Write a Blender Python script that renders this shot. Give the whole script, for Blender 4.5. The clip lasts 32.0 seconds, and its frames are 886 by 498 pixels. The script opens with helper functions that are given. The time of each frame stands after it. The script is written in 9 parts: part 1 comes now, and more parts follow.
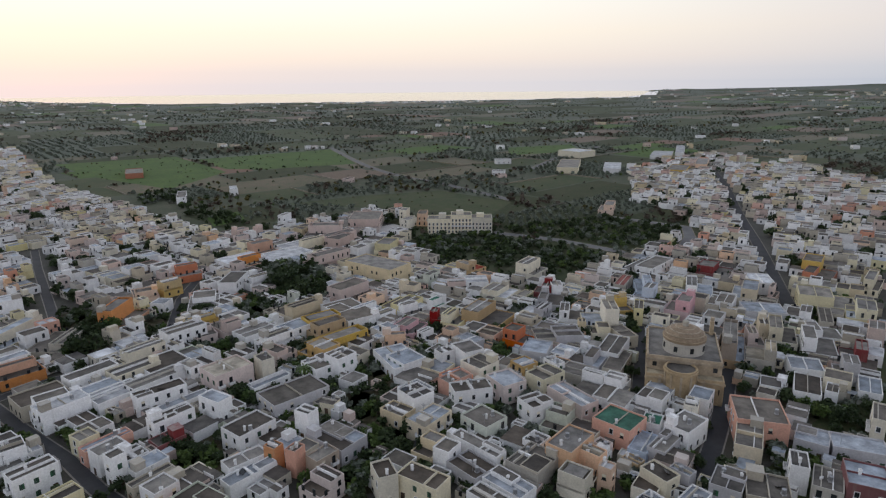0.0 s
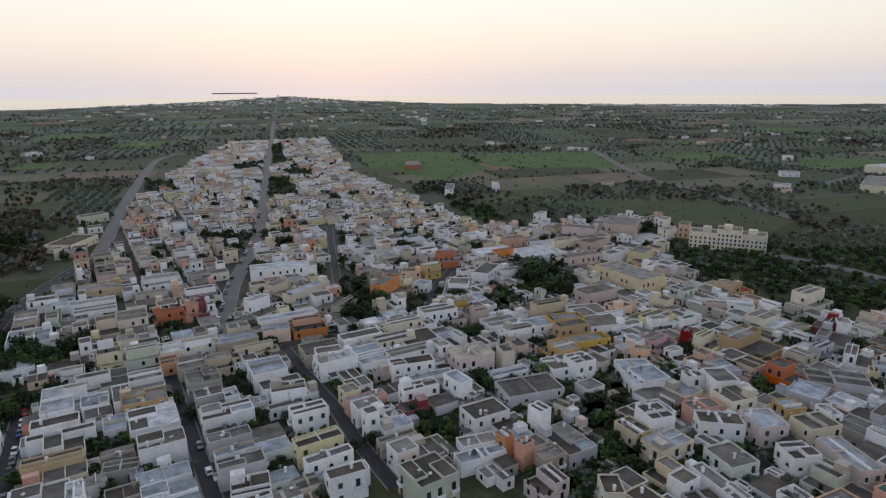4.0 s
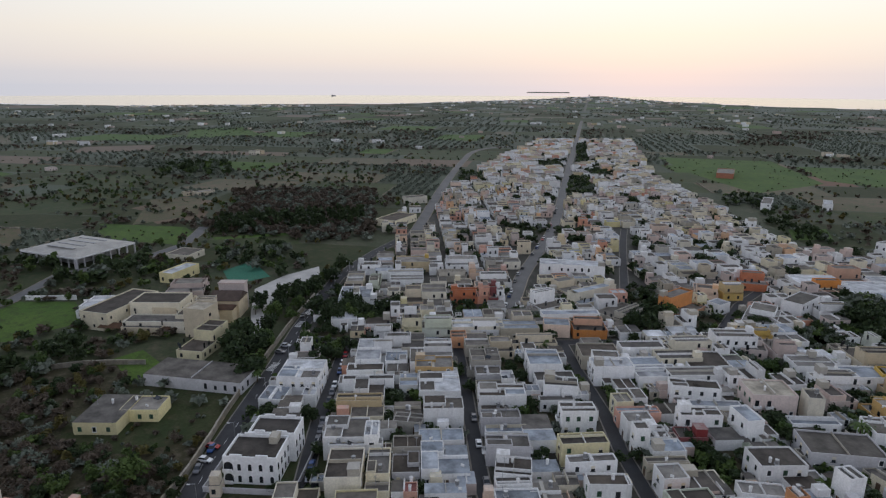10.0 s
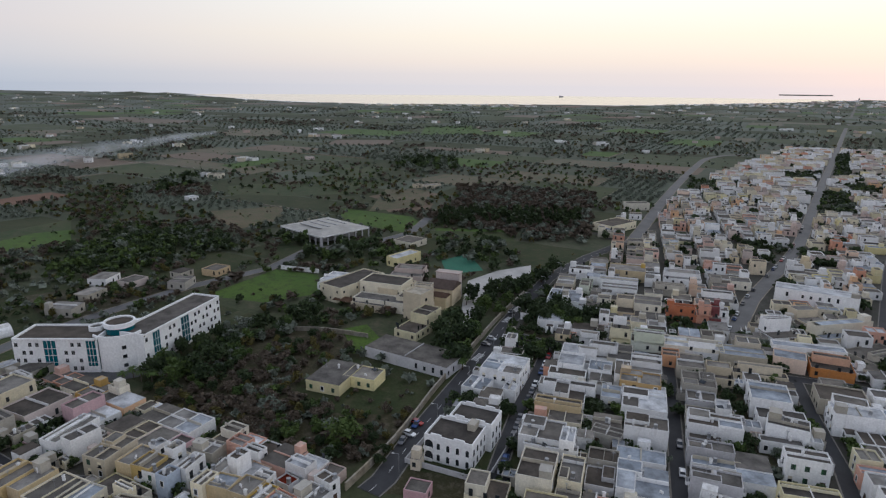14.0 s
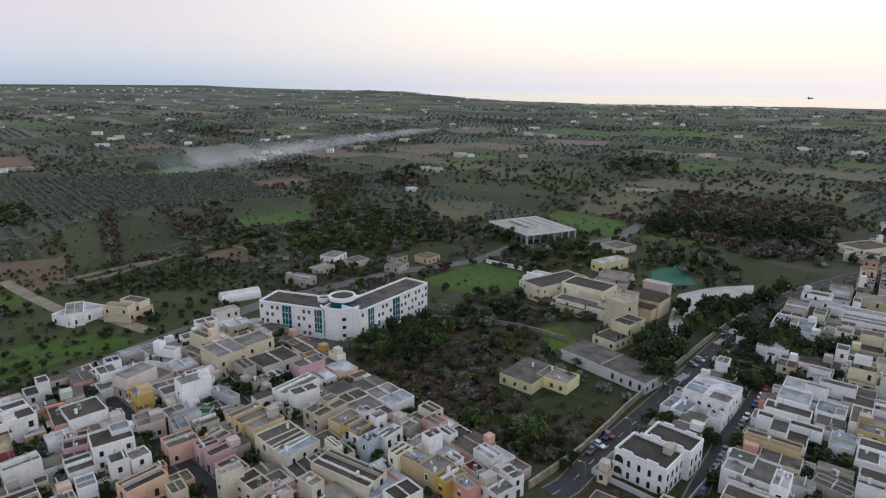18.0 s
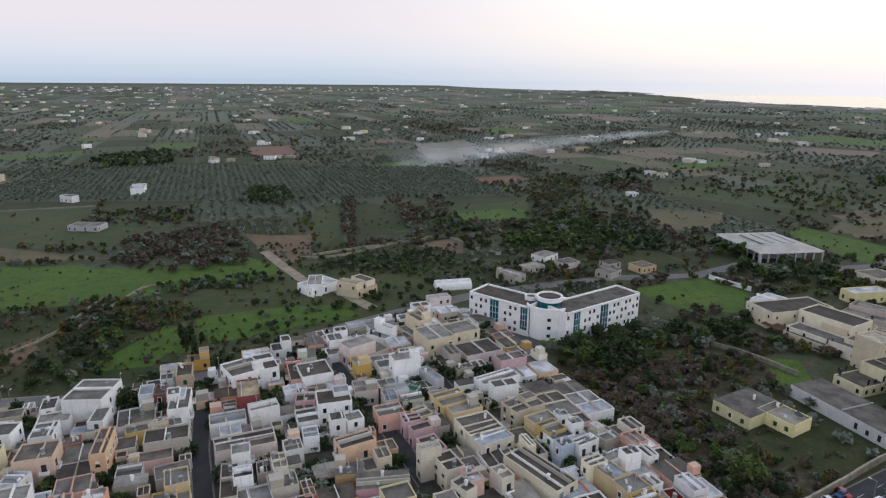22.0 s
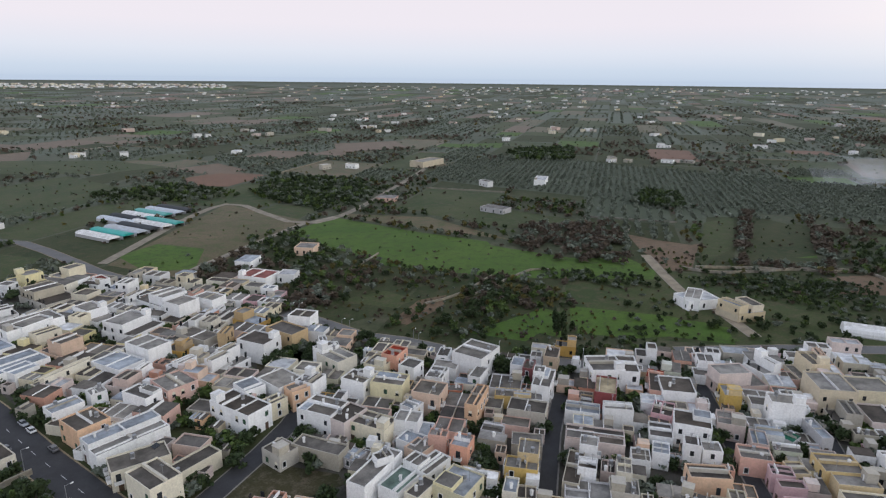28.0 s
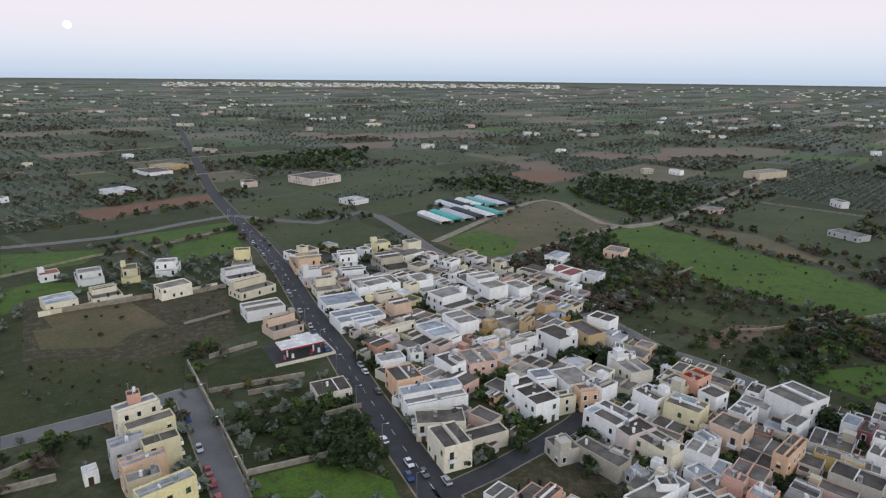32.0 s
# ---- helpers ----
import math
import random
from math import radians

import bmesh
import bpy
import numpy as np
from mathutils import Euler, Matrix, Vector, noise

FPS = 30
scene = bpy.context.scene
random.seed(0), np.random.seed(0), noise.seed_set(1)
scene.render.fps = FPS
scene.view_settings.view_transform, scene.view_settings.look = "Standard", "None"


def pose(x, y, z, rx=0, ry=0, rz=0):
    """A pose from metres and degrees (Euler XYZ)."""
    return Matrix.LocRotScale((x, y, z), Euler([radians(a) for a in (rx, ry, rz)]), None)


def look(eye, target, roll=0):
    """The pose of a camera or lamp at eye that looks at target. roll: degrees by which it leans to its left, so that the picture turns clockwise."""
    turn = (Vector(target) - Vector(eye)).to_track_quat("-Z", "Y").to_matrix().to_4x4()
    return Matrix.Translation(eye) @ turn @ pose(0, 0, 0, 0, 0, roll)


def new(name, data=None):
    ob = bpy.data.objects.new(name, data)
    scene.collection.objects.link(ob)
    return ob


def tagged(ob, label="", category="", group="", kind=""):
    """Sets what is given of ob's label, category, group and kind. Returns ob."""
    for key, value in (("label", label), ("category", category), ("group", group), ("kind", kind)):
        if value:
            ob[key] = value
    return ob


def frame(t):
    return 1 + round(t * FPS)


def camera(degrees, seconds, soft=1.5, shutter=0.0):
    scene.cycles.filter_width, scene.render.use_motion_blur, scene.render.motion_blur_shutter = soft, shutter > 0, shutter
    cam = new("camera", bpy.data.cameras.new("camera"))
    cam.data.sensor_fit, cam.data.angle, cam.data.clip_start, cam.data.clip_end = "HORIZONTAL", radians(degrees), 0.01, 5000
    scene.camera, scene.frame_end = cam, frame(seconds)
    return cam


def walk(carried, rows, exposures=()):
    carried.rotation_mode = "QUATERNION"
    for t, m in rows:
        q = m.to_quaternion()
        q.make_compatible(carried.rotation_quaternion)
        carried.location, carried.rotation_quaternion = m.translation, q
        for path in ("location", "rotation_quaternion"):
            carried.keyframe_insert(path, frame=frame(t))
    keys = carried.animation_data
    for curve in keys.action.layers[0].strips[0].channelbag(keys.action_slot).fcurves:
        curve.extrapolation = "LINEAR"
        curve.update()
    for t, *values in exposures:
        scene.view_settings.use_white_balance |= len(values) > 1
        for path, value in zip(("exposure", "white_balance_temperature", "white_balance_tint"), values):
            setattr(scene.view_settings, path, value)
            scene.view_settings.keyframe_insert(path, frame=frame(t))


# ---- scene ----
cam = camera(71.36, 32.0, soft=1.25)
PATH = [
    (0.0, pose(0, 0, 100, 74.90, 0.52, -0.72)),
    (0.5, pose(0, 0, 100, 74.96, 0.52, 1.72)),
    (1.0, pose(0, 0, 100, 75.03, 0.39, 5.37)),
    (1.5, pose(0, 0, 100, 75.04, 0.44, 8.46)),
    (2.0, pose(0, 0, 100, 75.10, 0.42, 11.82)),
    (2.5, pose(0, 0, 100, 75.13, 0.36, 14.35)),
    (3.0, pose(0, 0, 100, 75.15, 0.40, 17.17)),
    (3.5, pose(0, 0, 100, 75.19, 0.33, 19.84)),
    (4.0, pose(0, 0, 100, 75.19, 0.30, 23.13)),
    (4.5, pose(0, 0, 100, 75.21, 0.28, 25.69)),
    (6.5, pose(0, 0, 100, 75.24, 0.11, 33.74)),
    (7.0, pose(0, 0, 100, 75.24, 0.08, 36.01)),
    (7.5, pose(0, 0, 100, 75.24, -0.02, 38.13)),
    (8.0, pose(0, 0, 100, 75.26, -0.05, 40.52)),
    (8.5, pose(0, 0, 100, 75.26, -0.10, 42.61)),
    (9.0, pose(0, 0, 100, 75.23, -0.15, 45.23)),
    (9.5, pose(0, 0, 100, 75.23, -0.19, 47.71)),
    (10.0, pose(0, 0, 100, 75.19, -0.23, 50.64)),
    (10.5, pose(0, 0, 100, 75.21, -0.34, 53.12)),
    (11.0, pose(0, 0, 100, 75.19, -0.31, 55.60)),
    (11.5, pose(0, 0, 100, 75.18, -0.32, 57.85)),
    (12.0, pose(0, 0, 100, 75.17, -0.34, 60.66)),
    (12.5, pose(0, 0, 100, 75.16, -0.39, 63.26)),
    (13.0, pose(0, 0, 100, 75.16, -0.40, 66.16)),
    (13.5, pose(0, 0, 100, 75.17, -0.42, 68.49)),
    (14.0, pose(0, 0, 100, 75.15, -0.43, 70.95)),
    (14.5, pose(0, 0, 100, 75.11, -0.42, 73.27)),
    (16.5, pose(0, 0, 100, 75.02, -0.47, 83.26)),
    (17.0, pose(0, 0, 100, 75.03, -0.52, 85.67)),
    (17.5, pose(0, 0, 100, 74.99, -0.48, 88.01)),
    (18.0, pose(0, 0, 100, 74.95, -0.51, 90.46)),
    (18.5, pose(0, 0, 100, 74.92, -0.50, 92.89)),
    (19.0, pose(0, 0, 100, 74.91, -0.54, 95.31)),
    (19.5, pose(0, 0, 100, 74.88, -0.50, 97.56)),
    (20.0, pose(0, 0, 100, 74.85, -0.51, 99.98)),
    (20.5, pose(0, 0, 100, 74.84, -0.55, 102.55)),
    (21.0, pose(0, 0, 100, 74.81, -0.53, 105.16)),
    (21.5, pose(0, 0, 100, 74.80, -0.49, 107.91)),
    (22.0, pose(0, 0, 100, 74.79, -0.49, 110.60)),
    (22.5, pose(0, 0, 100, 74.80, -0.53, 113.42)),
    (23.0, pose(0, 0, 100, 74.80, -0.49, 116.28)),
    (23.5, pose(0, 0, 100, 74.77, -0.52, 119.27)),
    (24.0, pose(0, 0, 100, 74.75, -0.48, 122.19)),
    (24.5, pose(0, 0, 100, 74.74, -0.46, 124.95)),
    (25.0, pose(0, 0, 100, 74.73, -0.42, 127.64)),
    (25.5, pose(0, 0, 100, 74.71, -0.45, 130.59)),
    (27.5, pose(0, 0, 100, 74.61, -0.62, 142.98)),
    (28.0, pose(0, 0, 100, 74.60, -0.58, 146.18)),
    (28.5, pose(0, 0, 100, 74.60, -0.63, 149.58)),
    (29.0, pose(0, 0, 100, 74.57, -0.72, 153.10)),
    (29.5, pose(0, 0, 100, 74.56, -0.51, 156.29)),
    (30.0, pose(0, 0, 100, 74.53, -0.51, 160.12)),
    (30.5, pose(0, 0, 100, 74.52, -0.60, 163.49)),
    (31.0, pose(0, 0, 100, 74.48, -0.63, 167.49)),
    (31.5, pose(0, 0, 100, 74.46, -0.48, 171.07)),
    (32.0, pose(0, 0, 100, 74.42, -0.57, 175.33)),
]
EXPOSURE = [(0.0, -0.26, 6480, 10), (3.0, -0.38, 6320, 10), (9.0, -0.36, 6310, 10), (14.0, -0.28, 6320, 10), (19.0, 0.02, 6430, 10), (25.0, 0.13, 6460, 10), (32.0, 0.17, 6440, 10)]
walk(cam, PATH, EXPOSURE)

# ---- light ----
SUNSET = radians(122)      # bearing of the afterglow


def lin(r, g, b):
    """Display colour (0 to 255) to scene-linear."""
    return tuple((c / 255 / 12.92 if c < 10.3 else ((c / 255 + 0.055) / 1.055) ** 2.4) for c in (r, g, b)) + (1.0,)


def ramp(nt, stops, interpolation="EASE"):
    n = nt.nodes.new("ShaderNodeValToRGB")
    n.color_ramp.interpolation = interpolation
    while len(n.color_ramp.elements) < len(stops):
        n.color_ramp.elements.new(0.5)
    for e, (p, c) in zip(n.color_ramp.elements, stops):
        e.position, e.color = p, c
    return n


def maths(nt, op, a, b=0.0, clamp=False):
    n = nt.nodes.new("ShaderNodeMath")
    n.operation, n.use_clamp = op, clamp
    for i, v in enumerate((a, b)):
        if isinstance(v, (int, float)):
            n.inputs[i].default_value = v
        else:
            nt.links.new(v, n.inputs[i])
    return n.outputs[0]


def make_world():
    w = bpy.data.worlds.new("dusk_sky")
    scene.world = w
    w.use_nodes = True
    nt = w.node_tree
    nt.nodes.clear()
    out = nt.nodes.new("ShaderNodeOutputWorld")
    bg = nt.nodes.new("ShaderNodeBackground")
    co = nt.nodes.new("ShaderNodeTexCoord")
    sep = nt.nodes.new("ShaderNodeSeparateXYZ")
    nt.links.new(co.outputs["Generated"], sep.inputs[0])
    x, y, z = sep.outputs
    # height above the horizon: 0 to 12 degrees fills the first two thirds of the ramps
    up = maths(nt, "MULTIPLY", maths(nt, "POWER", maths(nt, "MAXIMUM", z, 0.0), 0.5), 1.0)
    warm = ramp(nt, [(0.0, lin(222, 218, 224)), (0.13, lin(229, 221, 222)), (0.19, lin(243, 230, 222)), (0.27, lin(254, 244, 230)),
                     (0.36, lin(255, 254, 249)), (0.6, (0.72, 0.76, 0.86, 1)), (1.0, (0.39, 0.455, 0.61, 1))], "LINEAR")
    cool = ramp(nt, [(0.0, lin(174, 188, 206)), (0.12, lin(186, 198, 213)), (0.2, lin(203, 208, 219)), (0.28, lin(216, 211, 219)),
                     (0.36, lin(217, 211, 218)), (0.6, (0.72, 0.76, 0.86, 1)), (1.0, (0.39, 0.455, 0.61, 1))], "LINEAR")
    nt.links.new(up, warm.inputs[0])
    nt.links.new(up, cool.inputs[0])
    flat = maths(nt, "ADD", maths(nt, "MULTIPLY", x, math.cos(SUNSET)), maths(nt, "MULTIPLY", y, math.sin(SUNSET)))
    side = nt.nodes.new("ShaderNodeMapRange")
    side.interpolation_type = "SMOOTHSTEP"
    side.inputs["From Min"].default_value, side.inputs["From Max"].default_value = -0.05, 0.97
    nt.links.new(flat, side.inputs["Value"])
    mix = nt.nodes.new("ShaderNodeMix")
    mix.data_type = "RGBA"
    nt.links.new(side.outputs[0], mix.inputs["Factor"])
    nt.links.new(cool.outputs[0], mix.inputs["A"])
    glow = nt.nodes.new("ShaderNodeMix")
    glow.data_type, glow.blend_type = "RGBA", "MULTIPLY"
    glow.inputs["Factor"].default_value, glow.inputs["B"].default_value = 1.0, (1.13, 1.12, 1.08, 1)
    nt.links.new(warm.outputs[0], glow.inputs["A"])
    nt.links.new(glow.outputs["Result"], mix.inputs["B"])
    sky = nt.nodes.new("ShaderNodeTexSky")
    sky.sky_type, sky.sun_disc = "NISHITA", False
    sky.sun_elevation, sky.sun_rotation = radians(2.0), math.pi / 2 - SUNSET
    add = nt.nodes.new("ShaderNodeMix")
    add.data_type, add.blend_type = "RGBA", "ADD"
    add.inputs["Factor"].default_value = 0.006
    nt.links.new(mix.outputs["Result"], add.inputs["A"])
    nt.links.new(sky.outputs[0], add.inputs["B"])
    nt.links.new(add.outputs["Result"], bg.inputs[0])
    bg.inputs[1].default_value = 1.12
    nt.links.new(bg.outputs[0], out.inputs[0])


make_world()
sun = new("sun", bpy.data.lights.new("sun", "SUN"))
sun.data.energy, sun.data.angle, sun.data.color = 0.5, radians(40), (1.0, 0.96, 0.92)
sun.matrix_world = look((0, 0, 300), (-math.cos(SUNSET) * 300, -math.sin(SUNSET) * 300, 300 - 240))


# ---- materials ----
MATS = {}


def base(name, rough=0.8, metal=0.0, spec=0.3):
    m = bpy.data.materials.new(name)
    m.use_nodes = True
    nt = m.node_tree
    b = nt.nodes["Principled BSDF"]
    b.inputs["Roughness"].default_value, b.inputs["Metallic"].default_value = rough, metal
    b.inputs["Specular IOR Level"].default_value = spec
    MATS[name] = m
    return m, nt, b


def noise_of(nt, scale, detail=4.0, rough=0.6, world=True):
    n = nt.nodes.new("ShaderNodeTexNoise")
    n.inputs["Scale"].default_value, n.inputs["Detail"].default_value, n.inputs["Roughness"].default_value = scale, detail, rough
    if world:
        g = nt.nodes.new("ShaderNodeNewGeometry")
        nt.links.new(g.outputs["Position"], n.inputs["Vector"])
    return n.outputs["Fac"]


def blend(nt, fac, a, b, mode="MIX"):
    n = nt.nodes.new("ShaderNodeMix")
    n.data_type, n.blend_type = "RGBA", mode
    for socket, v in ((n.inputs["Factor"], fac), (n.inputs["A"], a), (n.inputs["B"], b)):
        if isinstance(v, (int, float, tuple)):
            socket.default_value = v
        else:
            nt.links.new(v, socket)
    return n.outputs["Result"]


def span(nt, v, lo, hi, a=0.0, b=1.0):
    n = nt.nodes.new("ShaderNodeMapRange")
    for i, q in enumerate((lo, hi, a, b)):
        n.inputs[i + 1].default_value = q
    nt.links.new(v, n.inputs[0])
    return n.outputs[0]


def bump(nt, b, height, strength, distance):
    n = nt.nodes.new("ShaderNodeBump")
    n.inputs["Strength"].default_value, n.inputs["Distance"].default_value = strength, distance
    nt.links.new(height, n.inputs["Height"])
    nt.links.new(n.outputs[0], b.inputs["Normal"])


def plain(name, colour, rough=0.7, metal=0.0, vary=0.25, scale=0.6, spec=0.3, fine=4.0, per_object=0.3, relief=0.0, weathered=False):
    """A surface with stains, fine grain and a shade of its own for each object."""
    m, nt, b = base(name, rough, metal, spec)
    c = tuple(colour) + (1.0,)
    dark = tuple(v * (1 - vary) for v in colour) + (1.0,)
    stains = span(nt, noise_of(nt, scale, 6), 0.35, 0.65)
    grain = span(nt, noise_of(nt, fine, 3), 0.3, 0.7, 0.86, 1.08)
    col = blend(nt, stains, dark, c)
    col = blend(nt, 1.0, col, grain, "MULTIPLY")
    if per_object:
        info = nt.nodes.new("ShaderNodeObjectInfo")
        hue = nt.nodes.new("ShaderNodeHueSaturation")
        geo = nt.nodes.new("ShaderNodeNewGeometry")
        any_one = maths(nt, "FRACT", maths(nt, "ADD", info.outputs["Random"], geo.outputs["Random Per Island"]))
        nt.links.new(span(nt, any_one, 0, 1, 1 - per_object, 1 + per_object * 0.35), hue.inputs["Value"])
        nt.links.new(span(nt, maths(nt, "FRACT", maths(nt, "MULTIPLY", any_one, 7.3)), 0, 1, 0.7, 1.25), hue.inputs["Saturation"])
        nt.links.new(col, hue.inputs["Color"])
        col = hue.outputs[0]
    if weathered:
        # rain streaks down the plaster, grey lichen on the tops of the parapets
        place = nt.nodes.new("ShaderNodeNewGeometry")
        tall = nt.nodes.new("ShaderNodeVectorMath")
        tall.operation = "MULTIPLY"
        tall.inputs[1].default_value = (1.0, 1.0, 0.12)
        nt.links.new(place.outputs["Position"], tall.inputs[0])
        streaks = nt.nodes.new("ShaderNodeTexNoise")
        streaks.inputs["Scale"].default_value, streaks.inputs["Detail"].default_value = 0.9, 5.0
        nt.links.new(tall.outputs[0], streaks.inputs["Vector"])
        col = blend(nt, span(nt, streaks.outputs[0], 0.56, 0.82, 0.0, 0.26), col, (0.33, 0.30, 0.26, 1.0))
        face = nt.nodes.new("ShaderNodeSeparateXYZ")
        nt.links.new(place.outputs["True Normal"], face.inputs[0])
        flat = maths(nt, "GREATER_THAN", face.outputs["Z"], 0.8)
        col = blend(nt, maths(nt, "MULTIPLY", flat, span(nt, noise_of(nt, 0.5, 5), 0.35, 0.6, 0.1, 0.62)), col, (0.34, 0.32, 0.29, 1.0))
    nt.links.new(col, b.inputs["Base Color"])
    if relief:
        bump(nt, b, noise_of(nt, fine, 4), 0.6, relief)
    return m


WALLS = dict(white=(0.93, 0.925, 0.91), cream=(0.84, 0.77, 0.60), sand=(0.72, 0.62, 0.45), rose=(0.70, 0.57, 0.51), lemon=(0.82, 0.74, 0.46),
             yellow=(0.66, 0.48, 0.20), ochre=(0.60, 0.41, 0.19), orange=(0.70, 0.35, 0.18), orangered=(0.72, 0.20, 0.07), terracotta=(0.56, 0.19, 0.09),
             peach=(0.84, 0.58, 0.40), salmon=(0.76, 0.43, 0.32), pink=(0.71, 0.47, 0.49), red=(0.26, 0.055, 0.055), stone=(0.51, 0.47, 0.39),
             tan=(0.48, 0.37, 0.26), palegreen=(0.67, 0.71, 0.58), paleblue=(0.55, 0.63, 0.74), greywall=(0.56, 0.55, 0.56))
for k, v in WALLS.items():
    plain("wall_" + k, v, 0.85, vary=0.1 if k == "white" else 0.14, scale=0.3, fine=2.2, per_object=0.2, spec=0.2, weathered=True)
ROOFS = dict(grey=(0.185, 0.166, 0.143), dark=(0.118, 0.1, 0.083), pale=(0.30, 0.28, 0.25), white=(0.70, 0.71, 0.72), bluewhite=(0.42, 0.46, 0.505),
             green=(0.05, 0.2, 0.13), mint=(0.24, 0.32, 0.27), red=(0.3, 0.07, 0.05), sand=(0.5, 0.43, 0.31))
for k, v in ROOFS.items():
    plain("roof_" + k, v, 0.8, vary=0.55, scale=0.22, fine=1.6, per_object=0.35, spec=0.2)
plain("asphalt", (0.05, 0.05, 0.053), 0.85, vary=0.3, scale=0.15, fine=2.5, per_object=0.0)
# country roads: sky reflection at flat angles put into a paler base colour
plain("asphalt_sky_sheen", (0.15, 0.147, 0.145), 0.75, vary=0.25, scale=0.1, fine=2.0, per_object=0.1)
plain("plaza_stone", (0.5, 0.48, 0.45), 0.8, vary=0.25, scale=0.1, fine=1.5, per_object=0.0)
plain("school_white", (0.9, 0.9, 0.89), 0.7, vary=0.08, scale=0.2, fine=1.4, per_object=0.0)
plain("roof_hall", (0.44, 0.42, 0.38), 0.7, vary=0.25, scale=0.15, fine=1.0, per_object=0.0)
plain("tile_brown", (0.1, 0.06, 0.04), 0.85, vary=0.3, scale=0.5, fine=3.0, per_object=0.1)
plain("pavement_stone", (0.24, 0.22, 0.19), 0.85, vary=0.3, scale=0.3, per_object=0.15)
plain("dirt_track", (0.3, 0.25, 0.18), 0.95, vary=0.35, scale=0.2, per_object=0.15)
plain("paint_white", (0.7, 0.7, 0.68), 0.6, vary=0.3, per_object=0.0)
plain("window_dark", (0.035, 0.04, 0.045), 0.25, vary=0.3, per_object=0.5, spec=0.5)
plain("shutter_green", (0.05, 0.12, 0.07), 0.6, per_object=0.4)
plain("door_brown", (0.12, 0.07, 0.04), 0.6, per_object=0.5)
plain("teal_glass", (0.012, 0.12, 0.15), 0.15, vary=0.2, per_object=0.15, spec=0.6)
plain("metal_grey", (0.4, 0.41, 0.42), 0.45, 0.6, per_object=0.2)
plain("trunk_bark", (0.12, 0.09, 0.065), 0.95, per_object=0.2)
plain("dry_wall", (0.36, 0.32, 0.25), 0.95, vary=0.4, scale=0.5, fine=3.0, per_object=0.15)


def leaf(name, a, b_, rough=0.75):
    m, nt, b = base(name, rough, 0.0, 0.2)
    # pale blue sheen on the leaves imitates haze, as on the soils
    b.inputs["Sheen Weight"].default_value, b.inputs["Sheen Roughness"].default_value = 0.08, 0.3
    b.inputs["Sheen Tint"].default_value = (0.8, 0.9, 1.0, 1)
    g = nt.nodes.new("ShaderNodeNewGeometry")
    info = nt.nodes.new("ShaderNodeObjectInfo")
    mixv = maths(nt, "MULTIPLY", maths(nt, "ADD", g.outputs["Random Per Island"], info.outputs["Random"]), 0.5)
    col = blend(nt, mixv, a + (1.0,), b_ + (1.0,))
    col = blend(nt, 1.0, col, span(nt, noise_of(nt, 0.9, 4), 0.3, 0.7, 0.65, 1.25), "MULTIPLY")
    nt.links.new(col, b.inputs["Base Color"])
    return m


leaf("leaf_dark", (0.020, 0.036, 0.013), (0.048, 0.068, 0.025))
leaf("leaf_green", (0.038, 0.072, 0.018), (0.088, 0.124, 0.032))
# silvery olive green, lightened further to make up for missing haze
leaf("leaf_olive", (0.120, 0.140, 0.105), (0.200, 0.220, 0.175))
leaf("leaf_bare", (0.080, 0.062, 0.044), (0.140, 0.110, 0.080))
leaf("leaf_autumn", (0.080, 0.074, 0.022), (0.150, 0.120, 0.036))


def soil(name, a, b_, c, scale, haze_sheen=0.14):
    m, nt, b = base(name, 0.95, 0.0, 0.2)
    # blue-tinted sheen at flat angles stands in for haze over the far land
    b.inputs["Sheen Weight"].default_value, b.inputs["Sheen Roughness"].default_value = haze_sheen, 0.26
    b.inputs["Sheen Tint"].default_value = (0.72, 0.86, 1.0, 1)
    col = blend(nt, span(nt, noise_of(nt, scale, 6, 0.65), 0.35, 0.65), a + (1.0,), b_ + (1.0,))
    col = blend(nt, span(nt, noise_of(nt, scale * 7, 5, 0.7), 0.48, 0.7), col, c + (1.0,))
    col = blend(nt, 1.0, col, span(nt, noise_of(nt, scale * 40, 3), 0.3, 0.7, 0.75, 1.2), "MULTIPLY")
    nt.links.new(col, b.inputs["Base Color"])
    return m


soil("ground_scrub", (0.040, 0.052, 0.022), (0.064, 0.068, 0.034), (0.090, 0.080, 0.050), 0.012)
soil("meadow", (0.050, 0.098, 0.015), (0.076, 0.126, 0.021), (0.044, 0.060, 0.018), 0.03, 0.06)
soil("field", (0.024, 0.038, 0.012), (0.048, 0.054, 0.021), (0.064, 0.056, 0.030), 0.03, 0.04)
soil("pasture", (0.032, 0.052, 0.015), (0.062, 0.072, 0.026), (0.078, 0.068, 0.038), 0.022, 0.07)
soil("stubble", (0.086, 0.076, 0.036), (0.136, 0.098, 0.056), (0.058, 0.080, 0.022), 0.02)
soil("plough", (0.128, 0.084, 0.050), (0.158, 0.106, 0.068), (0.090, 0.073, 0.040), 0.04)
soil("redsoil", (0.150, 0.068, 0.036), (0.173, 0.086, 0.049), (0.090, 0.066, 0.034), 0.05)
soil("lot", (0.036, 0.037, 0.016), (0.058, 0.050, 0.025), (0.110, 0.090, 0.064), 0.05)
soil("town_ground", (0.050, 0.046, 0.039), (0.085, 0.078, 0.066), (0.040, 0.046, 0.026), 0.06)
soil("grove_soil", (0.066, 0.080, 0.046), (0.084, 0.094, 0.060), (0.056, 0.070, 0.037), 0.03)
m, nt, b = base("sea_water", 0.04, 0.0, 0.5)
b.inputs["Base Color"].default_value = (0.1, 0.13, 0.16, 1)

# ---- shapes ----


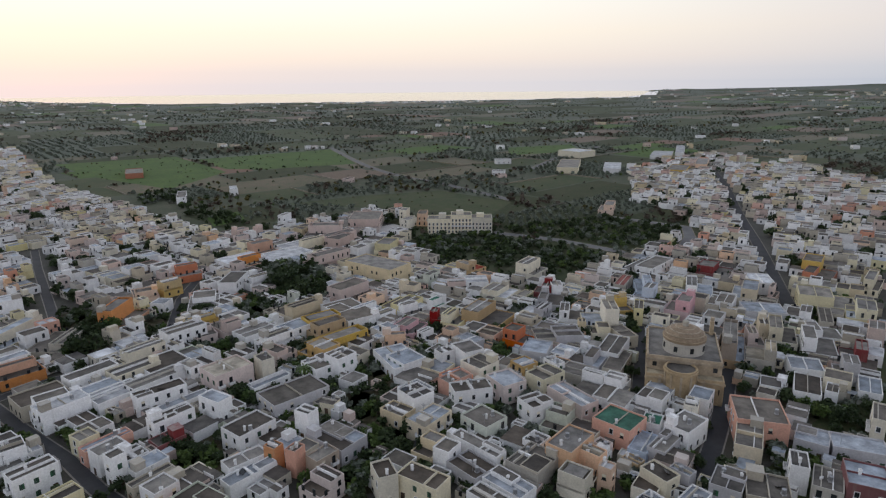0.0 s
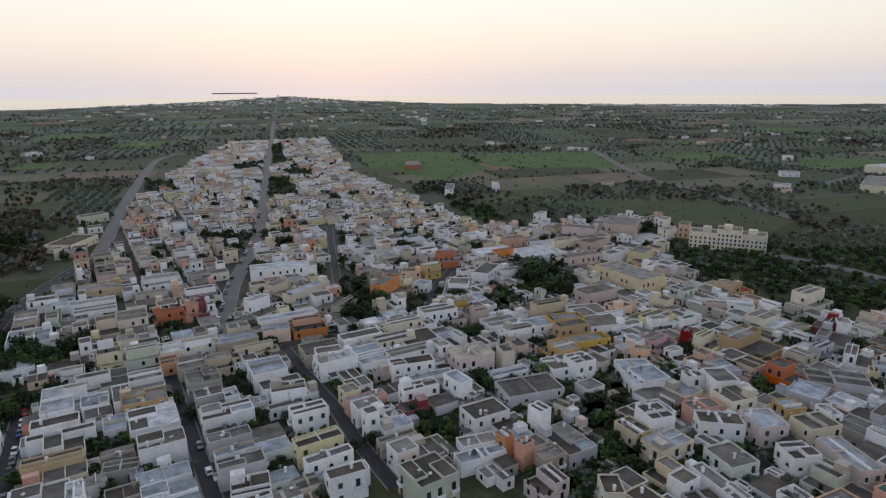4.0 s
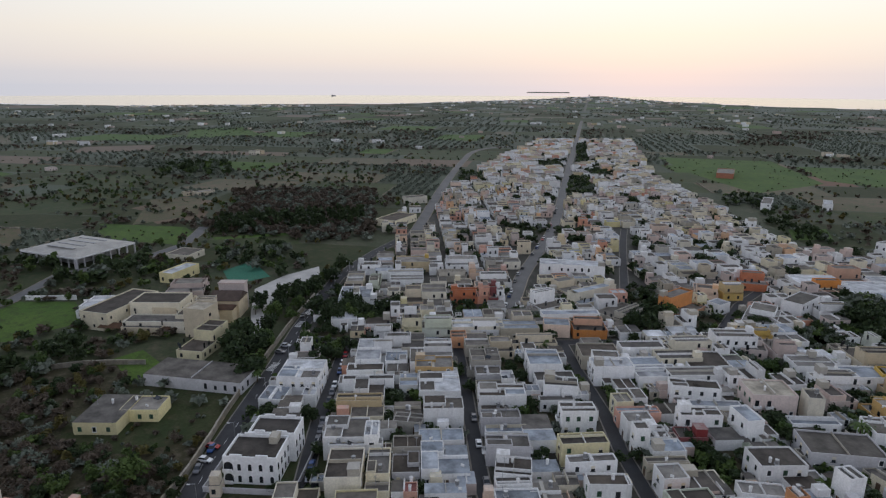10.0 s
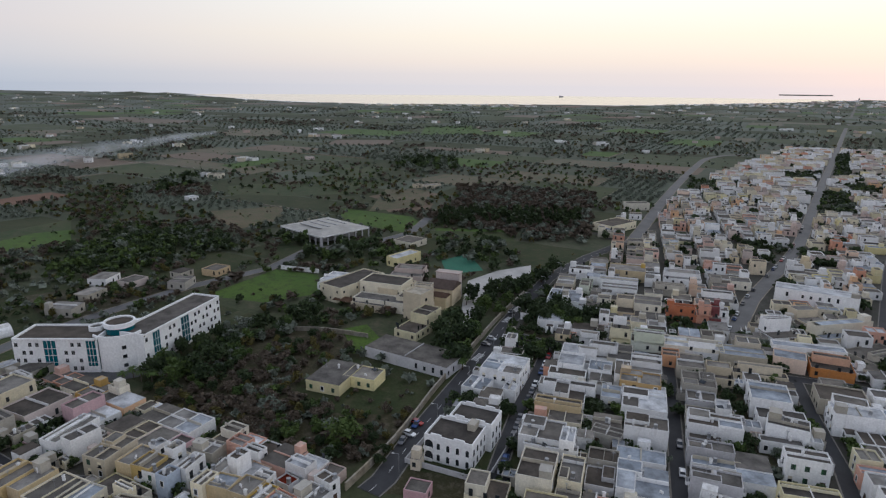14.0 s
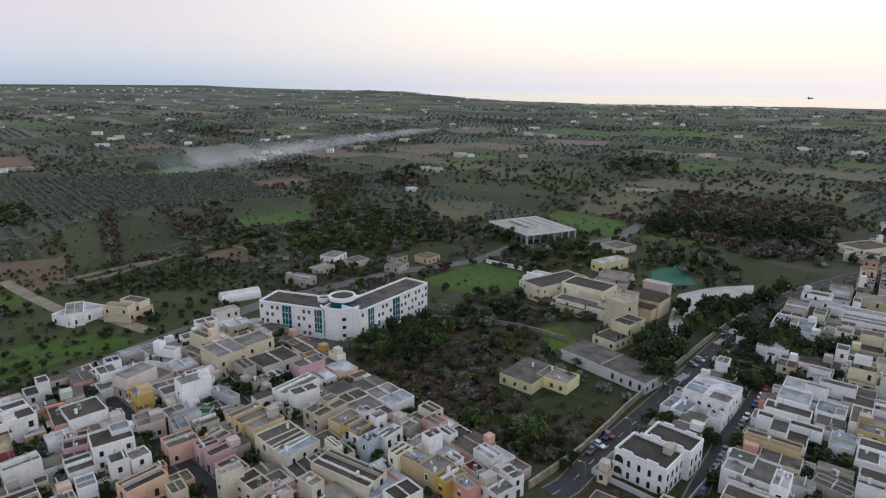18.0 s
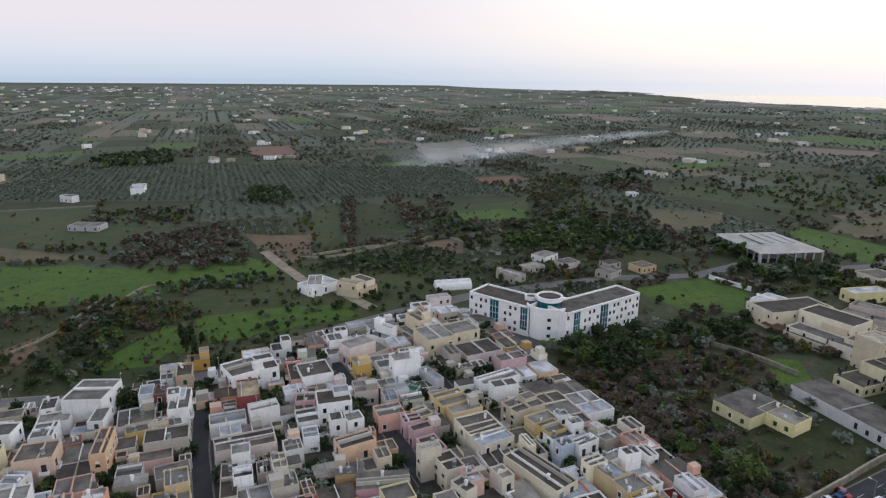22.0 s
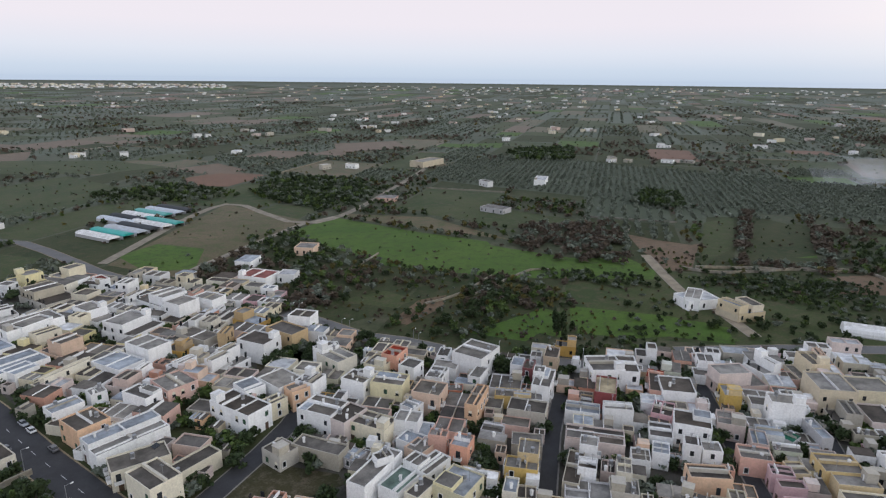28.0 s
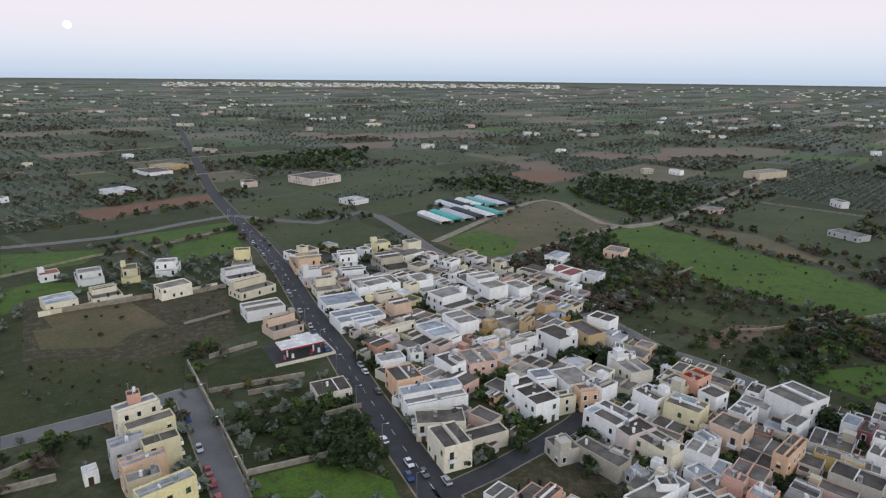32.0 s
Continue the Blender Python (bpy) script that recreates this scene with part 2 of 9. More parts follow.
def put(name, verts, faces, mat, parent=None, m=None, label="", mats=()):
    me = bpy.data.meshes.new(name)
    me.from_pydata(verts, [], faces)
    me.materials.append(MATS[mat])
    ob = new(name, me)
    if parent:
        ob.parent = parent
    if m is not None:
        ob.matrix_basis = m
    if label:
        ob["label"] = label
    return ob


def share(name, me, parent=None, m=None, label=""):
    ob = new(name, me)
    if parent:
        ob.parent = parent
    if m is not None:
        ob.matrix_basis = m
    if label:
        ob["label"] = label
    return ob


def box_vf(x0, y0, z0, x1, y1, z1, n=0):
    v = [(x0, y0, z0), (x1, y0, z0), (x1, y1, z0), (x0, y1, z0), (x0, y0, z1), (x1, y0, z1), (x1, y1, z1), (x0, y1, z1)]
    f = [(0, 3, 2, 1), (4, 5, 6, 7), (0, 1, 5, 4), (1, 2, 6, 5), (2, 3, 7, 6), (3, 0, 4, 7)]
    return v, [tuple(i + n for i in q) for q in f]


def boxes(*args):
    v, f = [], []
    for a in args:
        bv, bf = box_vf(*a, n=len(v))
        v += bv
        f += bf
    return v, f


def mesh_of(name, vf, mat):
    me = bpy.data.meshes.new(name)
    me.from_pydata(vf[0], [], vf[1])
    me.materials.append(MATS[mat])
    return me


def rim(w, d, h, t=0.25, low=0.7):
    """Walls of a flat-roofed house with its parapet; open where the roof slab lies."""
    a, b = w / 2, d / 2
    v = []
    for x, y, z in ((a, b, -0.3), (a, b, h), (a - t, b - t, h), (a - t, b - t, h - low)):
        v += [(-x, -y, z), (x, -y, z), (x, y, z), (-x, y, z)]
    f = []
    for k in (0, 4, 8):
        for i in range(4):
            j = (i + 1) % 4
            f.append((k + i, k + j, k + 4 + j, k + 4 + i))
    return v, f


R_EYE, EYE = 2200.0, 100.0


def lift(r):
    """Height of the far plain, which climbs gently towards the skyline."""
    if r <= R_EYE:
        return 0.0
    far = R_EYE - 2750 * math.log(max(1e-6, 1 - (r - R_EYE) / 2750))
    return EYE - r * EYE / far


# plan of what is taken: one cell is 2 m
N = 1400
taken = np.zeros((N, N), np.uint8)       # 1 street, 2 house, 4 field, 8 town


def cells(poly, grow=0.0):
    p = np.array(poly, float)
    lo = np.floor((p.min(0) - grow) / 2).astype(int) + N // 2
    hi = np.ceil((p.max(0) + grow) / 2).astype(int) + N // 2
    lo, hi = np.clip(lo, 0, N - 1), np.clip(hi, 0, N - 1)
    if (hi <= lo).any():
        return None
    X, Y = np.meshgrid((np.arange(lo[0], hi[0] + 1) - N // 2) * 2.0, (np.arange(lo[1], hi[1] + 1) - N // 2) * 2.0, indexing="ij")
    inside = np.zeros(X.shape, bool)
    for i in range(len(p)):
        (x0, y0), (x1, y1) = p[i], p[(i + 1) % len(p)]
        if y0 == y1:
            continue
        c = ((y0 > Y) != (y1 > Y)) & (X < (x1 - x0) * (Y - y0) / (y1 - y0) + x0)
        inside ^= c
    return slice(lo[0], hi[0] + 1), slice(lo[1], hi[1] + 1), inside, X, Y


def mark(poly, bit):
    c = cells(poly)
    if c:
        taken[c[0], c[1]][c[2]] |= bit


def at(x, y):
    i, j = int(round(x / 2)) + N // 2, int(round(y / 2)) + N // 2
    return taken[i, j] if 0 <= i < N and 0 <= j < N else 0


def rect(x, y, w, d, a):
    c, s = math.cos(radians(a)), math.sin(radians(a))
    return [(x + u * c - v * s, y + u * s + v * c) for u, v in ((-w / 2, -d / 2), (w / 2, -d / 2), (w / 2, d / 2), (-w / 2, d / 2))]


def ribbon(points, w, z, step=25.0):
    """A strip of ground along a smoothed line."""
    p = [Vector(q).to_3d() for q in points]
    line = []
    for i in range(len(p) - 1):
        n = max(1, int((p[i + 1] - p[i]).length / step))
        a, b, c, d = p[max(i - 1, 0)], p[i], p[i + 1], p[min(i + 2, len(p) - 1)]
        for k in range(n):
            t = k / n
            line.append(0.5 * ((2 * b) + (c - a) * t + (2 * a - 5 * b + 4 * c - d) * t * t + (3 * b - a - 3 * c + d) * t ** 3))
    line.append(p[-1])
    v, f = [], []
    for i, q in enumerate(line):
        t = (line[min(i + 1, len(line) - 1)] - line[max(i - 1, 0)]).normalized()
        n = Vector((-t.y, t.x, 0)) * w / 2
        for e in (q + n, q - n):
            v.append((e.x, e.y, lift(math.hypot(e.x, e.y)) + z + 0.0002 * math.hypot(e.x, e.y)))
        if i:
            k = 2 * i
            f.append((k - 2, k - 1, k + 1, k))
    return v, f, line


STREETS = []


def street(name, w, points):
    mat = "dirt_track" if "track" in name else "asphalt" if "street" in name or "main" in name else "asphalt_sky_sheen"
    wide = w + (0.9 if "street" in name else 1.0)
    v, f, line = ribbon(points, w, 0.095)
    ob = put(name, v, f, mat)
    tagged(ob, "grey asphalt roadway between the buildings" if mat == "asphalt" else "asphalt road across the plain, coloured pale for sky reflection" if mat == "asphalt_sky_sheen" else "pale earth track through the fields", "road", kind="structure")
    v, f, _ = ribbon(points, wide, 0.075)
    side = put("pavement" if "street" in name else "verge", v, f, "pavement_stone" if "street" in name else "dirt_track")
    tagged(side, "worn stone edge along the roadway", "pavement", kind="structure")
    for a, b in zip(line, line[1:]):
        t = (b - a).normalized()
        n = Vector((-t.y, t.x, 0)) * (wide / 2 - 0.2)
        mark([(a + n)[:2], (b + n)[:2], (b - n)[:2], (a - n)[:2]], 1)
    STREETS.append((name, w, line))


FIELD_LABEL = dict(meadow="bright green meadow grass", field="dark green crop field", pasture="dull green pasture", stubble="brown stubble field turning green", plough="ploughed brown earth",
                   redsoil="bare red earth field", lot="overgrown vacant lot with rubble")


LAID, MEADOWS = [], []


def field(mat, points):
    zs = 0.012 + 0.0005 * len(LAID)      # each sheet lies a little over the ones before
    LAID.append(mat)
    if mat in ("meadow", "pasture", "field", "stubble"):
        MEADOWS.append(points)
    v = [(x, y, lift(math.hypot(x, y)) + zs + 0.00012 * math.hypot(x, y)) for x, y in points]
    ob = put("field", v, [tuple(range(len(v)))], mat)
    tagged(ob, FIELD_LABEL[mat], "field", kind="structure")
    mark(points, 4)
    return ob


# ---- houses ----
SHARED = {}
HOUSES = []
NEAR = 209.4        # houses nearer than this are things of their own
WINDOW_KINDS = 4


class Heap:
    """Gathers many small pieces into one mesh with several materials."""

    def __init__(self):
        self.v, self.f, self.m, self.names = [], [], [], []

    def add(self, vf, mat, m=None):
        n = len(self.v)
        self.v += [tuple(m @ Vector(q)) for q in vf[0]] if m is not None else list(vf[0])
        self.f += [tuple(i + n for i in q) for q in vf[1]]
        if mat not in self.names:
            self.names.append(mat)
        self.m += [self.names.index(mat)] * len(vf[1])

    def done(self, name, label, category):
        me = bpy.data.meshes.new(name)
        me.from_pydata(self.v, [], self.f)
        for q in self.names:
            me.materials.append(MATS[q])
        me.polygons.foreach_set("material_index", self.m)
        return tagged(new(name, me), label, category, kind="stuff")


def two_mats(name, a, mat_a, b, mat_b):
    me = mesh_of(name, (a[0] + b[0], a[1] + [tuple(i + len(a[0]) for i in q) for q in b[1]]), mat_a)
    me.materials.append(MATS[mat_b])
    me.polygons.foreach_set("material_index", [0] * len(a[1]) + [1] * len(b[1]))
    return me


def window_mesh(k):
    pane = boxes((-0.5, -0.03, 0.0, 0.5, 0.05, 1.5))
    surround = boxes((-0.64, -0.07, -0.12, -0.5, 0.02, 1.64), (0.5, -0.07, -0.12, 0.64, 0.02, 1.64), (-0.5, -0.07, 1.5, 0.5, 0.02, 1.64), (-0.72, -0.16, -0.2, 0.72, 0.02, -0.02))
    if k == 0:
        return two_mats("window", pane, "window_dark", surround, "wall_white")
    if k == 1:      # half-closed roller shutter
        return two_mats("window", boxes((-0.5, -0.03, 0.0, 0.5, 0.05, 0.7), (-0.72, -0.14, -0.16, 0.72, 0.02, -0.02)), "window_dark", boxes((-0.5, -0.05, 0.7, 0.5, 0.05, 1.5)), "wall_cream")
    if k == 2:      # louvred shutters
        return two_mats("window", boxes((-0.05, -0.03, 0.0, 0.05, 0.05, 1.5)), "window_dark", boxes((-0.56, -0.07, 0.0, -0.06, 0.03, 1.5), (0.06, -0.07, 0.0, 0.56, 0.03, 1.5)), "shutter_green")
    return two_mats("window", boxes((-0.6, -0.03, -0.9, 0.6, 0.05, 1.4)), "window_dark", boxes((-1.1, -1.0, -1.1, 1.1, 0.0, -0.95), (-1.1, -1.0, -0.95, 1.1, -0.92, -0.05), (-1.1, -0.92, -0.95, -1.02, 0, -0.05), (1.02, -0.92, -0.95, 1.1, 0, -0.05)), "wall_white")


def cylinder(r, z0, z1, n=8, x=0.0, y=0.0):
    v = [(x + r * math.cos(2 * math.pi * i / n), y + r * math.sin(2 * math.pi * i / n), z) for z in (z0, z1) for i in range(n)]
    f = [(i, (i + 1) % n, n + (i + 1) % n, n + i) for i in range(n)] + [tuple(range(n, 2 * n)), tuple(range(n - 1, -1, -1))]
    return v, f


def shared(name, make, *args):
    if name not in SHARED:
        SHARED[name] = make(*args)
    return SHARED[name]


def tank_mesh():
    a, b = cylinder(0.55, 0.35, 1.5, 10), boxes((-0.5, -0.5, 0, 0.5, 0.5, 0.35))
    return two_mats("water_tank", a, "metal_grey", b, "wall_greywall")


def chimney_mesh():
    return mesh_of("chimney", boxes((-0.3, -0.3, 0, 0.3, 0.3, 1.3), (-0.4, -0.4, 1.3, 0.4, 0.4, 1.42), (-0.22, -0.22, 1.42, 0.22, 0.22, 1.62)), "wall_white")


def aerial_mesh():
    return mesh_of("aerial", boxes((-0.04, -0.04, 0, 0.04, 0.04, 3.0), (-0.6, -0.03, 2.7, 0.6, 0.03, 2.76), (-0.4, -0.03, 2.4, 0.4, 0.03, 2.46), (-0.03, -0.5, 2.85, 0.03, 0.5, 2.9)), "metal_grey")


def cooler_mesh():
    return mesh_of("air_conditioner", boxes((-0.45, -0.18, 0.1, 0.45, 0.18, 0.75), (-0.4, -0.15, 0, -0.3, 0.15, 0.1), (0.3, -0.15, 0, 0.4, 0.15, 0.1)), "wall_white")


def panel_mesh():
    v = [(-1.0, -0.6, 0.15), (1.0, -0.6, 0.15), (1.0, 0.6, 0.75), (-1.0, 0.6, 0.75), (-1.0, -0.6, 0.08), (1.0, -0.6, 0.08), (1.0, 0.6, 0.68), (-1.0, 0.6, 0.68)]
    return mesh_of("solar_panel", (v, [(0, 1, 2, 3), (7, 6, 5, 4), (0, 4, 5, 1), (1, 5, 6, 2), (2, 6, 7, 3), (3, 7, 4, 0)]), "window_dark")


def pieces(w, d, h, wall, roof, rng, terraces):
    """The volumes of a house as (part name, shape, material, roof height, footprint)."""
    out = []
    if terraces and h > 5.6 and rng.random() < 0.85:
        h1 = rng.uniform(3.4, 4.2)
        k = rng.uniform(0.35, 0.68)
        s = rng.choice((-1, 1))
        dd = d * k
        cy = s * (d - dd) / 2
        out.append(("wall", rim(w, d, h1, 0.2, 0.4), wall, roof, h1 - 0.4, (0, 0, w, d)))
        v, f = rim(w * rng.uniform(0.75, 1.0), dd, h, 0.2, 0.4)
        v = [(x, y + cy, max(z, h1 - 0.7)) for x, y, z in v]
        out.append(("upper_storey", (v, f), wall, rng.choice((roof, "grey", "pale")), h - 0.4, (0, cy, w * 0.75, dd)))
    else:
        low = 0.3 if h < 4.6 else 0.5
        if h < 4.8 and rng.random() < 0.45:      # plain slab without a parapet
            out.append(("wall", rim(w, d, h, 0.2, 0.2), wall, roof, h + 0.04, (0, 0, w + 0.34, d + 0.34)))
            return out
        out.append(("wall", rim(w, d, h, 0.2, low), wall, roof, h - low - 0.02, (0, 0, w, d)))
    return out


def slab(fp, z, t=0.25):
    x, y, w, d = fp
    return box_vf(x - w / 2 + 0.21, y - d / 2 + 0.21, z - t, x + w / 2 - 0.21, y + d / 2 - 0.21, z)


def openings(x, y, w, d, a, h, rng, chance=0.62):
    """Places of windows on the walls that stand free."""
    storeys = max(1, round(h / 3.9))
    for side in (0, 1, 2, 3):
        ln, off, ang = ((w, d / 2, 0), (d, w / 2, 90), (w, d / 2, 180), (d, w / 2, 270))[side]
        q = radians(a + ang - 90)
        nxt = at(x + math.cos(q) * (off + 2.7), y + math.sin(q) * (off + 2.7)) & 2
        n = max(1, int(ln / 3.3))
        for s in range(storeys):
            if nxt and s == 0:
                continue
            if nxt and rng.random() < 0.6:
                continue
            for i in range(n):
                if rng.random() > chance:
                    continue
                yield ang, (i + 0.5) / n * ln - ln / 2 + rng.uniform(-0.3, 0.3), off, (h - 0.9) / storeys * s + 1.05, s


HEAPS = {}


def heap_house(x, y, w, d, a, h, wall, roof, rng):
    heap = HEAPS.setdefault("far" if math.hypot(x, y) > 420 else "middle", Heap())
    m = pose(x, y, 0, 0, 0, a)
    r = math.hypot(x, y)
    for name, shape, wl, rf, z, fp in pieces(w, d, h, wall, roof, rng, r < 600):
        heap.add(shape, "wall_" + wl, m)
        heap.add(slab(fp, z), "roof_" + rf, m)
    if rng.random() < 0.16 and r < 700:
        hw, hd = rng.uniform(2.0, 3.4), rng.uniform(2.2, 3.6)
        cx, cy = rng.choice((-1, 1)) * (w / 2 - hw / 2 - 0.3), rng.choice((-1, 1)) * (fp[3] / 2 - hd / 2 - 0.3) + fp[1]
        heap.add(box_vf(cx - hw / 2, cy - hd / 2, z - 0.1, cx + hw / 2, cy + hd / 2, z + rng.uniform(2.0, 2.6)), "wall_" + (wall if rng.random() < 0.7 else "stone"), m)
    if r < 330 and rng.random() < 0.6:
        heap.add(box_vf(-w / 2 + 0.3, fp[1] - 0.1, z - 0.1, w / 2 - 0.3, fp[1] + 0.1, z + rng.uniform(0.3, 1.0)), "wall_" + rng.choice(("white", wall, "stone")), m)
    if r < 620:
        for ang, u, off, zz, s in openings(x, y, w, d, a, h, rng, 0.5):
            q = m @ pose(0, 0, 0, 0, 0, ang) @ Matrix.Translation((u, -off, zz))
            heap.add(box_vf(-0.5, -0.04, 0, 0.5, 0.05, rng.choice((1.4, 1.5, 2.0))), "window_dark", q)


def house(x, y, w, d, a, h, wall="white", roof="grey", rng=None, terraces=False, shed=False, smooth=False):
    rng = rng or random.Random(int(x * 13 + y * 7))
    h += rng.uniform(-0.12, 0.12)
    mark(rect(x, y, w + 0.6, d + 0.6, a), 2)
    HOUSES.append((x, y, w, d, a, h, wall, roof, rng.random(), terraces, shed, smooth))


def raise_house(x, y, w, d, a, h, wall, roof, seed, terraces, shed, smooth):
    rng = random.Random(seed)
    r = math.hypot(x, y)
    if shed or terraces or r > NEAR:
        heap_house(x, y, w, d, a, h, wall, roof, rng)
        return
    storeys = max(1, round(h / 3.9))
    ob = None
    for name, shape, wl, rf, z, fp in pieces(w, d, h, wall, roof, rng, terraces):
        if ob is None:
            ob = put("house", *shape, "wall_" + wl, None, pose(x, y, 0, 0, 0, a))
        else:
            put(name, *shape, "wall_" + wl, ob)
        put("roof", *slab(fp, z), "roof_" + rf, ob)
    words = dict(palegreen="pale green", paleblue="pale blue", greywall="grey", orangered="bright orange")
    roofs = dict(grey="weathered grey roof", dark="dark cement roof", pale="pale cement roof", white="whitewashed roof", bluewhite="bluish white roof", green="green painted roof", mint="pale green tiled roof", red="red painted roof", sand="sandstone roof")
    tagged(ob, "%s plastered %s town house with a flat %s" % (words.get(wall, wall), ("one-storey", "two-storey", "three-storey", "four-storey")[min(storeys, 4) - 1], roofs[roof]), "house", "town houses")
    fx, fy, fw, fd = fp
    # raised or sunk levels of the roof, each with its own floor
    if r < 330 and fw * fd > 60 and rng.random() < 0.42 and not smooth:
        for _ in range(1 if fw * fd < 110 else 2):
            lw, ld, lh = fw * rng.uniform(0.32, 0.6), fd * rng.uniform(0.35, 0.75), rng.uniform(0.35, 1.5)
            cx, cy = fx + rng.choice((-1, 1)) * (fw - lw) / 2 * 0.94, fy + rng.choice((-1, 1)) * (fd - ld) / 2 * 0.94
            v, f = rim(lw, ld, lh, 0.2, 0.3)
            level = put("roof_level", [(q[0] + cx, q[1] + cy, max(q[2], -0.15) + z) for q in v], f, "wall_" + wall, ob)
            put("roof_floor", *slab((cx, cy, lw, ld), z + lh - 0.2, 0.1), "roof_" + rng.choice((roof, "grey", "pale", "dark", "bluewhite")), level)
    if rng.random() < 0.17 and min(fw, fd) > 5 and not smooth:
        hw, hd, hh = rng.uniform(2.2, 3.4), rng.uniform(2.4, 3.8), rng.uniform(2.2, 2.7)
        cx, cy = fx + rng.choice((-1, 1)) * (fw / 2 - hw / 2 - 0.3), fy + rng.choice((-1, 1)) * (fd / 2 - hd / 2 - 0.3)
        hut = put("stair_hut", *boxes((cx - hw / 2, cy - hd / 2, z - 0.1, cx + hw / 2, cy + hd / 2, z + hh), (cx - hw / 2 - 0.12, cy - hd / 2 - 0.12, z + hh, cx + hw / 2 + 0.12, cy + hd / 2 + 0.12, z + hh + 0.16)), "wall_" + (wall if rng.random() < 0.55 else "stone"), ob)
    for _ in range(0 if smooth else rng.choice((0, 1, 1, 2))):
        jog = rng.uniform(-0.3, 0.3) * fd
        if rng.random() < 0.5:
            wallbox = (fx - fw / 2 + 0.3, fy - 0.12 + jog, z - 0.1, fx + fw / 2 - 0.3, fy + 0.1 + jog, z + rng.uniform(0.3, 1.1))
        else:
            wallbox = (fx - 0.12 + rng.uniform(-1, 1), fy - fd / 2 + 0.3, z - 0.1, fx + 0.12, fy + fd / 2 - 0.3, z + rng.uniform(0.3, 1.1))
            wallbox = (min(wallbox[0], fx), wallbox[1], wallbox[2], max(wallbox[3], fx + 0.12), wallbox[4], wallbox[5])
        put("roof_wall", *box_vf(*wallbox), "wall_" + rng.choice(("white", wall, "stone")), ob)
    for name, make, p in (("water_tank", tank_mesh, 0.4), ("chimney", chimney_mesh, 0.4), ("aerial", aerial_mesh, 0.5), ("air_conditioner", cooler_mesh, 0.25), ("solar_panel", panel_mesh, 0.12)):
        if rng.random() < p * (1.0 if r < 260 else 0.5):
            share(name, shared(name, make), ob, pose(fx + rng.uniform(-0.35, 0.35) * fw, fy + rng.uniform(-0.35, 0.35) * fd, z, 0, 0, rng.uniform(0, 360)))
    kinds = [rng.randrange(WINDOW_KINDS) for _ in range(3)]
    for ang, u, off, zz, s in openings(x, y, w, d, a, h, rng, 0.78 if r < 300 else 0.55):
        k = rng.choice(kinds)
        if s == 0 and rng.random() < 0.35:
            share("door", shared("door", lambda: mesh_of("door", boxes((-0.6, -0.04, 0, 0.6, 0.05, 2.3), (-0.05, -0.07, 0.05, 0.05, 0, 2.2)), "door_brown")), ob, pose(0, 0, 0, 0, 0, ang) @ Matrix.Translation((u, -off, 0.0)))
            continue
        if k == 3 and s == 0:
            k = 0
        share("window", shared("window%d" % k, window_mesh, k), ob, pose(0, 0, 0, 0, 0, ang) @ Matrix.Translation((u, -off, zz)))


def finish_town():
    for q in HOUSES:
        raise_house(*q)
    for k, heap in HEAPS.items():
        heap.done("town_houses", "dense white and pastel flat-roofed houses of the %s town" % ("distant" if k == "far" else "old"), "houses")


